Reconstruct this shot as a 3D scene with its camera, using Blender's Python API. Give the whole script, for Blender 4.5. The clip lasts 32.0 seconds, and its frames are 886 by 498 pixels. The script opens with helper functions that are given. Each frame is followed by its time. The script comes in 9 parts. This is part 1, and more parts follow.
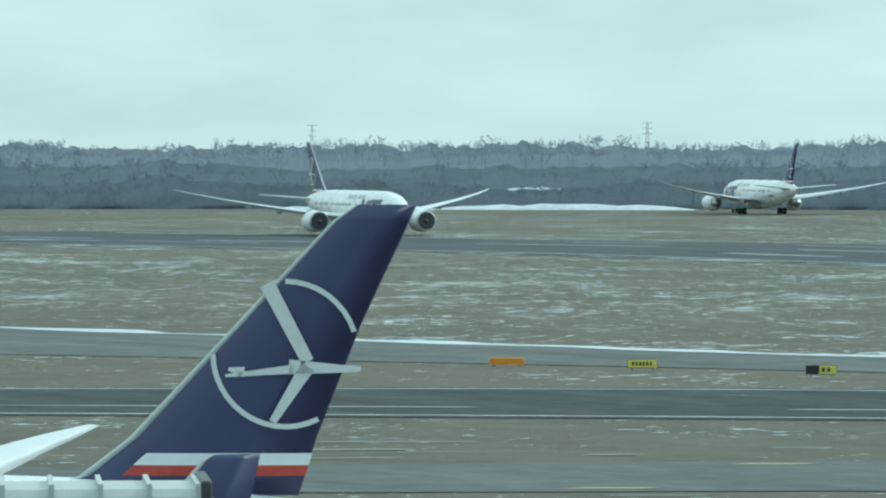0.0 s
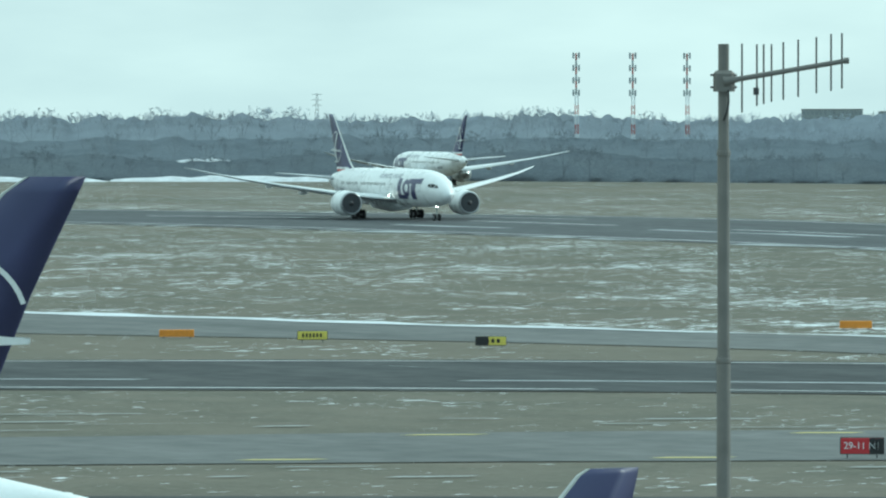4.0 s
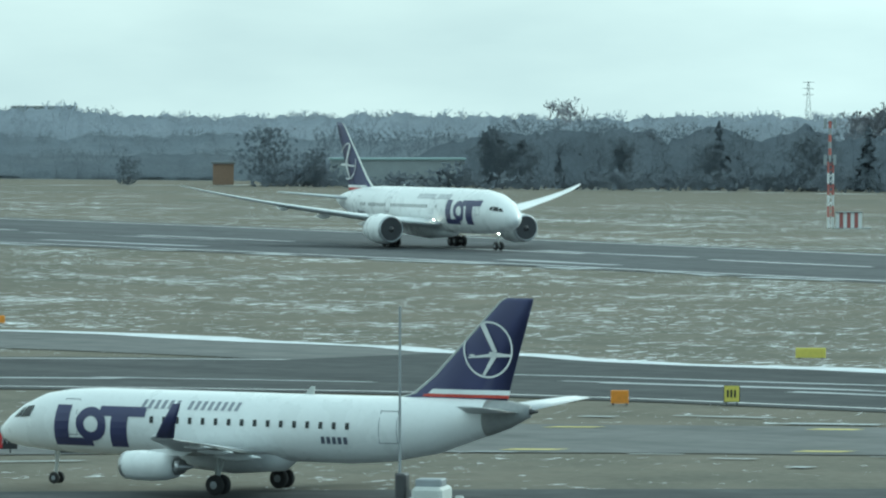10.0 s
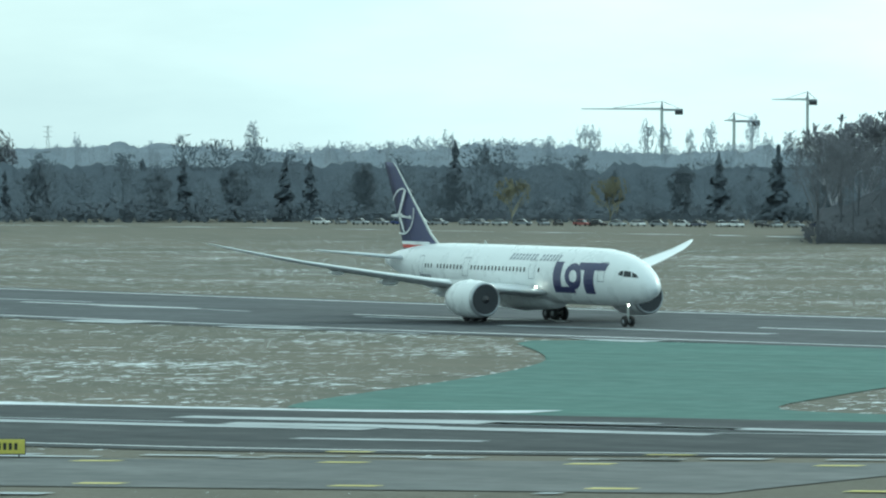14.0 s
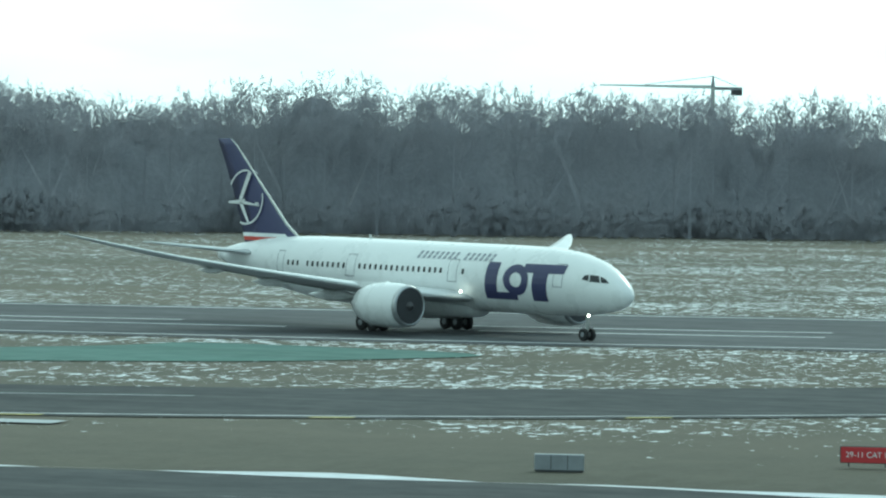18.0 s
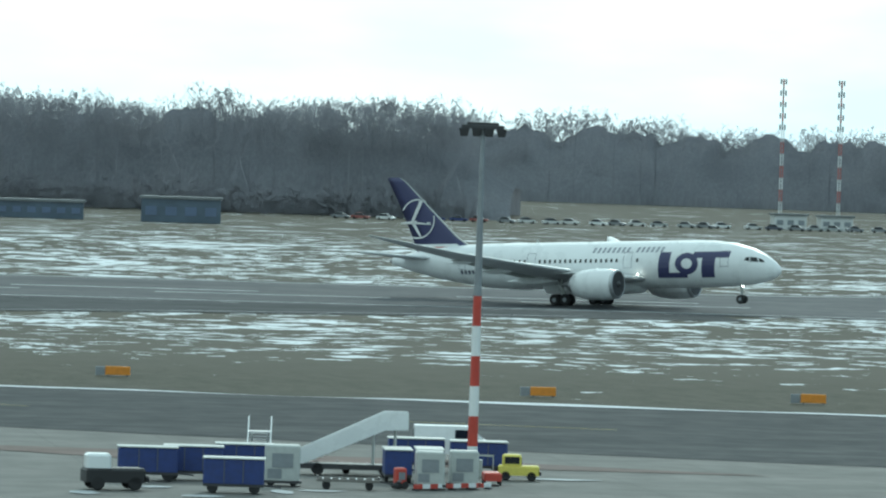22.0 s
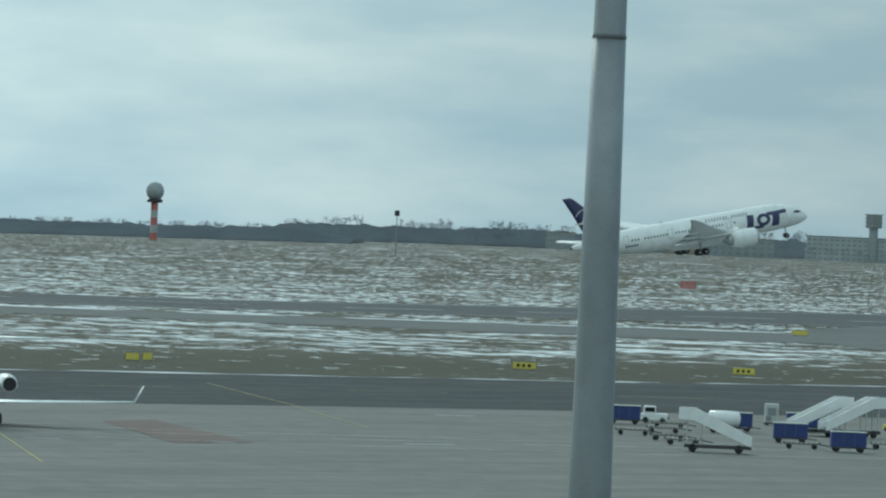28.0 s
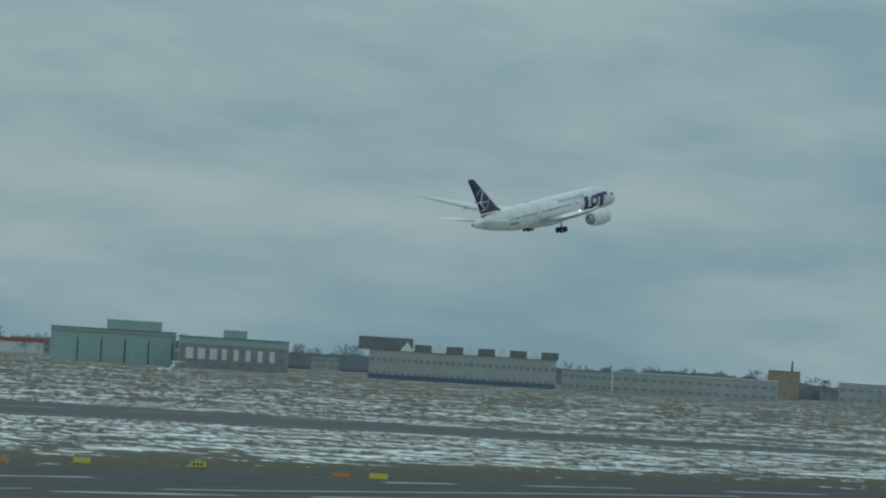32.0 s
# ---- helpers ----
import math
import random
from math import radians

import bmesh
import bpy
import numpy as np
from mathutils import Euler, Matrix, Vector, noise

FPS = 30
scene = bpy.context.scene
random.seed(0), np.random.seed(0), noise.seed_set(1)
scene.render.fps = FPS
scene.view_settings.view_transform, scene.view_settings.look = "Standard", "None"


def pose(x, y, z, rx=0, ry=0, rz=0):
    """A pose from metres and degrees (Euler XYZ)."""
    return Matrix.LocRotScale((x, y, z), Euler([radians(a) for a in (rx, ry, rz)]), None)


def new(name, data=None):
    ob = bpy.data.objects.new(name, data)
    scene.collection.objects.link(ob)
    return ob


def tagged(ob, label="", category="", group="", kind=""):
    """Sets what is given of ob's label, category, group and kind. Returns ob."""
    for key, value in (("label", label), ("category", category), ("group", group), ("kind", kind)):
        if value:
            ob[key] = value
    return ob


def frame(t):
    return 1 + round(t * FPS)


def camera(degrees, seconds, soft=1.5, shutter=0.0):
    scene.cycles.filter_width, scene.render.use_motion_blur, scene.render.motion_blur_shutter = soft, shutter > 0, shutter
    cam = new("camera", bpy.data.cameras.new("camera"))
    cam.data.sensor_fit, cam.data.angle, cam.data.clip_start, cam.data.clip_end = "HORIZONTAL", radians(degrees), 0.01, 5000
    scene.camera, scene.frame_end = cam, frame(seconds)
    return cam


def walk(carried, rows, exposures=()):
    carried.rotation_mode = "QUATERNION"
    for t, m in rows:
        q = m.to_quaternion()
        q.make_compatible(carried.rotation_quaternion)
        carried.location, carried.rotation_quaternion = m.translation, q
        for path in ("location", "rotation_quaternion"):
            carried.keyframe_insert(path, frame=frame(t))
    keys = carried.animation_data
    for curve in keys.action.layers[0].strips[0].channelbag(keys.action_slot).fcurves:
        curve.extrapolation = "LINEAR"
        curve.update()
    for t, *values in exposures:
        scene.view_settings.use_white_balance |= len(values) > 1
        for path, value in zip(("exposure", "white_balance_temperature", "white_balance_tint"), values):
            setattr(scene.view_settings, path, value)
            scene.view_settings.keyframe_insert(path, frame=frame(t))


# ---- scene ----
# ---- camera ----
cam = camera(8.966, 32.0, soft=2.2)


def aim(x, y, z, az, tilt, roll):
    """The camera's pose from its place, compass bearing, tilt and roll."""
    return pose(x, y, z, 90 + tilt, 0, -az) @ pose(0, 0, 0, 0, 0, roll)


EYE = 19.0
PATH = [
    (0, 0.0, 0.0, -54.431, -1.060, -0.03), (0.5, 0.0, 0.0, -54.054, -1.008, -0.11), (1, 0.0, 0.0, -53.741, -1.019, -0.08),
    (1.5, 0.0, 0.0, -53.305, -1.099, -0.09), (2, 0.0, 0.0, -52.851, -1.087, 0.04), (2.5, 0.0, 0.0, -52.609, -1.105, -0.10),
    (4.5, 0.0, 0.0, -50.184, -1.352, -0.10), (5, 0.0, 0.0, -49.203, -1.257, -0.22), (5.5, 0.0, 0.0, -48.549, -1.124, -0.11),
    (6, 0.0, 0.0, -47.948, -1.026, -0.08), (6.5, 0.0, 0.0, -47.498, -0.998, -0.02), (7, 0.0, 0.0, -46.742, -1.057, 0.09),
    (7.5, 0.0, 0.0, -46.179, -1.051, 0.16), (8, 0.0, 0.0, -45.515, -1.124, 0.20), (8.5, 0.0, 0.0, -44.677, -1.124, 0.15),
    (9, 0.0, 0.0, -43.594, -1.199, 0.07), (9.5, 0.0, 0.0, -43.009, -1.273, 0.12), (10, 0.0, 0.0, -42.304, -1.404, 0.06),
    (10.5, 0.0, 0.0, -41.500, -1.610, -0.10), (11, 0.0, 0.0, -40.527, -1.710, 0.06), (11.5, 0.0, 0.0, -39.488, -1.676, -0.03),
    (12, 0.0, 0.0, -38.095, -1.324, 0.08), (12.5, 0.0, 0.0, -36.596, -1.537, 0.13), (13, 0.0, 0.0, -35.088, -1.747, 0.21),
    (13.5, 0.0, 0.0, -33.746, -1.371, 0.17), (14, 0.0, 0.0, -32.295, -1.095, 0.09), (14.5, 0.0, 0.0, -30.423, -1.144, 0.06),
    (15, 0.0, 0.0, -27.014, -0.735, 0.18), (15.5, 0.0, 0.0, -25.852, -0.906, 0.10), (17.5, 0.1, -0.2, -15.324, -1.522, 0.41),
    (18, 1.8, -7.5, -12.366, -1.330, 1.20), (18.5, 5.0, -24.3, -9.266, -1.584, 1.42), (19, 7.6, -42.1, -6.703, -1.515, 1.55),
    (19.5, 9.3, -60.0, -3.808, -1.692, 1.77), (20, 10.2, -78.0, -1.313, -1.563, 1.78), (20.5, 10.3, -96.0, 1.593, -1.276, 1.88),
    (21, 9.6, -114.0, 3.897, -1.359, 2.13), (21.5, 8.0, -131.9, 5.991, -1.445, 2.08), (22, 5.6, -149.8, 9.319, -1.123, 1.91),
    (22.5, 2.2, -167.4, 12.514, -0.998, 1.90), (23, -2.2, -184.9, 16.321, -1.037, 2.06), (23.5, -7.7, -202.0, 19.617, -1.100, 1.92),
    (24, -14.2, -218.8, 23.050, -0.955, 1.99), (24.5, -21.6, -235.2, 25.452, -1.055, 1.84), (26.5, -58.0, -297.2, 35.740, -0.173, 1.86),
    (27, -65.6, -307.5, 37.462, -0.028, 2.01), (27.5, -66.8, -309.1, 39.426, -0.047, 2.06), (28, -66.8, -309.1, 39.961, -0.249, 2.48),
    (28.5, -66.8, -309.1, 42.297, 0.188, 2.65), (29, -66.4, -308.7, 44.905, 0.411, 2.93), (29.5, -57.3, -299.8, 46.876, 0.685, 3.02),
    (30, -45.2, -288.7, 48.785, 0.730, 3.04), (30.5, -33.9, -278.9, 49.523, 0.579, 3.3), (31, -22.3, -269.4, 51.751, 0.822, 3.5),
    (31.5, -10.3, -260.3, 53.676, 1.135, 3.49), (32, 1.9, -251.6, 55.281, 1.099, 3.48),
]
EXPOSURE = [(0, 0.18, 5900, -12), (5, 0.29, 5900, -13), (8.5, 0.27, 5900, -12), (10, 0.24, 5910, -12), (12, 0.38, 5950, -11), (13, 0.4, 5980, -11), (14, 0.18, 5900, -13), (15.5, 0.03, 5850, -20),
            (17.6, 0.04, 5900, -17), (18.4, 0.09, 5910, -13), (19.2, 0.18, 5950, -9), (19.6, 0.2, 5950, -8), (21, 0.05, 5950, -6), (24, -0.1, 5900, -12), (27, -0.55, 6020, -7), (28, -0.34, 6000, -7), (29, -0.48, 5950, -7), (30, -0.68, 5950, -7), (31, -0.58, 5950, -7), (32, -0.66, 6010, -7)]
walk(cam, [(r[0], aim(r[1], r[2], EYE, *r[3:])) for r in PATH], EXPOSURE)

# ---- light ----
SUN_AZ, SUN_EL = 20.0, 32.0
world = bpy.data.worlds.new("sky")
scene.world = world
world.use_nodes = True
wt = world.node_tree
wt.nodes.clear()


def wnode(kind, operation="", data_type=""):
    n = wt.nodes.new(kind)
    if operation:
        n.operation = operation
    if data_type:
        n.data_type = data_type
    return n


w_out = wnode("ShaderNodeOutputWorld")
w_bg = wnode("ShaderNodeBackground")
w_bg.inputs["Strength"].default_value = 0.1
w_sky = wnode("ShaderNodeTexSky")
w_sky.sky_type = "NISHITA"
w_sky.sun_disc = False
w_sky.sun_elevation = radians(SUN_EL)
w_sky.sun_rotation = radians(SUN_AZ)
w_sky.air_density, w_sky.dust_density = 1.4, 3.0
w_tc = wnode("ShaderNodeTexCoord")
# cloud layer, seen flat on by dividing the direction by its height
w_sep = wnode("ShaderNodeSeparateXYZ")
wt.links.new(w_tc.outputs["Generated"], w_sep.inputs[0])
w_map = wnode("ShaderNodeMapping")
w_map.inputs["Scale"].default_value = (9.0, 9.0, 34.0)
wt.links.new(w_tc.outputs["Generated"], w_map.inputs[0])
w_n = wnode("ShaderNodeTexNoise")
w_n.inputs["Scale"].default_value = 1.7
w_n.inputs["Detail"].default_value = 7.0
w_n.inputs["Roughness"].default_value = 0.5
wt.links.new(w_map.outputs[0], w_n.inputs["Vector"])
# thick bright veil to the south-east, broken grey cloud to the west
w_side = wnode("ShaderNodeMath", operation="MULTIPLY_ADD")
w_side.inputs[1].default_value = 1.35
w_side.inputs[2].default_value = 0.05
wt.links.new(w_sep.outputs["X"], w_side.inputs[0])
w_clamp = wnode("ShaderNodeClamp")
wt.links.new(w_side.outputs[0], w_clamp.inputs[0])
w_r1 = wnode("ShaderNodeValToRGB")
w_r1.color_ramp.elements[0].position, w_r1.color_ramp.elements[0].color = 0.33, (7.0, 8.1, 8.6, 1)
w_r1.color_ramp.elements[1].position, w_r1.color_ramp.elements[1].color = 0.68, (8.4, 9.5, 9.8, 1)
w_r2 = wnode("ShaderNodeValToRGB")
w_r2.color_ramp.elements[0].position, w_r2.color_ramp.elements[0].color = 0.36, (3.9, 5.6, 7.0, 1)
w_r2.color_ramp.elements[1].position, w_r2.color_ramp.elements[1].color = 0.66, (6.6, 7.7, 8.4, 1)
for r in (w_r1, w_r2):
    wt.links.new(w_n.outputs[0], r.inputs[0])
w_mix = wnode("ShaderNodeMix", data_type="RGBA")
wt.links.new(w_clamp.outputs[0], w_mix.inputs["Factor"])
wt.links.new(w_r1.outputs[0], w_mix.inputs[6])
wt.links.new(w_r2.outputs[0], w_mix.inputs[7])
# the veil glows round the hidden sun
w_dot = wt.nodes.new("ShaderNodeVectorMath")
w_dot.operation = "DOT_PRODUCT"
w_dot.inputs[1].default_value = (math.sin(radians(3)) * 0.98, math.cos(radians(3)) * 0.98, 0.2)
wt.links.new(w_tc.outputs["Generated"], w_dot.inputs[0])
w_glow = wnode("ShaderNodeMapRange")
w_glow.interpolation_type = "SMOOTHSTEP"
w_glow.inputs[1].default_value, w_glow.inputs[2].default_value = 0.68, 0.98
w_glow.inputs[3].default_value, w_glow.inputs[4].default_value = 0.87, 1.65
wt.links.new(w_dot.outputs["Value"], w_glow.inputs[0])
w_lit = wnode("ShaderNodeMix", data_type="RGBA")
w_lit.blend_type = "MULTIPLY"
w_lit.inputs["Factor"].default_value = 1.0
# an overcast sky is brighter overhead than at the horizon
w_up = wnode("ShaderNodeMath", operation="MULTIPLY_ADD")
w_up.inputs[1].default_value, w_up.inputs[2].default_value = 0.42, 1.0
wt.links.new(w_sep.outputs["Z"], w_up.inputs[0])
w_both = wnode("ShaderNodeMath", operation="MULTIPLY")
wt.links.new(w_glow.outputs[0], w_both.inputs[0])
wt.links.new(w_up.outputs[0], w_both.inputs[1])
w_cmb = wnode("ShaderNodeCombineXYZ")
for k in (0, 1, 2):
    wt.links.new(w_both.outputs[0], w_cmb.inputs[k])
wt.links.new(w_mix.outputs[2], w_lit.inputs[6])
wt.links.new(w_cmb.outputs[0], w_lit.inputs[7])
w_veil = wnode("ShaderNodeMix", data_type="RGBA")
w_veil.inputs["Factor"].default_value = 0.88
wt.links.new(w_sky.outputs[0], w_veil.inputs[6])
wt.links.new(w_lit.outputs[2], w_veil.inputs[7])
wt.links.new(w_veil.outputs[2], w_bg.inputs["Color"])
wt.links.new(w_bg.outputs[0], w_out.inputs[0])

sun = new("sun", bpy.data.lights.new("sun", "SUN"))
sun.data.energy, sun.data.angle, sun.data.color = 1.1, radians(12), (1.0, 0.96, 0.9)
sun.rotation_euler = (radians(90 - SUN_EL), 0, radians(180 - SUN_AZ))
scene.view_settings.exposure = 0.0

# ---- materials ----


class Mat:
    """A small node material builder."""

    def __init__(self, name, rough=0.6, metal=0.0, spec=0.5):
        self.m = bpy.data.materials.new(name)
        self.m.use_nodes = True
        self.t = self.m.node_tree
        self.b = self.t.nodes["Principled BSDF"]
        self.b.inputs["Roughness"].default_value = rough
        self.b.inputs["Metallic"].default_value = metal
        self.b.inputs["Specular IOR Level"].default_value = spec
        self.co = None

    def n(self, kind, operation="", data_type="", blend_type=""):
        n = self.t.nodes.new(kind)
        if operation:
            n.operation = operation
        if data_type:
            n.data_type = data_type
        if blend_type:
            n.blend_type = blend_type
        return n

    def link(self, a, b):
        self.t.links.new(a, b)

    def coords(self, world=False, scale=(1, 1, 1), turn=0.0):
        if world:
            src = self.n("ShaderNodeNewGeometry").outputs["Position"]
        else:
            src = self.n("ShaderNodeTexCoord").outputs["Object"]
        if turn:
            tn = self.n("ShaderNodeMapping")
            tn.inputs["Rotation"].default_value = (0, 0, radians(turn))
            self.link(src, tn.inputs[0])
            src = tn.outputs[0]
        mp = self.n("ShaderNodeMapping")
        mp.inputs["Scale"].default_value = scale
        self.link(src, mp.inputs[0])
        return mp.outputs[0]

    def noise(self, vec, scale, detail=4.0, rough=0.55):
        n = self.n("ShaderNodeTexNoise")
        n.inputs["Scale"].default_value = scale
        n.inputs["Detail"].default_value = detail
        n.inputs["Roughness"].default_value = rough
        self.link(vec, n.inputs["Vector"])
        return n.outputs[0]

    def ramp(self, fac, stops):
        r = self.n("ShaderNodeValToRGB")
        e = r.color_ramp.elements
        while len(e) < len(stops):
            e.new(0.5)
        for el, (p, c) in zip(e, stops):
            el.position = p
            el.color = (*c, 1) if len(c) == 3 else c
        self.link(fac, r.inputs[0])
        return r.outputs[0]

    def mix(self, fac, a, b, blend="MIX"):
        m = self.n("ShaderNodeMix", data_type="RGBA", blend_type=blend)
        for v, s in ((fac, m.inputs["Factor"]), (a, m.inputs[6]), (b, m.inputs[7])):
            if hasattr(v, "is_linked"):
                self.link(v, s)
            elif isinstance(v, tuple):
                s.default_value = (*v, 1)
            else:
                s.default_value = v
        return m.outputs[2]

    def math(self, op, a, b):
        m = self.n("ShaderNodeMath", operation=op)
        for v, s in ((a, m.inputs[0]), (b, m.inputs[1])):
            if hasattr(v, "is_linked"):
                self.link(v, s)
            else:
                s.default_value = v
        return m.outputs[0]

    def color(self, v):
        if hasattr(v, "is_linked"):
            self.link(v, self.b.inputs["Base Color"])
        else:
            self.b.inputs["Base Color"].default_value = (*v, 1)
        return self

    def bump(self, fac, strength=0.3, dist=0.02):
        b = self.n("ShaderNodeBump")
        b.inputs["Strength"].default_value = strength
        b.inputs["Distance"].default_value = dist
        self.link(fac, b.inputs["Height"])
        self.link(b.outputs[0], self.b.inputs["Normal"])
        return self


def worn(name, base, rough=0.5, metal=0.0, vary=0.25, scale=3.0, dirt=(0.1, 0.1, 0.09), amount=0.35, spec=0.5):
    """Painted or plain surface with grain, faint stains and uneven gloss."""
    m = Mat(name, rough, metal, spec)
    v = m.coords()
    n1 = m.noise(v, scale, 6)
    n2 = m.noise(v, scale * 9, 3)
    hi = tuple(min(1, c * (1 + vary * 0.4)) for c in base)
    lo = tuple(c * (1 - vary * 0.6) for c in base)
    c = m.ramp(n1, [(0.3, lo), (0.7, hi)])
    st = m.ramp(n2, [(0.5, (0, 0, 0)), (0.8, (1, 1, 1))])
    c = m.mix(m.math("MULTIPLY", st, amount * 0.5), c, dirt)
    m.color(c)
    m.link(m.ramp(n1, [(0.3, (rough * 0.85,) * 3), (0.7, (min(1, rough * 1.2),) * 3)]), m.b.inputs["Roughness"])
    return m.m


def foliage(name, base, scale):
    """Fine twigs or needles: matt, letting a little light through."""
    m = Mat(name, 0.95, spec=0.1)
    n1 = m.noise(m.coords(True), scale, 4)
    n2 = m.noise(m.coords(True, (1.0, 1.0, 0.3)), 0.9, 5, 0.7)
    c = m.ramp(n1, [(0.34, tuple(x * 0.88 for x in base)), (0.5, base), (0.68, (base[0] * 1.1, base[1] * 1.08, base[2] * 1.06))])
    c = m.mix(m.ramp(n2, [(0.4, (0.22, 0.22, 0.22)), (0.62, (0, 0, 0))]), c, tuple(x * 0.6 for x in base))
    # trunks and branches standing close together
    n3 = m.noise(m.coords(True, (1.0, 1.0, 0.07)), 1.3, 4, 0.65)
    c = m.mix(m.ramp(n3, [(0.42, (0.26, 0.26, 0.26)), (0.52, (0, 0, 0))]), c, tuple(x * 0.62 for x in base))
    c = m.mix(m.ramp(n3, [(0.56, (0, 0, 0)), (0.68, (0.2, 0.2, 0.2))]), c, tuple(min(1.0, x * 1.35) for x in base))
    isl = m.n("ShaderNodeNewGeometry").outputs["Random Per Island"]
    c = m.mix(m.math("MULTIPLY", isl, 0.12), c, tuple(x * 0.6 for x in base))
    m.color(c)
    # normals are bent towards the deck and up, so all blades take light evenly
    up = m.n("ShaderNodeCombineXYZ")
    for k, val in enumerate((0.0, -0.82, 0.57)):
        up.inputs[k].default_value = val
    blend = m.n("ShaderNodeMix", data_type="VECTOR")
    blend.inputs["Factor"].default_value = 0.86
    m.link(m.n("ShaderNodeNewGeometry").outputs["Normal"], blend.inputs[4])
    m.link(up.outputs[0], blend.inputs[5])
    unit_v = m.n("ShaderNodeVectorMath", operation="NORMALIZE")
    m.link(blend.outputs[1], unit_v.inputs[0])
    m.link(unit_v.outputs[0], m.b.inputs["Normal"])
    tr = m.n("ShaderNodeBsdfTranslucent")
    m.link(c, tr.inputs["Color"])
    m.link(unit_v.outputs[0], tr.inputs["Normal"])
    mx = m.n("ShaderNodeMixShader")
    mx.inputs[0].default_value = 0.44
    m.link(m.b.outputs[0], mx.inputs[1])
    m.link(tr.outputs[0], mx.inputs[2])
    for nd in m.t.nodes:
        if nd.type == "OUTPUT_MATERIAL":
            m.link(mx.outputs[0], nd.inputs[0])
    m.m.cycles.use_bump_map_correction = False
    return m.m


def glow(name, col, strength):
    m = Mat(name)
    m.color(col)
    m.b.inputs["Emission Color"].default_value = (*col, 1)
    m.b.inputs["Emission Strength"].default_value = strength
    return m.m


def ground_mat():
    m = Mat("winter_grass", 0.9, spec=0.2)
    v = m.coords(True)
    big = m.noise(v, 0.012, 4)
    mid = m.noise(v, 0.11, 6, 0.6)
    fine = m.noise(v, 1.3, 4, 0.7)
    grass = m.ramp(mid, [(0.3, (0.068, 0.067, 0.051)), (0.5, (0.107, 0.099, 0.078)), (0.72, (0.15, 0.131, 0.105))])
    grass = m.mix(m.ramp(big, [(0.4, (0, 0, 0)), (0.62, (0.5, 0.5, 0.5))]), grass, (0.15, 0.125, 0.095))
    grass = m.mix(m.ramp(fine, [(0.35, (0, 0, 0)), (0.7, (0.45, 0.45, 0.45))]), grass, (0.19, 0.185, 0.155))
    # thin snow lying in streaks and in the wheel ruts, drawn out in depth to fit the camera's view, thicker towards the
    # west field
    s1 = m.noise(m.coords(True, (0.7, 0.3, 1.0)), 1.0, 7, 0.66)
    s3 = m.noise(m.coords(True, (1.9, 0.7, 1.0)), 1.0, 5, 0.7)
    s2 = m.noise(m.coords(True, (0.045, 0.05, 1.0)), 1.0, 5, 0.55)
    sx = m.n("ShaderNodeSeparateXYZ")
    m.link(m.n("ShaderNodeNewGeometry").outputs["Position"], sx.inputs[0])
    west = m.n("ShaderNodeMapRange")
    m.link(sx.outputs["X"], west.inputs[0])
    west.inputs[1].default_value, west.inputs[2].default_value = -330, 260
    west.inputs[3].default_value, west.inputs[4].default_value = -0.012, 0.016
    # the verge of the near taxiway has thawed
    verge = m.n("ShaderNodeMapRange")
    m.link(sx.outputs["Y"], verge.inputs[0])
    verge.inputs[1].default_value, verge.inputs[2].default_value = 292, 335
    verge.inputs[3].default_value, verge.inputs[4].default_value = -0.16, 0.0
    s = m.math("ADD", m.math("MULTIPLY", s1, 0.55), m.math("MULTIPLY", s3, 0.45))
    broad = m.n("ShaderNodeMapRange")
    m.link(sx.outputs["X"], broad.inputs[0])
    broad.inputs[1].default_value, broad.inputs[2].default_value = -50, 550
    broad.inputs[3].default_value, broad.inputs[4].default_value = 0.24, 0.6
    # on the west field it lies in larger, sharper drifts, sized to the camera's view
    sw = m.noise(m.coords(True, (0.24, 0.17, 1.0), 12), 1.0, 7, 0.66)
    far_west = m.n("ShaderNodeMapRange")
    m.link(sx.outputs["X"], far_west.inputs[0])
    far_west.inputs[1].default_value, far_west.inputs[2].default_value = 0, 90
    drift = m.n("ShaderNodeMix", data_type="FLOAT")
    m.link(far_west.outputs[0], drift.inputs[0])
    m.link(s, drift.inputs[2])
    m.link(sw, drift.inputs[3])
    # and farther off in long drifts stretched along the camera's line of sight
    sf = m.noise(m.coords(True, (0.42, 0.075, 1.0), 46), 1.0, 5, 0.64)
    dist = m.n("ShaderNodeVectorMath", operation="LENGTH")
    m.link(m.n("ShaderNodeNewGeometry").outputs["Position"], dist.inputs[0])
    far_off = m.n("ShaderNodeMapRange")
    m.link(dist.outputs["Value"], far_off.inputs[0])
    far_off.inputs[1].default_value, far_off.inputs[2].default_value = 620, 1050
    sheet = m.n("ShaderNodeMix", data_type="FLOAT")
    m.link(m.math("MULTIPLY", far_off.outputs[0], far_west.outputs[0]), sheet.inputs[0])
    m.link(drift.outputs[0], sheet.inputs[2])
    m.link(sf, sheet.inputs[3])
    s = sheet.outputs[0]
    west_tone = m.n("ShaderNodeMapRange")
    m.link(sx.outputs["X"], west_tone.inputs[0])
    west_tone.inputs[1].default_value, west_tone.inputs[2].default_value = 350, 800
    west_tone.inputs[3].default_value, west_tone.inputs[4].default_value = 0.82, 0.72
    west_side = m.n("ShaderNodeMapRange")
    m.link(sx.outputs["X"], west_side.inputs[0])
    west_side.inputs[1].default_value, west_side.inputs[2].default_value = -170, 20
    grass = m.mix(m.math("MULTIPLY", west_side.outputs[0], west_tone.outputs[0]), grass, (0.072, 0.067, 0.05))
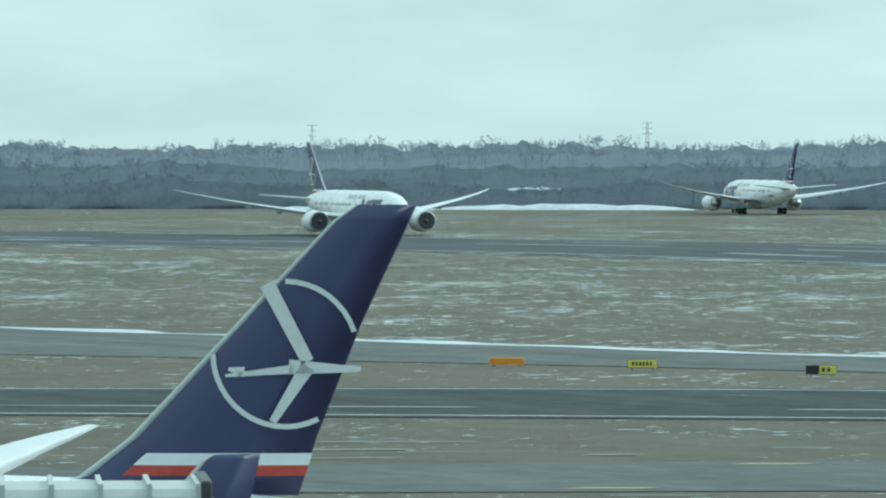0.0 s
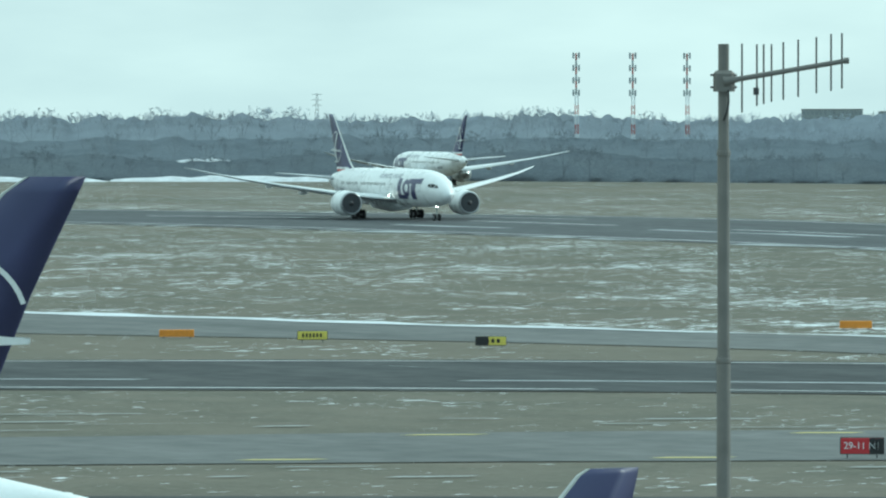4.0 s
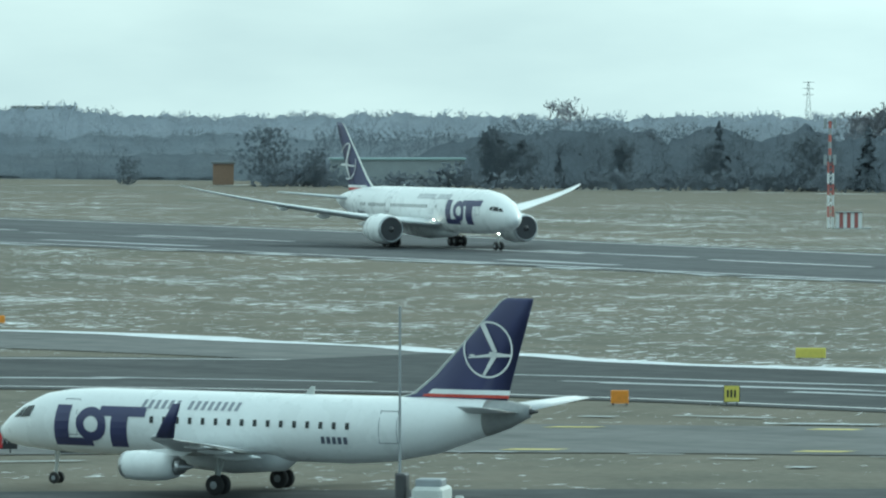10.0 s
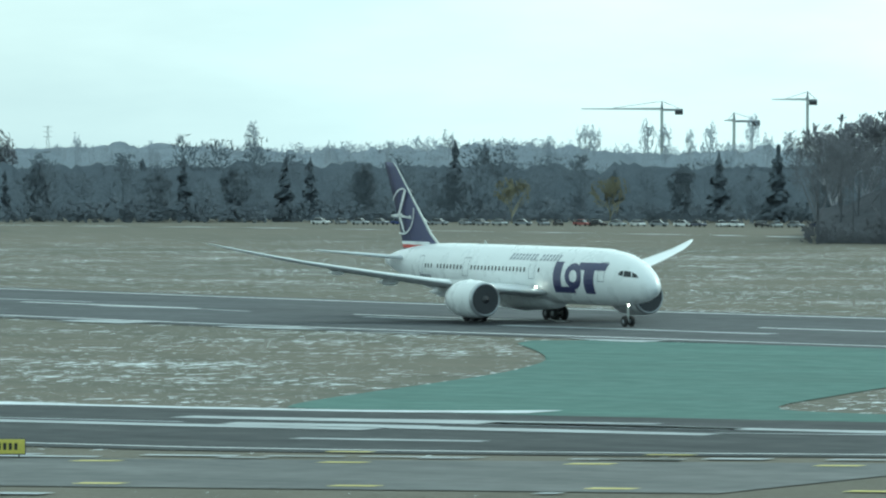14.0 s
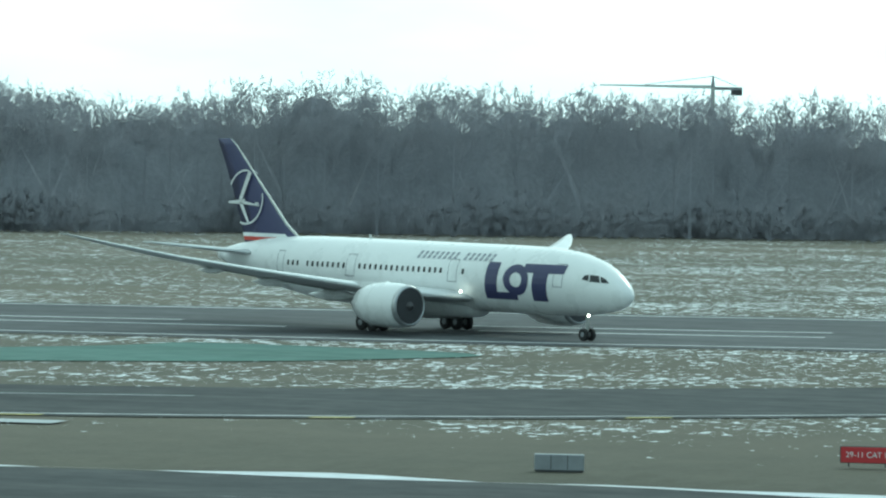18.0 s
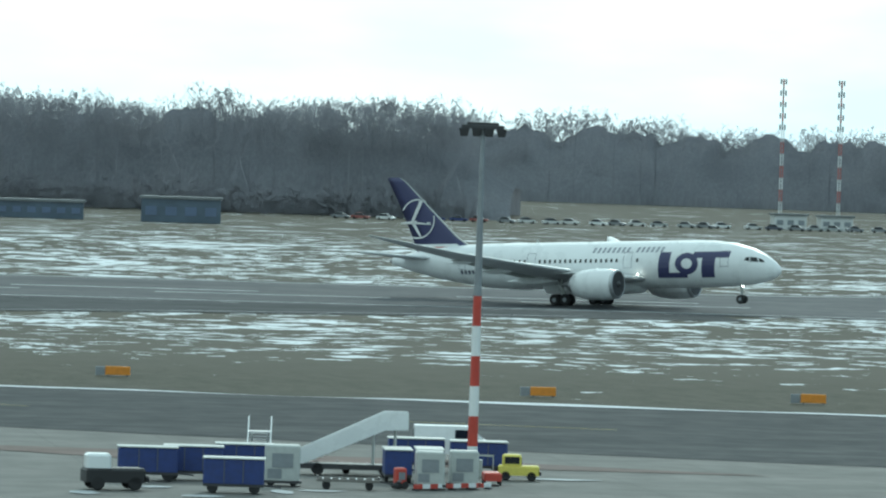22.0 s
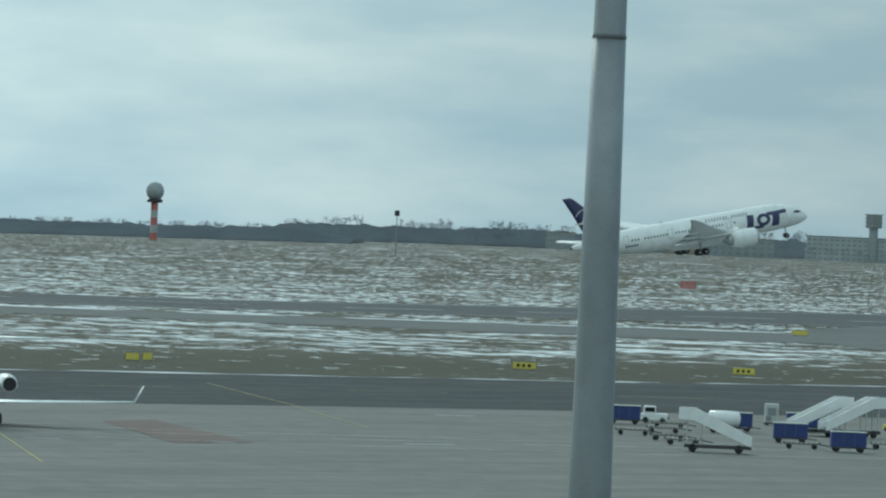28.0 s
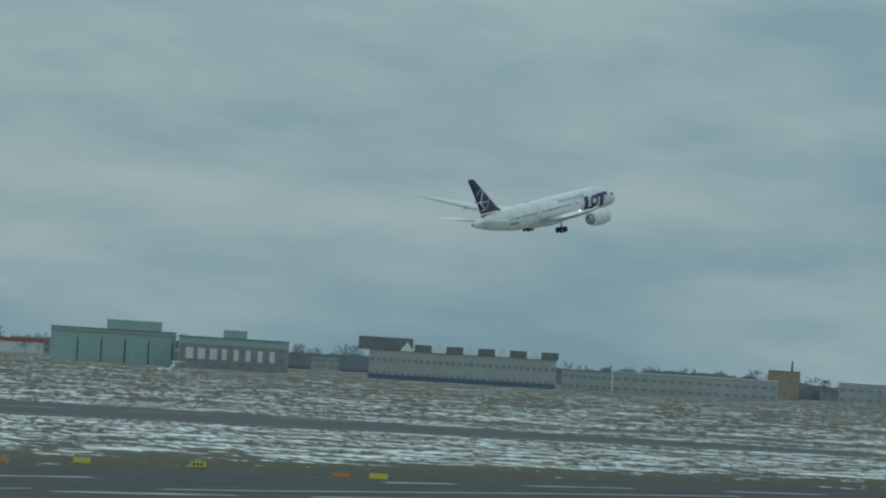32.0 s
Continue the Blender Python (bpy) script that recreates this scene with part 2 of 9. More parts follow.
    # the thawed verge is mixed to a darker olive, broken up by tufts
    olive = m.n("ShaderNodeMapRange")
    m.link(sx.outputs["Y"], olive.inputs[0])
    olive.inputs[1].default_value, olive.inputs[2].default_value = 280, 325
    olive.inputs[3].default_value, olive.inputs[4].default_value = 0.75, 0.0
    tuft = m.ramp(m.noise(m.coords(True, (0.5, 0.16, 1.0)), 1.0, 6, 0.7), [(0.36, (1, 1, 1)), (0.62, (0.25, 0.25, 0.25))])
    grass = m.mix(m.math("MULTIPLY", m.math("MULTIPLY", west_side.outputs[0], olive.outputs[0]), tuft), grass, (0.034, 0.036, 0.022))
    s = m.math("ADD", s, m.math("MULTIPLY", m.math("SUBTRACT", s2, 0.5), broad.outputs[0]))
    thaw = m.n("ShaderNodeMapRange")
    m.link(sx.outputs["X"], thaw.inputs[0])
    thaw.inputs[1].default_value, thaw.inputs[2].default_value = -190, -110
    thaw.inputs[3].default_value, thaw.inputs[4].default_value = 0.22, 1.0
    near_x = m.n("ShaderNodeMapRange")
    m.link(sx.outputs["X"], near_x.inputs[0])
    near_x.inputs[1].default_value, near_x.inputs[2].default_value = 500, 900
    near_x.inputs[3].default_value, near_x.inputs[4].default_value = 1.0, 0.15
    beyond = m.n("ShaderNodeMapRange")
    m.link(sx.outputs["Y"], beyond.inputs[0])
    beyond.inputs[1].default_value, beyond.inputs[2].default_value = 820, 1100
    beyond.inputs[3].default_value, beyond.inputs[4].default_value = 0.0, -0.075
    keep = m.n("ShaderNodeMapRange")
    m.link(sx.outputs["X"], keep.inputs[0])
    keep.inputs[1].default_value, keep.inputs[2].default_value = -20, 70
    keep.inputs[3].default_value, keep.inputs[4].default_value = 1.0, 0.75
    s = m.math("ADD", m.math("ADD", s, west.outputs[0]), m.math("ADD", m.math("MULTIPLY", m.math("MULTIPLY", verge.outputs[0], thaw.outputs[0]), keep.outputs[0]), m.math("MULTIPLY", beyond.outputs[0], near_x.outputs[0])))
    # more of it lies on the open field opposite the wood
    def span(axis, a, bb, lo, hi):
        q = m.n("ShaderNodeMapRange")
        m.link(sx.outputs[axis], q.inputs[0])
        q.inputs[1].default_value, q.inputs[2].default_value = a, bb
        q.inputs[3].default_value, q.inputs[4].default_value = lo, hi
        return q.outputs[0]
    open_field = m.math("MULTIPLY", m.math("SUBTRACT", span("X", -170, -60, 0.0, 0.026), span("X", 60, 170, 0.0, 0.026)), span("Y", 430, 500, 0.0, 1.0))
    s = m.math("ADD", m.math("ADD", s, open_field), span("X", 450, 900, 0.0, 0.02))
    thin_far = m.n("ShaderNodeMapRange")
    m.link(dist.outputs["Value"], thin_far.inputs[0])
    thin_far.inputs[1].default_value, thin_far.inputs[2].default_value = 950, 2100
    thin_far.inputs[3].default_value, thin_far.inputs[4].default_value = 0.0, -0.06
    s = m.math("ADD", s, thin_far.outputs[0])
    mask = m.ramp(s, [(0.552, (0, 0, 0)), (0.558, (0.45, 0.45, 0.45)), (0.57, (1, 1, 1))])
    c = m.mix(mask, grass, (0.72, 0.75, 0.77))
    m.color(c)
    m.bump(m.math("ADD", fine, m.math("MULTIPLY", mask, 0.6)), 0.5, 0.15)
    return m.m


def paved(name, dark, light, snow=0.0, wet=0.0, joints=0.0, gloss=0.12):
    m = Mat(name, 0.9, spec=gloss)
    v = m.coords(True)
    vs = m.coords(True, (0.03, 0.16, 1.0))
    a = m.noise(vs, 1.0, 6, 0.6)
    b = m.noise(v, 0.35, 5, 0.6)
    f = m.noise(v, 9.0, 3, 0.7)
    c = m.ramp(a, [(0.32, dark), (0.7, light)])
    c = m.mix(m.ramp(b, [(0.4, (0, 0, 0)), (0.75, (0.45, 0.45, 0.45))]), c, tuple(x * 0.7 for x in dark))
    c = m.mix(m.math("MULTIPLY", f, 0.22), c, tuple(min(1, x * 1.7) for x in light))
    if joints:
        br = m.n("ShaderNodeTexBrick")
        br.inputs["Scale"].default_value = 1.0
        br.inputs["Brick Width"].default_value = joints
        br.inputs["Row Height"].default_value = joints
        br.inputs["Mortar Size"].default_value = 0.06
        br.offset = 0.0
        m.link(v, br.inputs["Vector"])
        c = m.mix(m.math("MULTIPLY", br.outputs["Fac"], 0.2), c, tuple(x * 0.45 for x in dark))
    if snow:
        s = m.noise(m.coords(True, (0.02, 0.2, 1.0)), 1.0, 6, 0.62)
        mask = m.ramp(s, [(0.72 - snow, (0, 0, 0)), (0.76 - snow * 0.9, (1, 1, 1))])
        c = m.mix(mask, c, (0.7, 0.74, 0.78))
    m.color(c)
    r = m.ramp(b, [(0.35, (0.85 - wet,) * 3), (0.7, (0.97,) * 3)])
    m.link(r, m.b.inputs["Roughness"])
    m.bump(f, 0.25, 0.01)
    return m.m


M_GRASS = ground_mat()
M_RUNWAY = paved("runway_asphalt", (0.056, 0.06, 0.064), (0.108, 0.113, 0.12), 0.02, 0.1)
M_TAXI = paved("taxiway_asphalt", (0.096, 0.1, 0.1), (0.165, 0.167, 0.164), 0.02, 0.1)
M_DARK = paved("fresh_asphalt", (0.057, 0.06, 0.063), (0.098, 0.102, 0.104), 0.015, 0.1, gloss=0.03)
M_CONC = paved("apron_concrete", (0.14, 0.14, 0.132), (0.215, 0.209, 0.196), 0.0, 0.05, 7.5)
M_WET = worn("wet_asphalt", (0.1, 0.108, 0.112), 0.22, vary=0.5, scale=0.12, amount=0.3)
M_GREEN = paved("green_painted_asphalt", (0.066, 0.122, 0.107), (0.102, 0.185, 0.162), 0.02, 0.1)
M_REDPAINT = paved("red_apron_paint", (0.14, 0.115, 0.106), (0.19, 0.142, 0.128), 0.0, 0.05)
M_LINE = paved("white_line_paint", (0.5, 0.52, 0.52), (0.72, 0.74, 0.74))
M_YLINE = paved("yellow_line_paint", (0.44, 0.38, 0.15), (0.64, 0.55, 0.24))
M_SNOW = worn("snow", (0.78, 0.82, 0.86), 0.85, vary=0.12, scale=0.4, dirt=(0.4, 0.4, 0.38), amount=0.4)
M_OLDSNOW = worn("old_snow", (0.62, 0.65, 0.68), 0.8, vary=0.35, scale=0.5, dirt=(0.25, 0.25, 0.24), amount=0.6)
M_WHITE = worn("white_aircraft_paint", (0.8, 0.82, 0.82), 0.28, vary=0.06, scale=0.5, dirt=(0.5, 0.5, 0.48), amount=0.25)
M_GREYWING = worn("grey_wing_paint", (0.74, 0.76, 0.77), 0.4, vary=0.12, scale=0.6, dirt=(0.3, 0.3, 0.3))
M_NAVY = worn("navy_livery_paint", (0.05, 0.053, 0.13), 0.35, vary=0.15, scale=0.6, dirt=(0.04, 0.04, 0.08), amount=0.2)
M_RED = worn("red_paint", (0.5, 0.06, 0.04), 0.45, vary=0.2)
M_ORANGE = worn("orange_paint", (0.75, 0.28, 0.03), 0.5, vary=0.2)
M_YFADED = paved("faded_yellow_paint", (0.13, 0.127, 0.104), (0.215, 0.203, 0.146))
M_MASTRED = worn("faded_mast_red", (0.5, 0.16, 0.14), 0.6, vary=0.2)
M_YELLOW = worn("yellow_sign_paint", (0.72, 0.62, 0.12), 0.5, vary=0.12)
M_BLACK = worn("black_paint", (0.02, 0.02, 0.022), 0.5, vary=0.2)
M_TYRE = worn("tyre_rubber", (0.025, 0.025, 0.026), 0.8, vary=0.3)
M_METAL = worn("bare_metal", (0.5, 0.51, 0.52), 0.35, 0.85, vary=0.2)
M_GALV = worn("galvanised_steel", (0.3, 0.32, 0.34), 0.5, 0.6, vary=0.25, scale=1.5)
M_GALVP = worn("grey_fairing_paint", (0.3, 0.31, 0.31), 0.45, vary=0.2)
M_DKMETAL = worn("dark_metal", (0.07, 0.07, 0.075), 0.45, 0.5, vary=0.2)
M_GLASS = worn("dark_glass", (0.015, 0.018, 0.022), 0.08, vary=0.1, amount=0.05)
M_BLUE = worn("blue_tarpaulin", (0.028, 0.05, 0.19), 0.55, vary=0.3)
M_GREYBOX = worn("pale_grey_paint", (0.5, 0.52, 0.5), 0.5, vary=0.15)
M_TITLE = worn("grey_title_paint", (0.27, 0.285, 0.33), 0.4, vary=0.1)
M_STRIPE_G = worn("grey_livery_stripe", (0.09, 0.1, 0.14), 0.35, vary=0.1)
M_BARK = worn("bark", (0.22, 0.22, 0.22), 0.9, vary=0.4)
# haze is mixed into the twig and needle colours: paler, bluer than bark
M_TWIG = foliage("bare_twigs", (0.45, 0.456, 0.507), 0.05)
M_TWIGMID = foliage("hazed_grey_twigs", (0.4, 0.405, 0.445), 0.05)
# same south wood in darker tones eastwards, its seen brightness put into colour
M_SOUTHEAST = foliage("dimmed_south_twigs", (0.235, 0.243, 0.27), 0.05)
M_MIDWOOD = foliage("hazed_slate_twigs", (0.34, 0.347, 0.385), 0.05)
M_BROWNTWIG = foliage("brown_bare_twigs", (0.35, 0.335, 0.33), 0.05)
# distance haze painted in: the farther the belt, the paler and bluer its twigs
M_TWIGFAR = foliage("hazed_far_twigs", (0.6, 0.665, 0.75), 0.03)
M_BELT = foliage("hazed_scrub_twigs", (0.35, 0.395, 0.445), 0.06)
M_PINE = foliage("conifer_needles", (0.25, 0.29, 0.335), 0.2)
M_DUSK = foliage("dark_bare_twigs", (0.275, 0.315, 0.365), 0.06)
# horizon haze is painted into the town's trees
M_TOWN = foliage("hazed_town_trees", (0.36, 0.395, 0.44), 0.03)
M_HAZEBLUE = foliage("hazed_blue_twigs", (0.42, 0.475, 0.54), 0.05)
M_OCHRE = foliage("ochre_willow_twigs", (0.38, 0.36, 0.26), 0.3)
M_BRICKY = worn("brown_render", (0.3, 0.2, 0.14), 0.85, vary=0.3)
M_WALL = worn("white_render", (0.7, 0.71, 0.7), 0.8, vary=0.12, scale=0.3)
M_SLUSH = worn("slush", (0.3, 0.32, 0.33), 0.5, vary=0.5, scale=0.2, dirt=(0.1, 0.1, 0.1), amount=0.7)
M_TAN = worn("tan_brick", (0.36, 0.31, 0.25), 0.85, vary=0.3, scale=0.3)
# blue muted by the haze over the far buildings, mixed into the paint
M_DULLBLUE = worn("dulled_blue_cladding", (0.13, 0.17, 0.26), 0.6, vary=0.3, scale=0.2)
M_THINSNOW = worn("thin_trodden_snow", (0.37, 0.395, 0.41), 0.7, vary=0.4, scale=0.25, dirt=(0.2, 0.2, 0.2), amount=0.5)
M_AGED = worn("weathered_steel", (0.2, 0.19, 0.175), 0.6, 0.3, vary=0.3, scale=4.0)
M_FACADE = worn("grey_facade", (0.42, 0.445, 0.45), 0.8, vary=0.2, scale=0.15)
# panes lightened so that distant windows carry the haze
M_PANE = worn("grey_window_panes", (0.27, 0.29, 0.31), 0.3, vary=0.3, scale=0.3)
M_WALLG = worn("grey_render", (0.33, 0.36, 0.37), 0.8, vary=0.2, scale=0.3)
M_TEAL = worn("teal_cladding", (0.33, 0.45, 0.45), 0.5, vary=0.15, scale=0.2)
# red, roof and curtain wall below are softened to hold distance haze
M_DULLRED = worn("dulled_red_cladding", (0.34, 0.11, 0.1), 0.6, vary=0.2)
M_ROOF = worn("dark_roof_felt", (0.2, 0.21, 0.215), 0.8, vary=0.3, scale=0.2)
M_OFFICE = worn("dark_blue_curtain_wall", (0.1, 0.135, 0.18), 0.2, vary=0.3, scale=0.2)
M_SIGNRED = worn("red_sign_face", (0.5, 0.03, 0.04), 0.4, vary=0.1)
M_CONE = worn("orange_cone_plastic", (0.8, 0.16, 0.06), 0.5, vary=0.15)
M_LAMP = glow("landing_light", (1.0, 0.95, 0.85), 14.0)
M_LAMPO = glow("amber_light", (1.0, 0.35, 0.05), 12.0)

# ---- mesh helpers ----


class Geo:
    """Collects vertices and faces of one mesh."""

    def __init__(self):
        self.v, self.f = [], []

    def add(self, v, f):
        k = len(self.v)
        self.v += [tuple(p) for p in v]
        self.f += [tuple(i + k for i in q) for q in f]
        return self

    def box(self, x0, x1, y0, y1, z0, z1, b=0.0):
        """A box; b chamfers its upright edges and its top edge."""
        if b <= 0:
            v = [(x, y, z) for z in (z0, z1) for y in (y0, y1) for x in (x0, x1)]
            return self.add(v, [(0, 2, 3, 1), (4, 5, 7, 6), (0, 1, 5, 4), (1, 3, 7, 5), (3, 2, 6, 7), (2, 0, 4, 6)])
        rings = []
        for z, d in ((z0, 0), (z1 - b, 0), (z1, b)):
            rings.append([(x0 + d + b * (not d), y0 + d, z), (x1 - d - b * (not d), y0 + d, z), (x1 - d, y0 + d + b * (not d), z), (x1 - d, y1 - d - b * (not d), z),
                          (x1 - d - b * (not d), y1 - d, z), (x0 + d + b * (not d), y1 - d, z), (x0 + d, y1 - d - b * (not d), z), (x0 + d, y0 + d + b * (not d), z)])
        return self.loft(rings)

    def loft(self, rings, caps=True, closed=True):
        k, n = len(self.v), len(rings[0])
        for r in rings:
            self.v += [tuple(p) for p in r]
        m = n if closed else n - 1
        for i in range(len(rings) - 1):
            for j in range(m):
                a, b = k + i * n + j, k + i * n + (j + 1) % n
                self.f.append((a, b, b + n, a + n))
        if caps:
            self.f.append(tuple(k + j for j in reversed(range(n))))
            self.f.append(tuple(k + (len(rings) - 1) * n + j for j in range(n)))
        return self

    def tube(self, p0, p1, r0, r1=None, n=8):
        r1 = r0 if r1 is None else r1
        p0, p1 = Vector(p0), Vector(p1)
        d = (p1 - p0).normalized()
        a = d.orthogonal().normalized()
        b = d.cross(a)
        rr = [[p + (a * math.cos(t) + b * math.sin(t)) * r for t in [2 * math.pi * i / n for i in range(n)]] for p, r in ((p0, r0), (p1, r1))]
        return self.loft(rr)

    def lathe(self, prof, at, axis="z", n=20):
        """Turns (radius, height) pairs round an axis through the point at."""
        rings = []
        for r, h in prof:
            ring = []
            for i in range(n):
                c, s = r * math.cos(2 * math.pi * i / n), r * math.sin(2 * math.pi * i / n)
                p = {"z": (c, s, h), "x": (h, c, s), "y": (s, h, c)}[axis]
                ring.append((at[0] + p[0], at[1] + p[1], at[2] + p[2]))
            rings.append(ring)
        return self.loft(rings)

    def grid(self, pts):
        """A sheet through rows of points."""
        k, n = len(self.v), len(pts[0])
        for r in pts:
            self.v += [tuple(p) for p in r]
        for i in range(len(pts) - 1):
            for j in range(n - 1):
                a = k + i * n + j
                self.f.append((a, a + 1, a + n + 1, a + n))
        return self

    def mesh(self, name, mat, smooth=False):
        me = bpy.data.meshes.new(name)
        me.from_pydata(self.v, [], self.f)
        me.materials.append(mat)
        if smooth:
            me.polygons.foreach_set("use_smooth", [True] * len(me.polygons))
        me.update()
        return me


def part(name, geo, mat, parent, label="", smooth=False, m=None):
    """Links a geometry as one mesh object under a thing or a part."""
    ob = new(name, geo if isinstance(geo, bpy.types.Mesh) else geo.mesh(name, mat, smooth))
    ob.parent = parent
    if m is not None:
        ob.matrix_basis = m
    if label:
        ob["label"] = label
    return ob


def thing(name, label, category, m=None, group="", kind=""):
    ob = new(name)
    ob.empty_display_size = 0.5
    if m is not None:
        ob.matrix_basis = m
    return tagged(ob, label, category, group, kind)


def solo(name, geo, mat, label, category="", kind="", m=None, smooth=False, group=""):
    ob = new(name, geo if isinstance(geo, bpy.types.Mesh) else geo.mesh(name, mat, smooth))
    if m is not None:
        ob.matrix_basis = m
    return tagged(ob, label, category, group, kind)


def ramp01(a, b, t):
    u = min(1.0, max(0.0, (t - a) / (b - a)))
    return u * u * (3 - 2 * u)


def lie(x, y):
    """Height of the ground: the runway climbs to the east; its dip in the middle and the western rise are shaped to fit
    the camera's view.
    """
    r, az = math.hypot(x, y), math.degrees(math.atan2(x, y))
    if y < 0 and abs(az) > 90:
        return 0.0
    up = 2.8 * ramp01(300, 950, r) * (1 - ramp01(-54, -36, az)) + 5.0 * ramp01(1500, 2500, r) * ramp01(34, 44, az)
    return up - 1.5 * ramp01(-80, 20, x) * (1 - ramp01(170, 280, x)) * ramp01(300, 460, y) * (1 - ramp01(680, 860, y))


def along(table, x):
    """Straight-line reading of a table of (x, y)."""
    if x <= table[0][0]:
        (x0, y0), (x1, y1) = table[0], table[1]
    elif x >= table[-1][0]:
        (x0, y0), (x1, y1) = table[-2], table[-1]
    else:
        for (x0, y0), (x1, y1) in zip(table, table[1:]):
            if x <= x1:
                break
    return y0 + (y1 - y0) * (x - x0) / (x1 - x0)


def soft(table, x, w=25.0):
    return (along(table, x - w) + along(table, x - w / 2) + 2 * along(table, x) + along(table, x + w / 2) + along(table, x + w)) / 6


def band(x0, x1, near, far, lift, step=12.0, cross=6, ragged=0.0):
    """A sheet on the ground between two edges given as functions of x."""
    lift *= 0.5
    rows = []
    n = max(2, int((x1 - x0) / step))
    for i in range(n + 1):
        x = x0 + (x1 - x0) * i / n
        a, b = near(x), far(x)
        if ragged:
            k = noise.noise((x * 0.07, a * 0.01, 3.1)) * ragged
            j = noise.noise((x * 0.11, b * 0.01, 7.7)) * ragged
            a, b = a - k, b + j
            if b < a:
                b = a + 0.05
        rows.append([(x, a + (b - a) * c / cross, lie(x, a + (b - a) * c / cross) + lift) for c in range(cross + 1)])
    return Geo().grid(rows)

# ---- the airfield: one ground sheet, then the paved strips laid on it ----
RUN_FAR = [(-900, 560), (-770, 575), (-694, 623), (-596, 621), (-491, 603), (-335, 553), (-184, 518), (-65, 549), (54, 620), (184, 622), (350, 700), (497, 750),
           (700, 690), (967, 772), (1298, 800), (1594, 720), (2000, 640)]
RUN_NEAR = [(-900, 450), (-695, 498), (-566, 509), (-488, 512), (-402, 498), (-323, 474), (-176, 447), (-79, 459), (34, 519), (161, 523), (347, 519), (588, 590),
            (795, 603), (999, 575), (1236, 500), (1700, 380)]
T1_FAR = [(-474, 289), (-387, 310), (-360, 324), (-341, 331), (-314, 331), (-272, 323), (-251, 324), (-237, 327), (-171, 347), (-75, 377), (-25, 444), (39, 513)]
T1_NEAR = [(-422, 259), (-365, 291), (-344, 303), (-330, 307), (-296, 308)]
T2_FAR = [(-369, 230), (-350, 258), (-332, 280), (-314, 297), (-298, 310)]
T2_NEAR = [(-334, 207), (-297, 249), (-280, 266), (-264, 275), (-237, 285), (-211, 279), (-204, 278), (-115, 323), (-66, 340), (-12, 406), (50, 466), (112, 494), (180, 510)]
T3_FAR = [(-290, 160), (-274, 197), (-264, 215), (-248, 238), (-230, 257), (-199, 273)]
T3_NEAR = [(-270, 150), (-240, 195), (-214, 236), (-192, 247), (-157, 262)]
T4_FAR = [(-330, 60), (-250, 140), (-188, 213), (-113, 278), (-54, 282), (-5, 273), (43, 257), (129, 241), (222, 225), (328, 224), (401, 223), (534, 233), (679, 255),
          (728, 263), (1100, 250)]
APRON_FAR = [(-330, 10), (-200, 120), (-120, 205), (-42, 230), (3, 219), (36, 203), (82, 182), (127, 172), (185, 149), (241, 137), (319, 138), (382, 128), (504, 124), (900, 110)]
S2_FAR = [(380, 545), (521, 575), (567, 561), (669, 535), (760, 520)]
S2_NEAR = [(380, 500), (518, 512), (577, 470), (660, 440), (760, 440)]


def edge(t):
    return lambda x: soft(t, x)


def between(a, b, f):
    return lambda x: soft(a, x) + (soft(b, x) - soft(a, x)) * f


def ground_sheet():
    g = Geo()
    rings = [0, 40, 90, 150, 210, 260] + list(range(290, 1000, 11)) + [1030, 1100, 1200, 1350, 1600, 2000, 2600, 3400, 4300, 6000, 9000]
    n = 480
    rows = []
    for r in rings:
        rows.append([(r * math.sin(2 * math.pi * i / n), r * math.cos(2 * math.pi * i / n), lie(r * math.sin(2 * math.pi * i / n), r * math.cos(2 * math.pi * i / n)) - 0.02)
                     for i in range(n + 1)])
    g.grid(rows)
    return solo("ground", g, M_GRASS, "winter grass field with thin streaks of snow", kind="structure")


ground_sheet()
solo("runway", band(-900, 1700, edge(RUN_NEAR), edge(RUN_FAR), 0.06), M_RUNWAY, "dark asphalt runway with white markings", kind="structure")
solo("taxiway_1", band(-520, -296, edge(T1_NEAR), edge(T1_FAR), 0.07, cross=4), M_TAXI, "grey asphalt taxiway with a snow-lined edge", kind="structure")
solo("taxiway_2", band(-420, -296, edge(T2_NEAR), edge(T2_FAR), 0.07, cross=4), M_DARK, "dark asphalt taxiway with white markings", kind="structure")
solo("taxiway_3", band(-296, 150, edge(T2_NEAR), lambda x: min(soft(T1_FAR, x), soft(RUN_NEAR, x) - 1), 0.08, cross=5), M_DARK, "dark asphalt taxiway joining the runway", kind="structure")
solo("taxiway_4", band(-290, -150, edge(T3_NEAR), edge(T3_FAR), 0.07, cross=3), M_TAXI, "grey asphalt taxiway beside the apron", kind="structure")
solo("taxiway_5", band(-330, 1100, edge(APRON_FAR), edge(T4_FAR), 0.09, cross=6), M_DARK, "dark asphalt taxiway along the apron", kind="structure")
solo("taxiway_6", band(380, 760, edge(S2_NEAR), edge(S2_FAR), 0.08, cross=4), M_TAXI, "grey asphalt taxiway with snow strips", kind="structure")
solo("apron", band(-330, 900, lambda x: -420 + 0 * x, lambda x: soft(APRON_FAR, x) + 0.4, 0.05, step=20, cross=8), M_CONC, "pale concrete apron with slab joints", kind="structure")


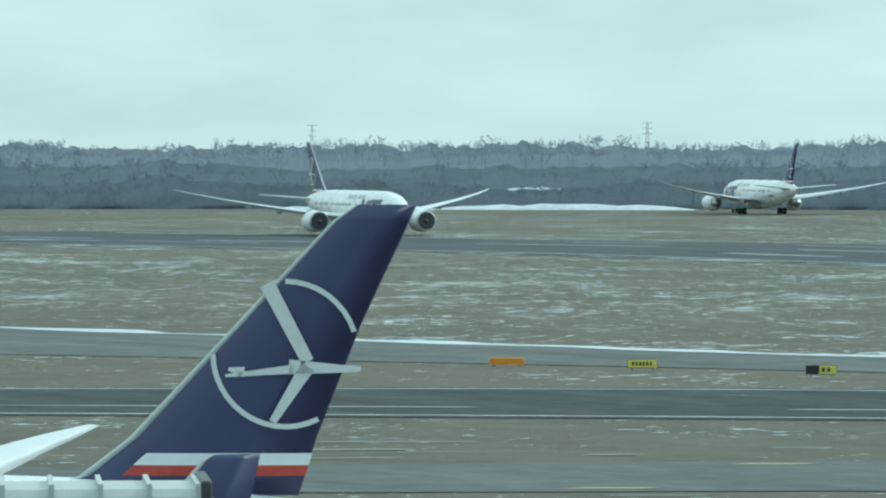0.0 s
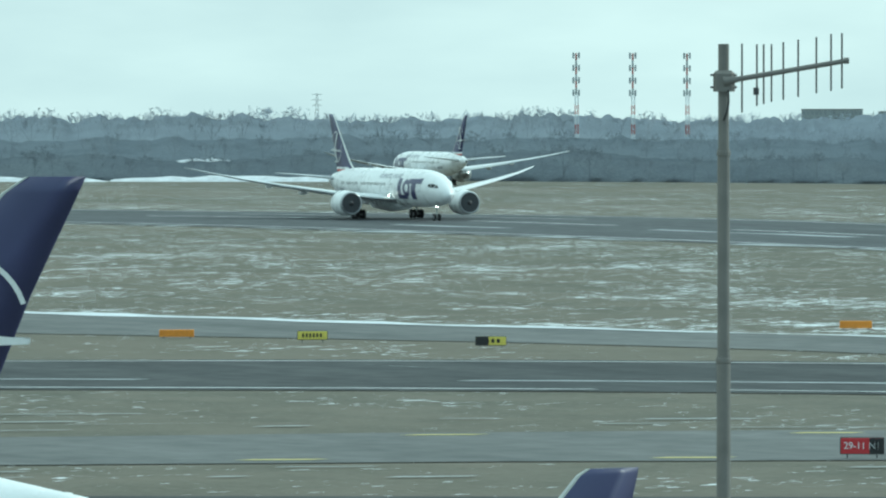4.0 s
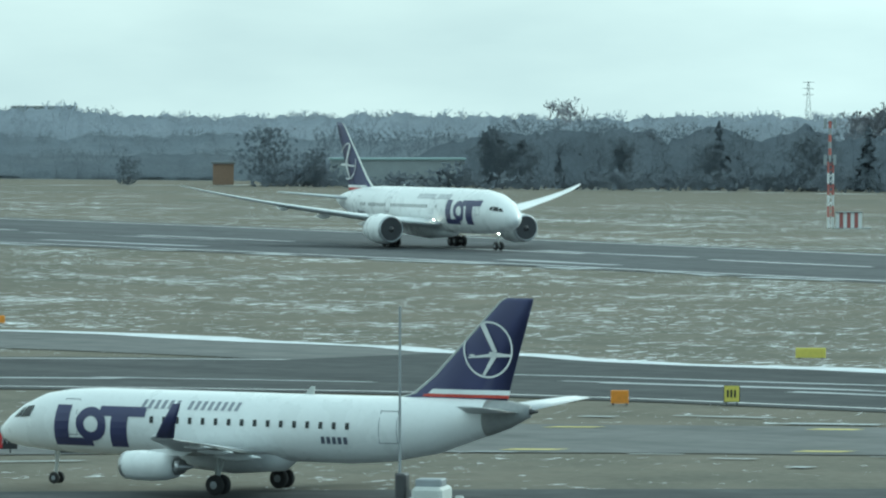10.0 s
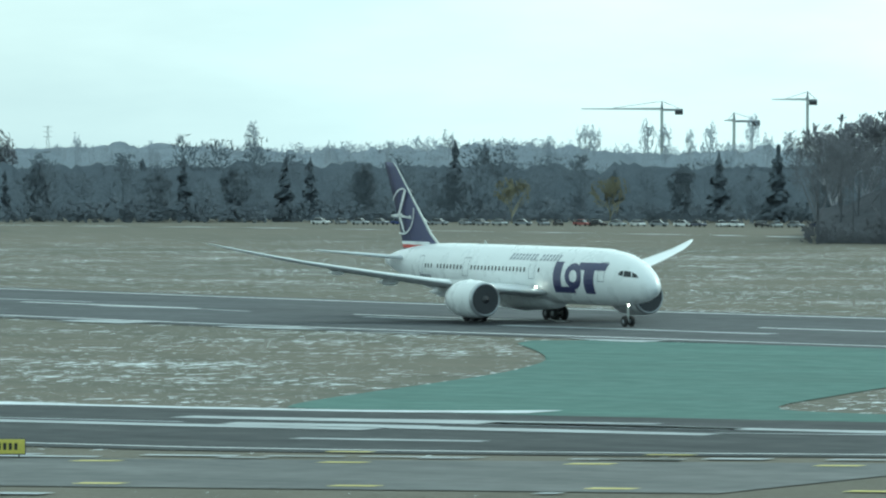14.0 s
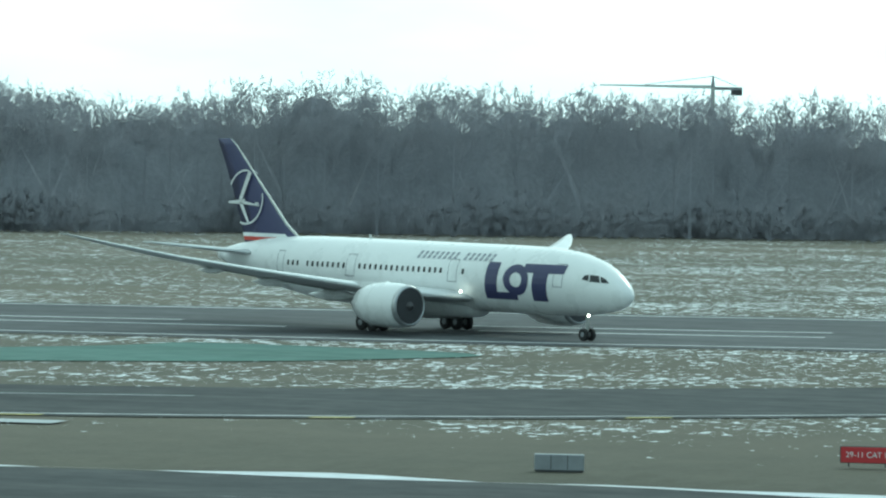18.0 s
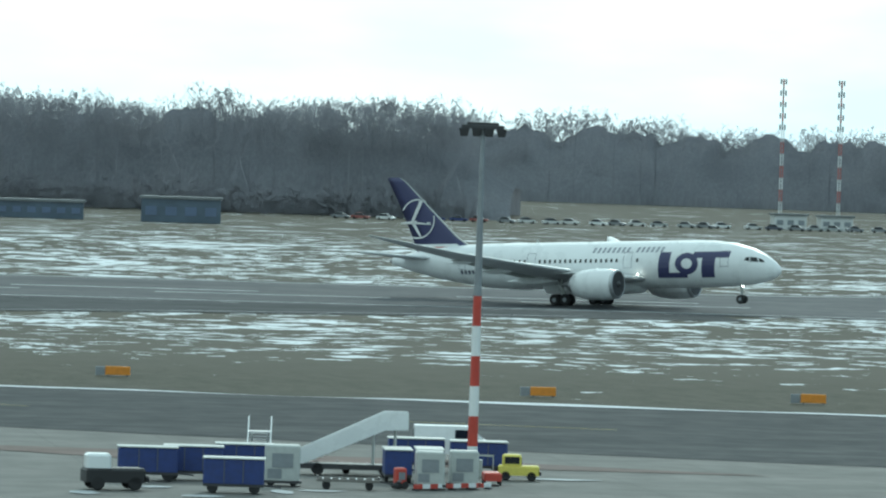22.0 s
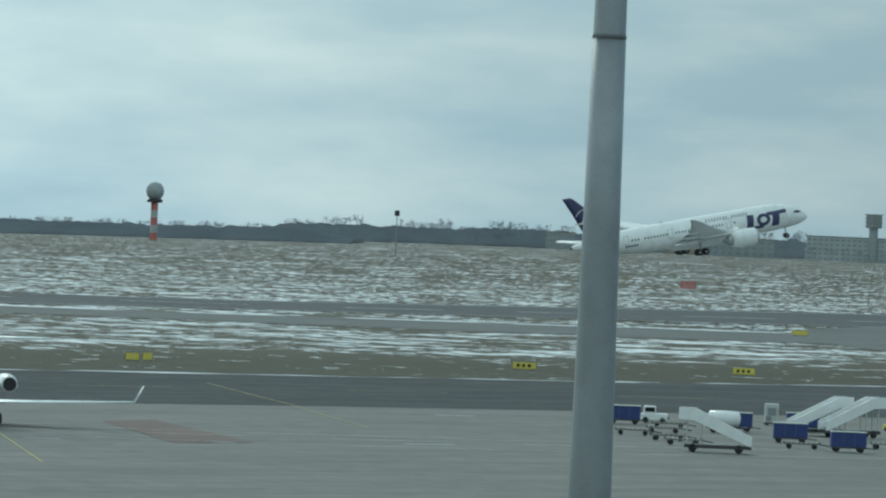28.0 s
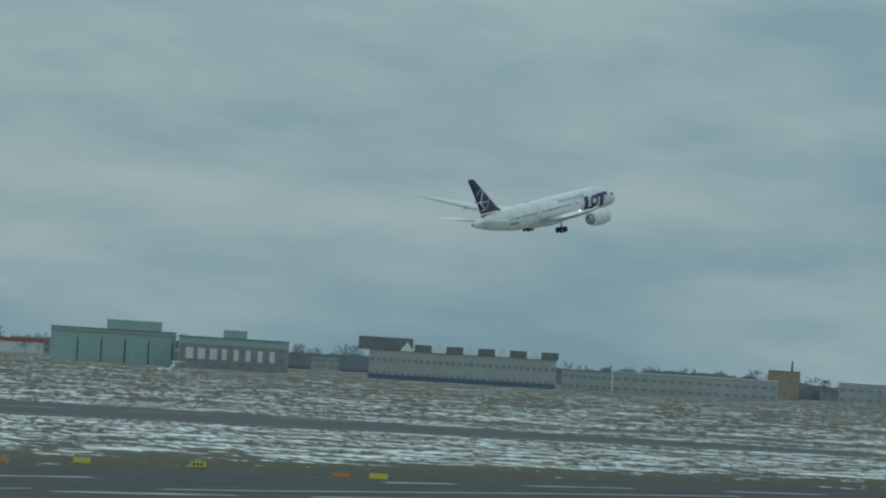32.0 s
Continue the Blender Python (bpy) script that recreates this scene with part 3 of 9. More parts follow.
def flat_shape(name, pts, mat, lift, label):
    bm = bmesh.new()
    vs = [bm.verts.new((x, y, lift * 0.5 if lift < 0.2 else lift)) for x, y in pts]
    es = [bm.edges.new((vs[i], vs[(i + 1) % len(vs)])) for i in range(len(vs))]
    bmesh.ops.triangle_fill(bm, edges=es, use_beauty=True)
    for f in bm.faces:
        if f.normal.z < 0:
            f.normal_flip()
    me = bpy.data.meshes.new(name)
    bm.to_mesh(me)
    bm.free()
    me.materials.append(mat)
    return solo(name, me, mat, label, kind="structure")


def rounded(pts, k=3):
    """Cuts the corners of an outline to round it."""
    for _ in range(k):
        out = []
        for (x0, y0), (x1, y1) in zip(pts, pts[1:] + pts[:1]):
            out += [(x0 * 0.8 + x1 * 0.2, y0 * 0.8 + y1 * 0.2), (x0 * 0.2 + x1 * 0.8, y0 * 0.2 + y1 * 0.8)]
        pts = out
    return pts


flat_shape("pavement_green", rounded([(-288, 466), (-255, 422), (-242, 392), (-228, 341), (-222, 330), (-161, 342), (-141, 360), (-138, 390), (-118, 403), (-103, 413),
                                      (-88, 438), (-119, 446), (-121, 434), (-135, 415), (-145, 402), (-147, 371), (-169, 351), (-183, 348), (-195, 350), (-202, 378),
                                      (-210, 415), (-217, 455)], 2), M_GREEN, 0.085, "green painted asphalt beside the runway exit")
flat_shape("pavement_turnoff", rounded([(869, 635), (861, 590), (691, 403), (575, 255), (520, 240), (560, 274), (589, 306), (611, 354), (640, 420), (700, 500), (760, 560)], 2), M_TAXI, 0.1,
           "grey asphalt turn-off between grass islands")
for i, pts in enumerate(([(137, 158), (148, 162), (128, 120), (117, 120)], [(180, 148), (191, 153), (162, 101), (151, 100)], [(26, 184), (62, 178), (78, 170), (40, 173)], [(236, 99), (245, 103), (226, 64), (216, 62)])):
    flat_shape("pavement_red_%d" % (i + 1), pts, M_REDPAINT, 0.11, "faded red safety zone painted on the concrete")


def marking(name, x0, x1, low, high, mat, label, lift=0.12, ragged=0.0, cross=1, step=10):
    return solo(name, band(x0, x1, low, high, lift, step=step, cross=cross, ragged=ragged), mat, label, kind="structure")


# runway edge lines and centre dashes
def strip_of(a, b, f, half):
    return (lambda x: soft(a, x) + (soft(b, x) - soft(a, x)) * f - half), (lambda x: soft(a, x) + (soft(b, x) - soft(a, x)) * f + half)


for f, w in ((0.06, 0.6), (0.94, 0.7)):
    lo, hi = strip_of(RUN_NEAR, RUN_FAR, f, w)
    marking("trim_runway_edge_line", -880, 1600, lo, hi, M_LINE, "white runway edge line")
lo, hi = strip_of(RUN_NEAR, RUN_FAR, 0.5, 0.75)
lo2, hi2 = strip_of(RUN_NEAR, RUN_FAR, 0.36, 0.7)
x = -860
while x < 1500:
    marking("trim_runway_dash", x, x + 32, lo, hi, M_LINE, "white runway centre line dash", step=8)
    x += 58
x = -150
while x < 500:
    marking("trim_runway_dash", x, x + 30, lo2, hi2, M_LINE, "white runway dash", step=8)
    x += 47
# snow ploughed to the edges
lo, hi = strip_of(T1_FAR, T1_FAR, 0, 1.9)
marking("trim_snow_bank", -520, -205, lo, hi, M_OLDSNOW, "ploughed snow along the taxiway edge", 0.16, ragged=4.2, cross=2, step=4)
lo, hi = strip_of(RUN_NEAR, RUN_NEAR, 0, 1.5)
rng = random.Random(9)
for k in range(26):
    x = -880 + k * 24 + rng.uniform(-5, 5)
    marking("trim_snow_bank", x, x + rng.uniform(9, 21), lo, hi, M_THINSNOW, "thin snow along the runway edge", 0.14, ragged=5.0, cross=1, step=3)
lo, hi = strip_of(T4_FAR, T4_FAR, 0, 1.0)
marking("trim_snow_bank", -140, 480, lo, hi, M_OLDSNOW, "thin snow along the taxiway edge", 0.16, ragged=2.8, cross=1, step=3)
rng = random.Random(4)
for k in range(9):
    x = -420 + k * 26 + rng.uniform(-6, 6)
    lo, hi = strip_of(T2_NEAR, T2_FAR if x < -298 else T1_FAR, rng.choice((0.3, 0.45, 0.6)), rng.uniform(0.4, 0.9))
    marking("trim_snow_streak", x, x + rng.uniform(14, 30), lo, hi, M_THINSNOW, "long streak of snow on the taxiway", 0.15, ragged=0.8, step=4)
for k in range(10):
    x = -270 + k * 17 + rng.uniform(-5, 5)
    lo, hi = strip_of(T2_NEAR, T1_FAR, rng.uniform(0.2, 0.75), rng.uniform(0.35, 1.0))
    marking("trim_snow_streak", x, x + rng.uniform(10, 40), lo, hi, M_THINSNOW, "long streak of snow on the taxiway", 0.15, ragged=0.9, step=4)
for k in range(16):
    x = -840 + k * 42 + rng.uniform(-12, 12)
    lo, hi = strip_of(RUN_NEAR, RUN_FAR, rng.uniform(0.15, 0.8), rng.uniform(0.6, 2.0))
    marking("trim_snow_streak", x, x + rng.uniform(14, 42), lo, hi, M_THINSNOW, "streak of snow on the runway shoulder", 0.14, ragged=2.0, step=4)
for k in range(9):
    x = 420 + k * 34
    lo, hi = strip_of(S2_NEAR, S2_FAR, 0.97, 3.5)
    marking("trim_snow_patch", x, x + rng.uniform(16, 28), lo, hi, M_SNOW, "patch of snow beside the taxiway", 0.17, ragged=4, cross=2, step=4)
for k in range(16):
    x = 540 + k * 24 + rng.uniform(-8, 8)
    lo, hi = strip_of(APRON_FAR, T4_FAR, rng.choice((0.12, 0.2, 0.45, 0.8)), rng.uniform(0.5, 1.6))
    marking("trim_snow_streak", x, x + rng.uniform(14, 46), lo, hi, M_THINSNOW, "long streak of snow on the taxiway", 0.17, ragged=1.4, step=4)
# scraps of snow on the verges between the near taxiways
for k in range(34):
    x = -300 + k * 4.6 + rng.uniform(-3, 3)
    lo, hi = strip_of(T3_FAR, T2_NEAR, rng.uniform(0.1, 0.55), rng.uniform(0.2, 0.7))
    marking("trim_snow_scrap", x, x + rng.uniform(1.5, 7), lo, hi, M_THINSNOW, "scrap of snow on the verge", 0.14, ragged=0.8, step=1)
for k in range(26):
    x = -290 + k * 5.4 + rng.uniform(-3, 3)
    lo, hi = strip_of(T3_NEAR, T3_FAR, rng.uniform(-0.5, 0.03), rng.uniform(0.2, 0.5))
    marking("trim_snow_scrap", x, x + rng.uniform(1, 3.5), lo, hi, M_THINSNOW, "scrap of snow on the verge", 0.14, ragged=0.8, step=1)
# snow left along the far edge of the field, beyond the runway
FAR_EDGE = [(-964, 703), (-935, 830), (-926, 964), (-873, 985), (-800, 1000), (-690, 1010), (-560, 985), (-480, 955), (-400, 944), (-320, 930)]
for (xa, ya), (xb, yb) in zip(FAR_EDGE, FAR_EDGE[1:]):
    for k in range(5):
        u0, u1 = k / 5, (k + rng.uniform(0.75, 1.0)) / 5
        w = rng.uniform(1.0, 2.4) if ya > 820 else rng.uniform(0.35, 0.7)
        d = Vector((xb - xa, yb - ya)).normalized()
        q = [(xa + (xb - xa) * u, ya + (yb - ya) * u) for u in (u0, (u0 + u1) / 2, u1)]
        flat_shape("trim_far_snow", [(q[0][0], q[0][1]), (q[1][0] + d.y * w, q[1][1] - d.x * w), (q[2][0], q[2][1]), (q[1][0] - d.y * w * 0.6, q[1][1] + d.x * w * 0.6)], M_SNOW, lie(*q[1]) + 0.25,
                   "thin line of snow along the far edge of the field")
# snow bars in front of the green turn-off
for k, (x, y, l) in enumerate([(-222, 318, 40), (-214, 312, 34), (-200, 322, 60), (-232, 306, 30), (-160, 329, 40), (-120, 318, 26)]):
    marking("trim_snow_streak", x, x + l, (lambda q: lambda t: q + (t - x) * 0.16 - 1.7)(y), (lambda q: lambda t: q + (t - x) * 0.16 + 1.7)(y), M_THINSNOW, "long streak of snow on the taxiway", 0.17, ragged=1.0, step=4)
# taxiway centre and edge lines
lo, hi = strip_of(T2_NEAR, T1_FAR, 0.06, 0.35)
marking("trim_taxiway_line", -290, 130, lo, hi, M_LINE, "pale taxiway edge line")
lo, hi = strip_of(T2_NEAR, T2_FAR, 0.06, 0.5)
marking("trim_taxiway_line", -420, -296, lo, hi, M_LINE, "pale taxiway edge line")
lo, hi = strip_of(T2_NEAR, T2_FAR, 0.94, 0.5)
marking("trim_taxiway_line", -420, -296, lo, hi, M_LINE, "pale taxiway edge line")
for f in (0.4, 0.73):
    lo, hi = strip_of(T2_NEAR, T1_FAR, f, 0.5)
    marking("trim_taxiway_line", -27, 0, lo, hi, M_LINE, "white line on the taxiway", step=3)
lo, hi = strip_of(APRON_FAR, T4_FAR, 0.5, 0.12)
for k in range(20):
    marking("trim_taxiway_dash", -240 + k * 38, -226 + k * 38, lo, hi, M_YLINE, "worn yellow taxiway dash")
for k in range(12):
    x = -262 + k * 13
    for f in (0.1, 0.9):
        lo, hi = strip_of(T3_NEAR, T3_FAR, f, 0.7)
        marking("trim_taxiway_dash", x, x + 2.4, lo, hi, M_YLINE, "worn yellow taxiway dash", step=2)
for k in range(11):
    x = -190 + k * 18
    lo, hi = strip_of(T2_NEAR, T1_FAR, 0.02, 0.5)
    marking("trim_taxiway_dash", x, x + 2.6, lo, hi, M_YLINE, "worn yellow taxiway dash", step=2)


def stroke(name, pts, w, mat, label, lift=0.13):
    """A painted line through points on the flat apron."""
    g = Geo()
    rows = []
    lift *= 0.5
    for i, (x, y) in enumerate(pts):
        x0, y0 = pts[max(0, i - 1)]
        x1, y1 = pts[min(len(pts) - 1, i + 1)]
        d = Vector((x1 - x0, y1 - y0)).normalized()
        rows.append([(x - d.y * w, y + d.x * w, lie(x, y) + lift), (x + d.y * w, y - d.x * w, lie(x, y) + lift)])
    g.grid(rows)
    return solo(name, g, mat, label, kind="structure")


for a in (((88, 60), (128, 132), (172, 205)), ((128, 40), (166, 128), (205, 190)), ((181, 32), (204, 69), (243, 133), (278, 194.5)), ((262, 93), (275, 115), (290, 139.5), (321, 194)), ((88, 100), (107, 135), (127, 171.5), (157, 220.5)),
          ((340, 40), (385, 92), (470, 190))):
    stroke("trim_lead_line", a, 0.06, M_YLINE, "yellow lead-in line on the apron")
stroke("trim_turn_line", ((-44.5, 256), (-42, 261), (-40.7, 267.8), (-39.2, 269), (-38.1, 267.6), (-36.8, 262.9), (-36.9, 257.6), (-38.9, 252.3), (-40.8, 249.7)), 0.1, M_LINE, "worn white turning line on the taxiway", 0.22)
stroke("trim_lead_line", ((-40.3, 374.5), (-37.7, 400), (-35.5, 421.4), (-33.6, 437)), 0.75, M_YFADED, "broad yellow lead-on line to the runway", 0.24)
# meltwater running down the turn-off, and slush on the taxiway beyond
WET = [(840, 580), (811, 555), (765, 505), (736, 470), (724, 450), (700, 415), (660, 372), (630, 342), (608, 316), (588, 291), (572, 270), (550, 249), (520, 234)]
for k, (off, w) in enumerate(((0, 2.2), (5.5, 0.9), (-5, 0.7))):
    g, rows = Geo(), []
    for i, (x, y) in enumerate(WET):
        ww = w * (0.6 + 0.9 * (0.5 + noise.noise((i * 0.7, k * 3.0, 1.0))))
        rows.append([(x - ww * 0.8 + off, y + ww * 0.6, 0.065), (x + ww * 0.8 + off, y - ww * 0.6, 0.065)])
    solo("pavement_wet_%d" % (k + 1), g.grid(rows), M_WET, "wet streak of meltwater on the asphalt", kind="structure")
for pts, w in (([(575, 187), (603, 190), (648, 198), (691, 205), (760, 214)], 0.9), ([(554, 162), (587, 164), (643, 173), (700, 180)], 1.1), ([(453, 159), (501, 170), (541, 181)], 0.5)):
    stroke("pavement_slush", pts, w, M_SLUSH, "thin streak of slush along the taxiway", 0.14)
for y0, y1 in ((120, 92), (110, 84), (96, 70)):
    stroke("trim_apron_line", [(60, y0 + 12), (160, y0 - 6), (260, y1 - 20), (420, y1 - 40)], 0.09, M_LINE, "thin pale line across the apron")
for k in range(14):
    x, y = rng.uniform(60, 330), rng.uniform(60, 125)
    stroke("trim_apron_mark", [(x, y), (x + rng.uniform(2, 6), y - rng.uniform(0, 1.5))], 0.28, M_LINE, "worn white mark on the apron")

# ---- woods ----


def limb_tris(p0, p1, r0, r1, V, F, n=3):
    d = Vector(p1) - Vector(p0)
    a = d.orthogonal().normalized()
    b = d.normalized().cross(a)
    k = len(V)
    for p, r in ((Vector(p0), r0), (Vector(p1), r1)):
        for i in range(n):
            t = 2 * math.pi * i / n
            V.append(tuple(p + (a * math.cos(t) + b * math.sin(t)) * r))
    for i in range(n):
        j = (i + 1) % n
        F.append((k + i, k + j, k + n + j, k + n + i))


def twig_cloud(rg, pos, out, n, size, wide, up=0.5):
    """Fine three-sided twigs round the given points, leaning outwards and up."""
    k = rg.integers(0, len(pos), n)
    p = pos[k] + rg.normal(0, 0.012, (n, 3))
    d = out[k] * 0.8 + rg.normal(0, 0.55, (n, 3)) + np.array((0, 0, up))
    d /= np.linalg.norm(d, axis=1)[:, None]
    side = np.cross(d, rg.normal(0, 1, (n, 3)))
    side /= np.linalg.norm(side, axis=1)[:, None]
    ln = size * rg.uniform(0.5, 1.4, n)[:, None]
    v = np.stack([p + side * wide, p - side * wide, p + d * ln], axis=1)
    return v.reshape(-1, 3)


def bare_tree(seed, limbs=12, twigs=500, spread=0.26, low=0.2, wide=0.006, size=0.075, round_top=1.0):
    """A leafless tree one unit high: tapered trunk, limbs and a crown of fine twigs."""
    rg = np.random.default_rng(seed)
    V, F = [], []
    lean = Vector((rg.uniform(-0.03, 0.03), rg.uniform(-0.03, 0.03), 0))
    limb_tris((0, 0, -0.02), (lean.x * 0.5, lean.y * 0.5, 0.5), 0.008, 0.005, V, F, 4)
    limb_tris((lean.x * 0.5, lean.y * 0.5, 0.5), (lean.x, lean.y, 0.9), 0.005, 0.0015, V, F, 3)
    spots, out = [], []
    for i in range(limbs):
        u = low + (0.9 - low) * (i + rg.random()) / limbs
        a = i * 2.4 + rg.uniform(-0.6, 0.6)
        s = min(0.99, max(0.03, (u - low) / (1.0 - low)))
        reach = spread * (0.3 + 0.7 * math.sin(math.pi * s ** round_top)) * rg.uniform(0.25, 0.95) * (0.3 if s > 0.86 else 1.0)
        q = Vector((lean.x * u + math.cos(a) * reach, lean.y * u + math.sin(a) * reach, min(u, 0.92)))
        p = Vector((lean.x * u, lean.y * u, max(0.05, q.z - 0.08 - reach * 0.5)))
        limb_tris(p, q, 0.004 * (1.3 - u), 0.001, V, F, 3)
        lobe = spread * rg.uniform(0.3, 0.48)
        k = rg.normal(0, 0.55, (26, 3)) * np.array((lobe, lobe, lobe * 1.15)) + np.array(q)
        spots.append(k)
        d = k - np.array((lean.x, lean.y, k[:, 2].mean() - 0.12))
        out.append(d / np.linalg.norm(d, axis=1)[:, None])
    spots, out = np.concatenate(spots), np.concatenate(out)
    spots[:, 2] = np.maximum(spots[:, 2], 0.0)
    cloud = twig_cloud(rg, spots, out, twigs, size, wide)
    cloud[:, 2] = np.minimum(cloud[:, 2], 1.0 - 0.03 * rg.random(len(cloud)))
    tris = [t for f in F for t in ((f[0], f[1], f[2]), (f[0], f[2], f[3]))]
    k = len(V)
    tris += [(k + 3 * i, k + 3 * i + 1, k + 3 * i + 2) for i in range(twigs)]
    return np.concatenate([np.array(V), cloud]), np.array(tris), (4 + 3) * 2


def conifer(seed, width=0.25, n=420):
    rg = np.random.default_rng(seed)
    V, F = [], []
    limb_tris((0, 0, -0.02), (0, 0, 0.99), 0.015, 0.002, V, F, 4)
    u = 0.05 + 0.93 * rg.random(n) ** 0.85
    r = width * (1.03 - u) ** 0.8 * rg.uniform(0.45, 1.15, n) * (0.8 + 0.3 * np.sin(u * 31 + seed))
    a = rg.uniform(0, 6.283, n)
    c, s = np.cos(a), np.sin(a)
    tip = np.stack([c * r, s * r, u - 0.01 - r * 0.28], 1)
    base = np.stack([c * r * 0.15, s * r * 0.15, u + 0.012], 1)
    mid = base * 0.35 + tip * 0.65
    w = np.stack([-s, c, rg.normal(0, 0.5, n)], 1) * (0.01 + r * 0.3)[:, None]
    cloud = np.stack([base, mid + w, tip, base, tip, mid - w], 1).reshape(-1, 3)
    tris = [t for f in F for t in ((f[0], f[1], f[2]), (f[0], f[2], f[3]))]
    k = len(V)
    tris += [(k + 3 * i, k + 3 * i + 1, k + 3 * i + 2) for i in range(2 * n)]
    return np.concatenate([np.array(V), cloud]), np.array(tris), 8


def shrub(seed, twigs=330, wide=0.05):
    rg = np.random.default_rng(seed)
    a, r = rg.uniform(0, 6.283, 60), rg.random(60) ** 0.5 * 0.55
    z = rg.random(60) * 0.78 * (1.05 - r * r * 1.6)
    pos = np.stack([np.cos(a) * r, np.sin(a) * r, np.maximum(0.0, z)], 1)
    out = np.stack([np.cos(a) * 0.5, np.sin(a) * 0.5, a * 0 + 0.5], 1)
    v = twig_cloud(rg, pos, out, twigs, 0.15, wide)
    return v, np.arange(3 * twigs).reshape(-1, 3), 0


def vase_tree(seed, limbs=9, sub=5, twig=5, spray=3, spread=0.3, low=0.12, wide=0.0075):
    """A leafless tree one unit high whose limbs sweep upwards and divide three times into sprays of twigs."""
    rg = np.random.default_rng(seed)
    V, F = [], []
    limb_tris((0, 0, -0.02), (0, 0, 0.3), 0.012, 0.008, V, F, 4)
    limb_tris((0, 0, 0.3), (0, 0, 0.72), 0.008, 0.002, V, F, 3)
    u = low + (0.66 - low) * (np.arange(limbs) + rg.random(limbs)) / limbs
    a = np.arange(limbs) * 2.4 + rg.uniform(-0.5, 0.5, limbs)
    out = spread * rg.uniform(0.5, 1.3, limbs) * (1.15 - 0.6 * u)
    p = np.stack([u * 0, u * 0, u], 1)
    d = np.stack([np.cos(a) * out, np.sin(a) * out, (0.93 - u) * rg.uniform(0.7, 1.0, limbs)], 1)
    ln = np.linalg.norm(d, axis=1)
    d = d / ln[:, None]
    tris = []

    def blades(p, d, ln, w):
        side = np.cross(d, rg.normal(0, 1, d.shape))
        side /= np.linalg.norm(side, axis=1)[:, None]
        tris.append(np.stack([p + side * w, p - side * w, p + d * ln[:, None]], 1).reshape(-1, 3))
    blades(p, d, ln, wide * 0.4)
    for count, share, w in ((sub, 0.5, wide * 0.5), (twig, 0.46, wide * 0.7), (spray, 0.55, wide)):
        k = np.repeat(np.arange(len(p)), count)
        t = rg.uniform(0.25, 1.0, len(k))
        p = p[k] + d[k] * (ln[k] * t)[:, None]
        d = d[k] + rg.normal(0, 0.5, (len(k), 3)) + np.array((0, 0, 0.15))
        d /= np.linalg.norm(d, axis=1)[:, None]
        ln = ln[k] * share * rg.uniform(0.6, 1.15, len(k)) * (1.15 - 0.4 * t)
        blades(p, d, ln, w)
    cloud = np.concatenate(tris)
    # a rounded, lobed crown: whatever reaches past it is drawn in
    mid = np.array((0.0, 0.0, 0.6))
    q = cloud - mid
    b = np.arctan2(q[:, 1], q[:, 0])
    lobes = 1 + 0.13 * np.sin(3 * b + seed) + 0.1 * np.sin(5 * b + 2.3 * seed + 4 * q[:, 2])
    reach = np.sqrt((q[:, 0] ** 2 + q[:, 1] ** 2) / (spread * 0.95) ** 2 + (q[:, 2] / np.where(q[:, 2] > 0, 0.39, 0.62)) ** 2) / lobes
    drawn = np.where(reach > 0.6, 0.6 + 0.45 * np.tanh((reach - 0.6) / 0.7), reach)
    cloud = mid + q * (drawn / np.maximum(reach, 0.01))[:, None]
    cloud[:, 2] /= max(0.9, np.quantile(cloud[:, 2], 0.998))
    cloud[:, 2] = np.clip(cloud[:, 2], 0.0, 1.02)
    f = [t for q in F for t in ((q[0], q[1], q[2]), (q[0], q[2], q[3]))]
    k = len(V)
    f += [(k + 3 * i, k + 3 * i + 1, k + 3 * i + 2) for i in range(len(cloud) // 3)]
    return np.concatenate([np.array(V), cloud]), np.array(f), (4 + 3) * 2


SPREADS = (0.27, 0.22, 0.31, 0.19, 0.29, 0.24, 0.34)
FULL = [bare_tree(40 + i, 13, 760, SPREADS[i], 0.02, 0.0085, 0.065) for i in range(7)]
KINDS = [vase_tree(20 + i, 13, 5, 5, 5, (0.32, 0.24, 0.38, 0.28)[i % 4], (0.1, 0.2, 0.07)[i % 3], 0.0028) for i in range(8)]
KINDS_FAR = [vase_tree(30 + i, 11, 4, 4, 5, (0.32, 0.24, 0.38, 0.28)[i % 4], 0.1, 0.0042) for i in range(6)]
KINDS_DIST = [vase_tree(110 + i, 9, 4, 4, 3, (0.34, 0.26, 0.4)[i % 3], 0.05, 0.009) for i in range(6)]
POPLARS = [vase_tree(90 + i, 12, 4, 4, 3, 0.1, 0.05, 0.007) for i in range(3)]
PINES = [conifer(50 + i, (0.22, 0.27, 0.2, 0.3)[i]) for i in range(4)]
SHRUBS = [shrub(70 + i, 330, 0.03) for i in range(4)]
FINE = [shrub(80 + i, 640, 0.016) for i in range(4)]


def tri_mesh(name, v, f, mat):
    me = bpy.data.meshes.new(name)
    me.vertices.add(len(v))
    me.vertices.foreach_set("co", v.astype(np.float32).ravel())
    me.loops.add(len(f) * 3)
    me.loops.foreach_set("vertex_index", f.astype(np.int32).ravel())
    me.polygons.add(len(f))
    me.polygons.foreach_set("loop_start", np.arange(0, len(f) * 3, 3, dtype=np.int32))
    me.update(calc_edges=True)
    me.materials.append(mat)
    return me


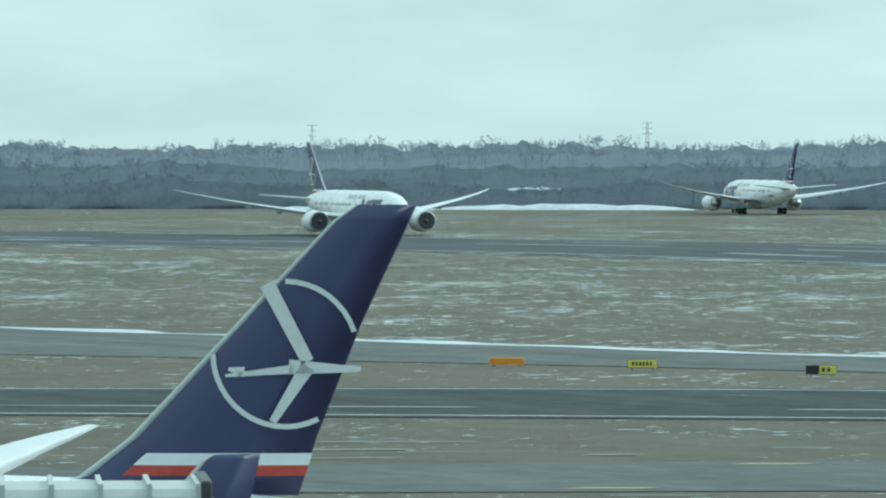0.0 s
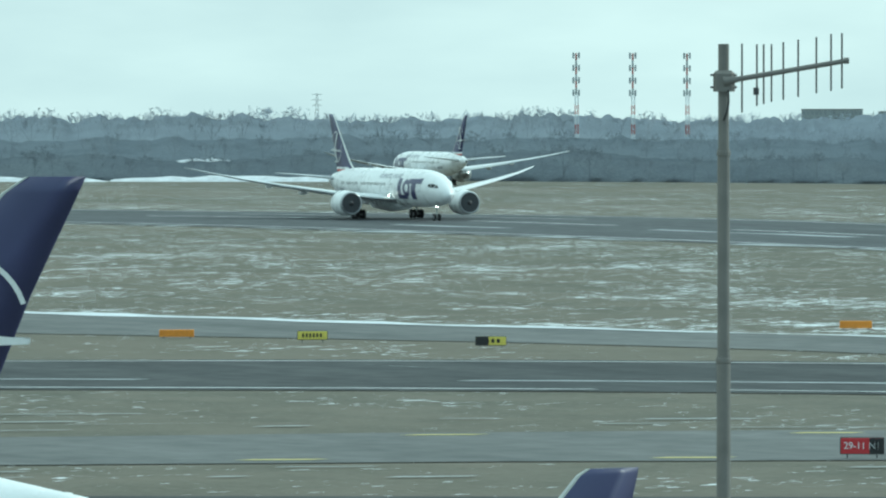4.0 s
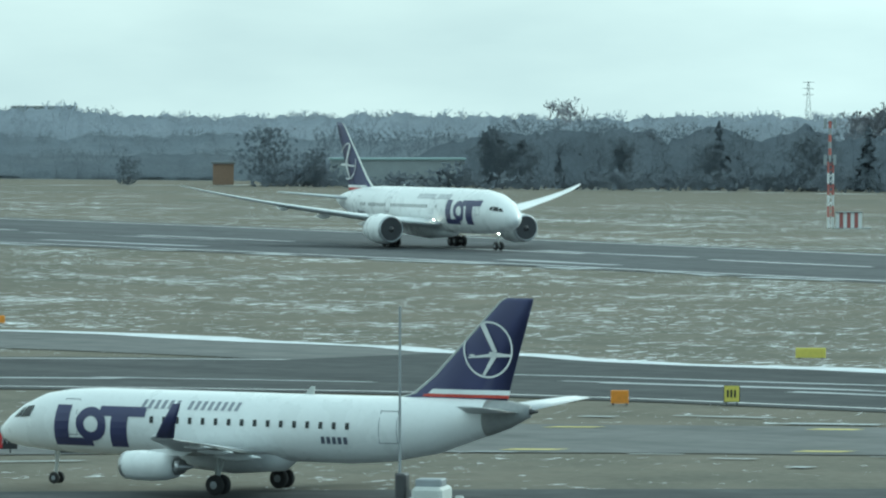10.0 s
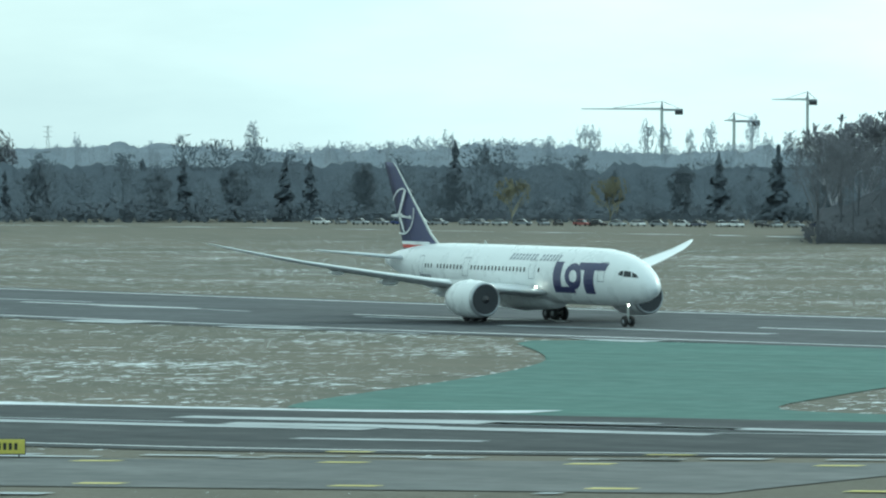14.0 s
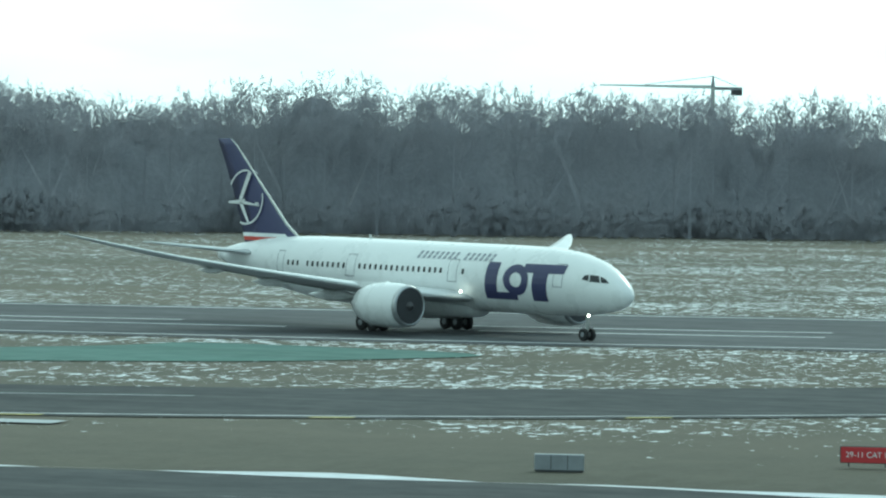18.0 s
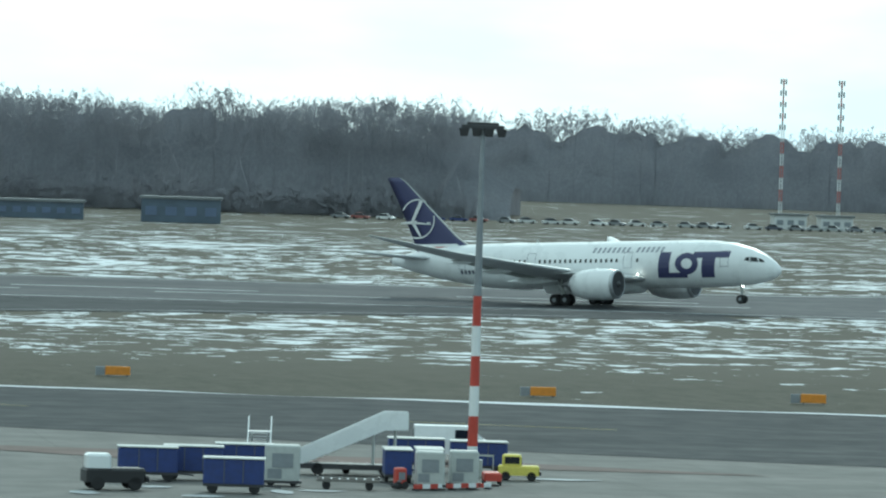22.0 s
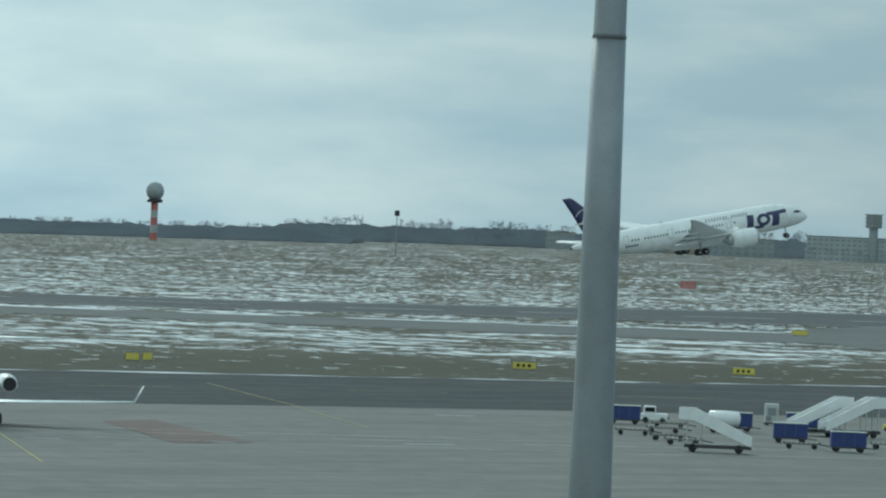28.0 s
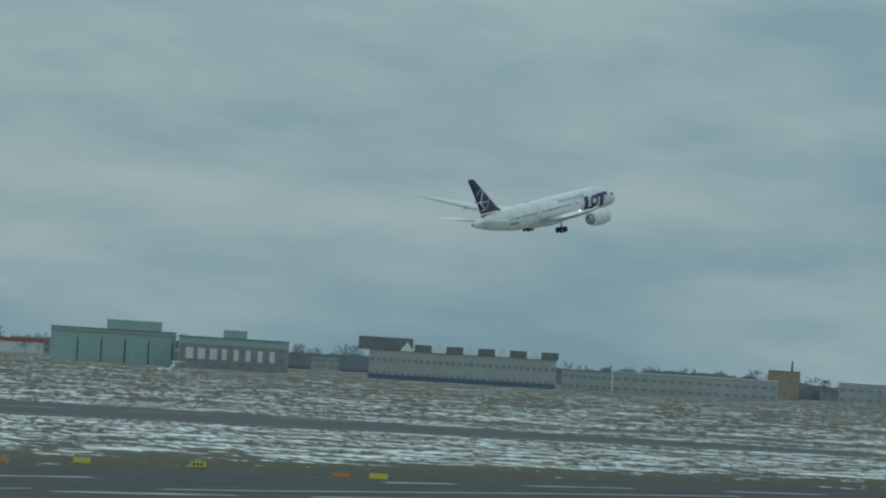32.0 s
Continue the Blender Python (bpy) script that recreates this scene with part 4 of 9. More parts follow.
def outward(v, f, x, y):
    """Winds the blades of a plant at (x, y) so that all face the open field."""
    n = np.cross(v[f[:, 1]] - v[f[:, 0]], v[f[:, 2]] - v[f[:, 0]])
    away = n[:, 0] * x + n[:, 1] * y > 0
    f = f.copy()
    f[away] = f[away][:, ::-1]
    return f


def plant_all(name, spots, mat, label, kinds):
    """Joins many plants, each a turned and scaled copy of a kind, into one object."""
    vs, fs, k = [], [], 0
    for i, (x, y, h, w) in enumerate(spots):
        v, f, _ = kinds[(i * 7 + i // 5) % len(kinds)]
        a = (i * 2.399) % 6.283
        c, s = math.cos(a), math.sin(a)
        q = np.empty_like(v)
        q[:, 0] = (v[:, 0] * c - v[:, 1] * s) * h * w + x
        q[:, 1] = (v[:, 0] * s + v[:, 1] * c) * h * w + y
        q[:, 2] = v[:, 2] * h + lie(x, y)
        vs.append(q)
        fs.append(outward(q, f, x, y) + k)
        k += len(v)
    me = tri_mesh(name, np.concatenate(vs), np.concatenate(fs), mat)
    return solo(name, me, mat, label, "trees", "stuff")


# the edge of the great south wood and the height of its trees, by bearing
WOOD_R = [(-28.5, 1060), (-23, 1050), (-20, 960), (-17, 880), (-8, 940), (-3, 985), (3, 1060), (4.8, 1085)]
WOOD_H = [(-28.5, 18), (-22, 18.5), (-19, 21), (-17, 22), (-12, 22.8), (-8, 22.5), (-5, 22.5), (-2, 23.3), (0, 24.3), (3, 25.8), (4.8, 26.5)]


def wood(az0, az1, r0, depth, h, seed, step, vary=0.18, wide=1.0, rows=4, dip=0.0, south=False):
    """Spots of a belt of trees between two bearings, as seen from the first stand."""
    rg = random.Random(seed)
    out = []
    for row in range(rows):
        r = r0 + depth * row / max(1, rows - 1)
        a = az0
        while a < az1:
            rr = r + rg.uniform(-0.5, 0.5) * depth / rows
            if south:
                rr += along(WOOD_R, a)
            wave = 1 + dip * noise.noise((a * 0.55, seed, row * 0.3))
            out.append((rr * math.sin(radians(a)), rr * math.cos(radians(a)), h * (along(WOOD_H, a) if south else 1) * wave * rg.uniform(1 - vary, 1 + vary * 0.8), wide * rg.uniform(0.8, 1.25)))
            a += math.degrees(step * rg.uniform(0.6, 1.5) / rr)
    return out


def wood_mass(name, az0, az1, r0, depth, h, seed, mat, label, wave=0.2, step=2.5, south=False):
    """The closed inside of a wood: a lumpy, ragged-topped body of twigs too fine to part."""
    g, rows = Geo(), []
    n = int(radians(az1 - az0) * (1000 if south else r0) / step)
    for i in range(n + 1):
        az = az0 + (az1 - az0) * i / n
        u = i * step
        top = h * (along(WOOD_H, az) if south else 1) * (1 + wave * noise.noise((az * 0.55, seed, 0.0)) + 0.2 * noise.noise((u * 0.09, seed, 3.0)) + 0.14 * noise.noise((u * 0.26, seed, 6.0)) + 0.07 * noise.noise((u * 0.7, seed, 9.0)))
        top *= min(1.0, 0.35 + min(i, n - i) * step / 40.0)
        col = []
        for k, (q, z) in enumerate(((0.0, -0.02), (0.0, 0.12), (0.02, 0.3), (0.05, 0.5), (0.1, 0.7), (0.17, 0.86), (0.27, 0.96), (0.4, 1.0), (0.7, 0.98), (1.0, 0.9), (1.0, -0.02))):
            r = r0 + (along(WOOD_R, az) if south else 0) + depth * q + 1.6 * noise.noise((u * 0.16, k * 0.7, seed)) + 0.7 * noise.noise((u * 0.5, k * 1.3, seed + 4))
            x, y = r * math.sin(radians(az)), r * math.cos(radians(az))
            col.append((x, y, lie(x, y) + top * z * (1 + 0.05 * noise.noise((u * 0.4, k * 2.0, seed)) if k > 3 else 1)))
        rows.append(col)
    return solo(name, g.grid(rows), mat, label, "trees", "stuff", smooth=True)


# east: low woods far off, then dark conifers, then the tall bare wood behind the runway
# belts farther off get paler materials, which stand for the haze between
for nm, az0, az1, r0, depth, h, sd, mt, lab, wv in (
        ("wood_body_far_east", -62, -24, 2620, 500, 15.2, 1, M_TWIGFAR, "body of the distant woods with haze in its colour", 0.3), ("wood_body_east", -62, -40, 1830, 250, 8.5, 2, M_HAZEBLUE, "grey body of the low woods", 0.45),
        ("scrub_body_east", -62, -43, 1425, 110, 5.8, 15, M_BELT, "dark body of the scrub belt", 0.5), ("wood_body_mid_far", -49, -24, 1920, 160, 14.5, 21, M_TWIGFAR, "body of the woods above the conifers, paled by painted haze", 0.4),
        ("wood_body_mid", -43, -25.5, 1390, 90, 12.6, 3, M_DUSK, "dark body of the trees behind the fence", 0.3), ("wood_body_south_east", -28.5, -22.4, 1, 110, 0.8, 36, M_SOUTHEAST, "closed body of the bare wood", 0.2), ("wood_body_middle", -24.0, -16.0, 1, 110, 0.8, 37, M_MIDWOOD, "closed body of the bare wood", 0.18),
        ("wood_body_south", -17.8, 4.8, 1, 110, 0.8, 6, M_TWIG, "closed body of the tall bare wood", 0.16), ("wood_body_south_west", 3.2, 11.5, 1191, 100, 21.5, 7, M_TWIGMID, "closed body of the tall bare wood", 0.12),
        ("wood_body_office", 9, 24, 1641, 150, 21.5, 17, M_TWIGMID, "closed body of the wood behind the office", 0.14), ("wood_body_west", 22, 32.7, 1906, 200, 14.5, 9, M_BROWNTWIG, "closed body of the brown wood", 0.3),
        ("wood_body_far_west", 31, 41.5, 3310, 200, 8.5, 28, M_TOWN, "dark body of the wood on the horizon", 0.7), ("wood_body_town", 40, 80, 3850, 200, 11.5, 11, M_TOWN, "body of the town's trees with haze in its colour", 0.7)):
    wood_mass(nm, az0, az1, r0, depth, h, sd, mt, lab, wv, 1.2 if r0 < 1500 else 2.0, r0 < 100)
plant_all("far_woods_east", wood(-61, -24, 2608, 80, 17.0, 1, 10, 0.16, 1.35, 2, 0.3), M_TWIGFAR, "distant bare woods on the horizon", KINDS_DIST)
plant_all("woods_east", wood(-61, -42, 1820, 60, 9.8, 2, 8, 0.25, 1.4, 2, 0.45), M_HAZEBLUE, "low bare woods beyond the airfield", KINDS_DIST)
plant_all("woods_mid_far", wood(-48, -24, 1910, 90, 16.5, 21, 9, 0.2, 1.2, 2, 0.3), M_TWIGFAR, "bare trees above the conifers, paled by painted haze", KINDS_DIST)
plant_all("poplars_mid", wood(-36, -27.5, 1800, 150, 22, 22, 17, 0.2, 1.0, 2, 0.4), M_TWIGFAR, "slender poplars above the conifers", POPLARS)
plant_all("woods_mid", wood(-43.5, -25.5, 1382, 50, 13.5, 3, 6, 0.22, 1.2, 2, 0.4), M_DUSK, "dark bare trees behind the fence", KINDS_FAR)
plant_all("conifers_mid", wood(-42, -27, 1350, 60, 13.5, 4, 7.0, 0.3, 1.2, 2, 0.6), M_PINE, "dark evergreens behind the fence", FULL[:3] + PINES[:2] + FULL[3:6] + PINES[3:])
plant_all("bushes_mid", wood(-44, -25.5, 1320, 40, 6, 5, 4.5, 0.35, 1.4, 2, 0.3), M_DUSK, "low scrub along the airfield fence", SHRUBS)
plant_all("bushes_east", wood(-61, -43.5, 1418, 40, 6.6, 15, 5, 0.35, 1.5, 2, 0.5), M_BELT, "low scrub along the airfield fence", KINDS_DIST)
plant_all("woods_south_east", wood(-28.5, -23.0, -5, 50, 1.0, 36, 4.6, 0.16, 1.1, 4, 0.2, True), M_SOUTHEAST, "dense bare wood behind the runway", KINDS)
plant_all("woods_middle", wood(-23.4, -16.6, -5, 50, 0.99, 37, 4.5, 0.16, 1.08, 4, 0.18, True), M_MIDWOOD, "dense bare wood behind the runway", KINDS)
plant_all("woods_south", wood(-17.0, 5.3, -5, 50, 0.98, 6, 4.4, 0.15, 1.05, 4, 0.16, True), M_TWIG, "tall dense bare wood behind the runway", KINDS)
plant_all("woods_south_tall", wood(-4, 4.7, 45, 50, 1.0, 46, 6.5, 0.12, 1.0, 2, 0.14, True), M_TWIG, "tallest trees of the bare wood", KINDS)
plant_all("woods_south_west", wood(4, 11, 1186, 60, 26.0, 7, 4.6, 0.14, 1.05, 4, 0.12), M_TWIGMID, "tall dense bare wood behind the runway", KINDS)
plant_all("woods_behind_office", wood(10, 24, 1637, 80, 26.0, 17, 5.6, 0.16, 1.1, 3, 0.14), M_TWIGMID, "tall bare wood behind the office building", KINDS_FAR)
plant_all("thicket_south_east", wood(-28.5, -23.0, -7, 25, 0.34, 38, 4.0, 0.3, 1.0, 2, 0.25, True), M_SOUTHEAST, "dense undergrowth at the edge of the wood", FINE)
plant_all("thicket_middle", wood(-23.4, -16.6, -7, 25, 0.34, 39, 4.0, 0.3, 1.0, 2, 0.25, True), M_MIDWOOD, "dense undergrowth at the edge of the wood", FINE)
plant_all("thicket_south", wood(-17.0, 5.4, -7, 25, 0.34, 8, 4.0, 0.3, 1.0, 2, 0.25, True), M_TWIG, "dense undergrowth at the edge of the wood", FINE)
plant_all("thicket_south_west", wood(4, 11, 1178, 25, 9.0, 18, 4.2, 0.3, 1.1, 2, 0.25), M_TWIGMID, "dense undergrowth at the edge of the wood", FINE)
plant_all("woods_west", wood(22, 33.2, 1894, 80, 21.5, 9, 5.0, 0.18, 1.2, 3, 0.3), M_BROWNTWIG, "bare trees behind the terminal buildings", KINDS_FAR)
plant_all("thicket_west", wood(24, 32, 1830, 80, 10, 10, 5.5, 0.25, 1.2, 3, 0.35), M_BROWNTWIG, "low dark scrub at the far edge of the airfield", SHRUBS)
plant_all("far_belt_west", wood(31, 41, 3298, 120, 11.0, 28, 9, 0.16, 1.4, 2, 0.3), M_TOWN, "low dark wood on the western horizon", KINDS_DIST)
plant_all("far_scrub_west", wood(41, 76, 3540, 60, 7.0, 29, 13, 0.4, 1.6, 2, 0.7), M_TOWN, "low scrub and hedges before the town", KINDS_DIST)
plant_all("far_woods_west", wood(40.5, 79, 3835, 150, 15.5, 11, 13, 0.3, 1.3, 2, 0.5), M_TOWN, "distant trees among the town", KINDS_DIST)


def lone_tree(az, r, h, pine=False, wide=1.0, seed=1, mat=None, label=""):
    if r < 1100:
        r, h = along(WOOD_R, az) + 20, h * along(WOOD_R, az) / 985
    x, y = r * math.sin(radians(az)), r * math.cos(radians(az))
    t = thing("tree", label or ("dark conifer standing at the airfield fence" if pine else "bare leafless tree above the wood"), "tree", pose(x, y, lie(x, y)))
    if pine:
        v, f, nt = conifer(seed, 0.26, 520)
    elif mat is M_PINE:
        v, f, nt = bare_tree(seed, 20, 4600, 0.29 * wide, 0.03, 0.0105, 0.045)
    elif mat:
        v, f, nt = vase_tree(seed, 14, 6, 6, 9, 0.36 * wide, 0.04, 0.0105)
    else:
        v, f, nt = vase_tree(seed, 12, 6, 6, 6, 0.34 * wide, 0.16, 0.0034 * r / 1000)
    f = outward(v, f, x, y)
    part("crown", tri_mesh("crown", v * h, f[nt:], mat or (M_PINE if pine else M_TWIG)), None, t)
    part("trunk", tri_mesh("trunk", v * h, f[:nt], mat or (M_BARK if pine else M_TWIG)), None, t)
    return t


for i, (az, r, h, pine, wide) in enumerate([(-38.0, 1330, 16, True, 1), (-33.9, 1330, 15, True, 1),
                                            (-29.5, 1330, 17, True, 1), (-28.9, 1330, 18.5, True, 1), (-37.95, 1440, 21, False, 1.2), (-37.6, 1445, 22, False, 1.1), (-37.25, 1440, 24, False, 1.0), (-36.95, 1450, 21.5, False, 1.2), (-41.1, 1900, 23, False, 1.2), (-38.1, 1500, 18, False, 1.2),
                                            (-28.35, 1300, 23, False, 1.1), (-28.05, 1300, 25, False, 1.2), (-27.75, 1300, 26.5, False, 1.2), (-27.45, 1300, 25.5, False, 1.2), (-27.2, 1300, 23, False, 1.2),
                                            (-6.6, 975, 35.5, False, 0.95), (-5.72, 975, 33, False, 0.7), (-5.38, 975, 33, False, 0.6), (-4.9, 975, 33, False, 0.7), (-3.05, 975, 30, False, 1.0), (-2.2, 975, 31, False, 1.0), (-10.8, 975, 27, False, 1.2), (-8.7, 975, 26.5, False, 1.2),
                                            (-0.4, 1090, 30, False, 1.2), (-2.5, 1010, 28.5, False, 1.2), (-13.0, 1010, 25, False, 1.3), (27.1, 1850, 28, False, 1.6), (26.7, 1850, 25, False, 1.5),
                                            (20.7, 1850, 25.5, False, 1.5), (21.2, 1850, 25, False, 1.5), (20.1, 1850, 25, False, 1.5)]):
    lone_tree(az, r, h, pine, wide, 100 + i, M_BROWNTWIG if az > 25 else (M_MIDWOOD if az < -36 else M_TWIG) if -38 < az < -27 and not pine else None, "brown bare tree above the wood" if az > 25 else "")
for i, (az, r, h) in enumerate([(-31.6, 1300, 10.5), (-30.6, 1300, 11), (-27.6, 1250, 9)]):
    lone_tree(az, r, h, False, 1.3, 140 + i, M_OCHRE, "ochre-twigged willow before the conifers")
for i, (az, r, h, wide) in enumerate([(-44.08, 1330, 15.5, 1.7), (-45.5, 1330, 7.5, 1.6), (-43.6, 1325, 10, 1.4), (-41.8, 1335, 16.5, 0.9), (-41.5, 1335, 13.5, 1.0), (-40.5, 1335, 14, 1.0), (-39.6, 1335, 13, 1.1), (-38.6, 1330, 15, 1.0), (-37.6, 1330, 14, 1.0),
                                      (-36.4, 1330, 16, 1.0), (-35.2, 1330, 14, 1.1), (-34.4, 1330, 15, 0.9), (-33.1, 1330, 15.5, 1.0), (-32.2, 1330, 14, 1.1), (-29.9, 1330, 15.5, 1.0), (-28.4, 1330, 15, 1.1)]):
    lone_tree(az, r, h * 0.9, False, wide, 160 + i, M_PINE, "dark rounded evergreen at the airfield fence")

# ---- aircraft ----
# In an aircraft's own space X points forward, Y to its left, and the ground under the main wheels is the origin.


class Hull:
    """A fuselage lofted through stations of (x, centre height, half width, half height)."""

    def __init__(self, stations):
        self.s = sorted(stations, reverse=True)

    def at(self, x):
        s = self.s
        if x >= s[0][0]:
            return s[0][1:]
        if x <= s[-1][0]:
            return s[-1][1:]
        for a, b in zip(s, s[1:]):
            if x >= b[0]:
                u = (x - b[0]) / (a[0] - b[0])
                return tuple(b[i] + (a[i] - b[i]) * u for i in (1, 2, 3))

    def side(self, x, z, port, out=0.015):
        zc, hw, hh = self.at(x)
        q = max(-0.98, min(0.98, (z - zc) / max(hh, 0.01)))
        y = hw * math.sqrt(1 - q * q) + out
        return (x, y if port else -y, z)

    def geo(self, n=28, sub=4):
        g = Geo()
        xs = []
        for a, b in zip(self.s, self.s[1:]):
            m = max(1, min(sub, int(abs(a[0] - b[0]) / 0.8)))
            xs += [a[0] + (b[0] - a[0]) * i / m for i in range(m)]
        xs.append(self.s[-1][0])
        rings = []
        for x in xs:
            zc, hw, hh = self.at(x)
            rings.append([(x, hw * math.cos(t), zc + hh * math.sin(t)) for t in [2 * math.pi * i / n for i in range(n)]])
        return g.loft(rings)

    def decal(self, corners, port, nu=8, nv=3, out=0.02):
        """A painted patch: corners (x, z) of a quad, laid on the skin."""
        (ax, az), (bx, bz), (cx, cz), (dx, dz) = corners
        rows = []
        for j in range(nv + 1):
            v = j / nv
            row = []
            for i in range(nu + 1):
                u = i / nu
                x = (ax * (1 - u) + bx * u) * (1 - v) + (dx * (1 - u) + cx * u) * v
                z = (az * (1 - u) + bz * u) * (1 - v) + (dz * (1 - u) + cz * u) * v
                row.append(self.side(x, z, port, out))
            rows.append(row)
        return rows

    def ring(self, x, z, r0, r1, port, n=28, out=0.022, stretch=1.0):
        return [[self.side(x + r * stretch * math.cos(t), z + r * math.sin(t), port, out) for t in [2 * math.pi * i / n for i in range(n + 1)]] for r in (r0, (r0 + r1) / 2, r1)]


PROFILE = [(0.0, 0.0), (0.04, 0.42), (0.16, 0.85), (0.36, 1.0), (0.62, 0.72), (1.0, 0.04), (0.62, -0.42), (0.36, -0.62), (0.16, -0.6), (0.04, -0.35)]


def blade(sections, upright=False):
    """A wing, tail or fin lofted through (span, leading x, trailing x, height, thickness); upright: span goes up and height is sideways."""
    g = Geo()
    rings = []
    for y, le, te, z, th in sections:
        ring = []
        for u, w in PROFILE:
            x, t = le + (te - le) * u, w * th / 2
            ring.append((x, z + t, y) if upright else (x, y, z + t))
        rings.append(ring)
    return g.loft(rings)


def span_at(sections, y):
    for a, b in zip(sections, sections[1:]):
        if a[0] <= y <= b[0]:
            u = (y - a[0]) / (b[0] - a[0])
            return [a[i] + (b[i] - a[i]) * u for i in range(5)]
    return list(sections[-1])


def wheel_geo(r, w):
    g = Geo()
    g.lathe([(r * 0.5, -w * 0.5), (r * 0.86, -w * 0.5), (r, -w * 0.3), (r, w * 0.3), (r * 0.86, w * 0.5), (r * 0.5, w * 0.5)], (0, 0, 0), "y", 16)
    return g


def rim_geo(r, w):
    return Geo().lathe([(r * 0.15, -w * 0.56), (r * 0.5, -w * 0.5), (r * 0.5, w * 0.5), (r * 0.15, w * 0.56)], (0, 0, 0), "y", 10)


def gear_leg(ac, x, y, r, wheels, top, name="landing_gear"):
    """One undercarriage leg with its wheels; wheels: (dx, dy) offsets."""
    g = Geo()
    g.tube((0, 0, r), (0, 0, top), r * 0.2, r * 0.26, 10)
    g.tube((-r * 0.9, 0, top), (0, 0, r * 1.5), r * 0.1, r * 0.1, 6)
    g.tube((r * 0.3, 0, r * 1.9), (r * 0.3, 0, r * 3.0), r * 0.09, r * 0.09, 6)
    dx = [w[0] for w in wheels]
    dy = [w[1] for w in wheels]
    if max(dx) - min(dx) > 0.1:
        g.tube((min(dx), 0, r), (max(dx), 0, r), r * 0.16, None, 8)
    for q in sorted(set(dx)):
        g.tube((q, min(dy), r), (q, max(dy), r), r * 0.1, None, 8)
    leg = part(name, g, M_GREYBOX, ac, m=pose(x, y, 0))
    tyre, rim = wheel_geo(r, r * 0.62).mesh("tyre", M_TYRE, False), rim_geo(r * 0.8, r * 0.66).mesh("rim", M_GALV)
    for a, b in wheels:
        part("tyre", tyre, None, leg, m=pose(a, b, r))
        part("rim", rim, None, leg, m=pose(a, b, r))
    return leg


def nacelle(ac, x, y, z, length, R, mat, cone=True):
    """A jet engine: cowl, dark disc for the fan in its shaded intake, spinner, exhaust cone or black disc."""
    e = part("engine", Geo().lathe([(R * 0.8, length * 0.5 - 0.02), (R * 0.9, length * 0.5), (R * 0.98, length * 0.47), (R * 1.06, length * 0.3), (R * 1.08, 0.0), (R * 1.0, -length * 0.25),
                                   (R * 0.78, -length * 0.46), (R * 0.7, -length * 0.46)], (0, 0, 0), "x", 26), mat, ac, smooth=True, m=pose(x, y, z))
    part("intake_lip", Geo().lathe([(R * 0.86, length * 0.47), (R * 0.82, length * 0.5), (R * 0.9, length * 0.525), (R * 1.0, length * 0.475), (R * 0.985, length * 0.44)], (0, 0, 0), "x", 26), M_METAL, e,
         "bare metal intake lip", True)
    # the mouth is closed: a dark disc gives the fan and the intake's shade
    part("fan", Geo().lathe([(R * 0.84, length * 0.512), (R * 0.83, length * 0.514)], (0, 0, 0), "x", 26), M_DKMETAL, e, "dark disc standing for the fan in its shaded intake")
    part("spinner", Geo().lathe([(0.01, length * 0.58), (R * 0.16, length * 0.54), (R * 0.24, length * 0.51)], (0, 0, 0), "x", 12), M_DKMETAL, e)
    if cone:
        part("exhaust", Geo().lathe([(R * 0.66, -length * 0.45), (R * 0.5, -length * 0.58), (R * 0.3, -length * 0.6), (R * 0.05, -length * 0.78)], (0, 0, 0), "x", 16), M_METAL, e, smooth=True)
    else:
        # black disc over the closed end, its colour standing for the hollow's shade
        part("exhaust_disc", Geo().lathe([(R * 0.76, -length * 0.462), (R * 0.74, -length * 0.468), (0.02, -length * 0.46)], (0, 0, 0), "x", 20), M_BLACK, e, "black disc standing for the shaded exhaust hollow")
    return e


def fin_logo(ac, fin, cx, cz, r, th, pale):
    """A pale ring with three plain bars on both faces of the fin."""
    for s in (1, -1):
        g = Geo()
        y = s * th
        n = 40
        runs = [[]]
        for i in range(n + 1):
            t = 2 * math.pi * i / n
            px, pz = cx + r * math.cos(t), cz + r * math.sin(t)
            q = span_at(fin, pz)
            if q[2] + 0.02 < px < q[1] - 0.02:
                runs[-1].append(t)
            elif runs[-1]:
                runs.append([])
        if len(runs) > 1 and runs[0] and runs[-1] and runs[0][0] == 0:
            runs[0] = [t - 2 * math.pi for t in runs.pop()] + runs[0][1:]
        for run in runs:
            if len(run) > 2:
                part("fin_ring", Geo().grid([[(cx + q * math.cos(t), y, cz + q * math.sin(t)) for t in run] for q in (r * 0.93, r)]), pale, ac, "pale ring painted on the fin")
        g = Geo()
        # two swept wings, a body with its tail and a thin neck with a head
        for (x0, z0), (x1, z1), w0, w1 in (((-0.3, -0.1), (0.24, 0.93), 0.085, 0.1), ((-0.3, -0.16), (0.17, -0.9), 0.1, 0.05), ((-0.05, -0.17), (-0.98, -0.2), 0.1, 0.035), ((-0.1, -0.2), (0.8, -0.29), 0.06, 0.02), ((0.55, -0.24), (0.76, -0.2), 0.07, 0.02)):
            d = Vector((x1 - x0, z1 - z0)).normalized()
            a = [(x0 - d.y * w0, z0 + d.x * w0), (x0 + d.y * w0, z0 - d.x * w0), (x1 + d.y * w1, z1 - d.x * w1), (x1 - d.y * w1, z1 + d.x * w1)]
            g.add([(cx + p * r, y * 1.05, cz + q * r) for p, q in a], [(0, 1, 2, 3)])
        part("fin_emblem", g, pale, ac, "plain pale bars inside the ring")


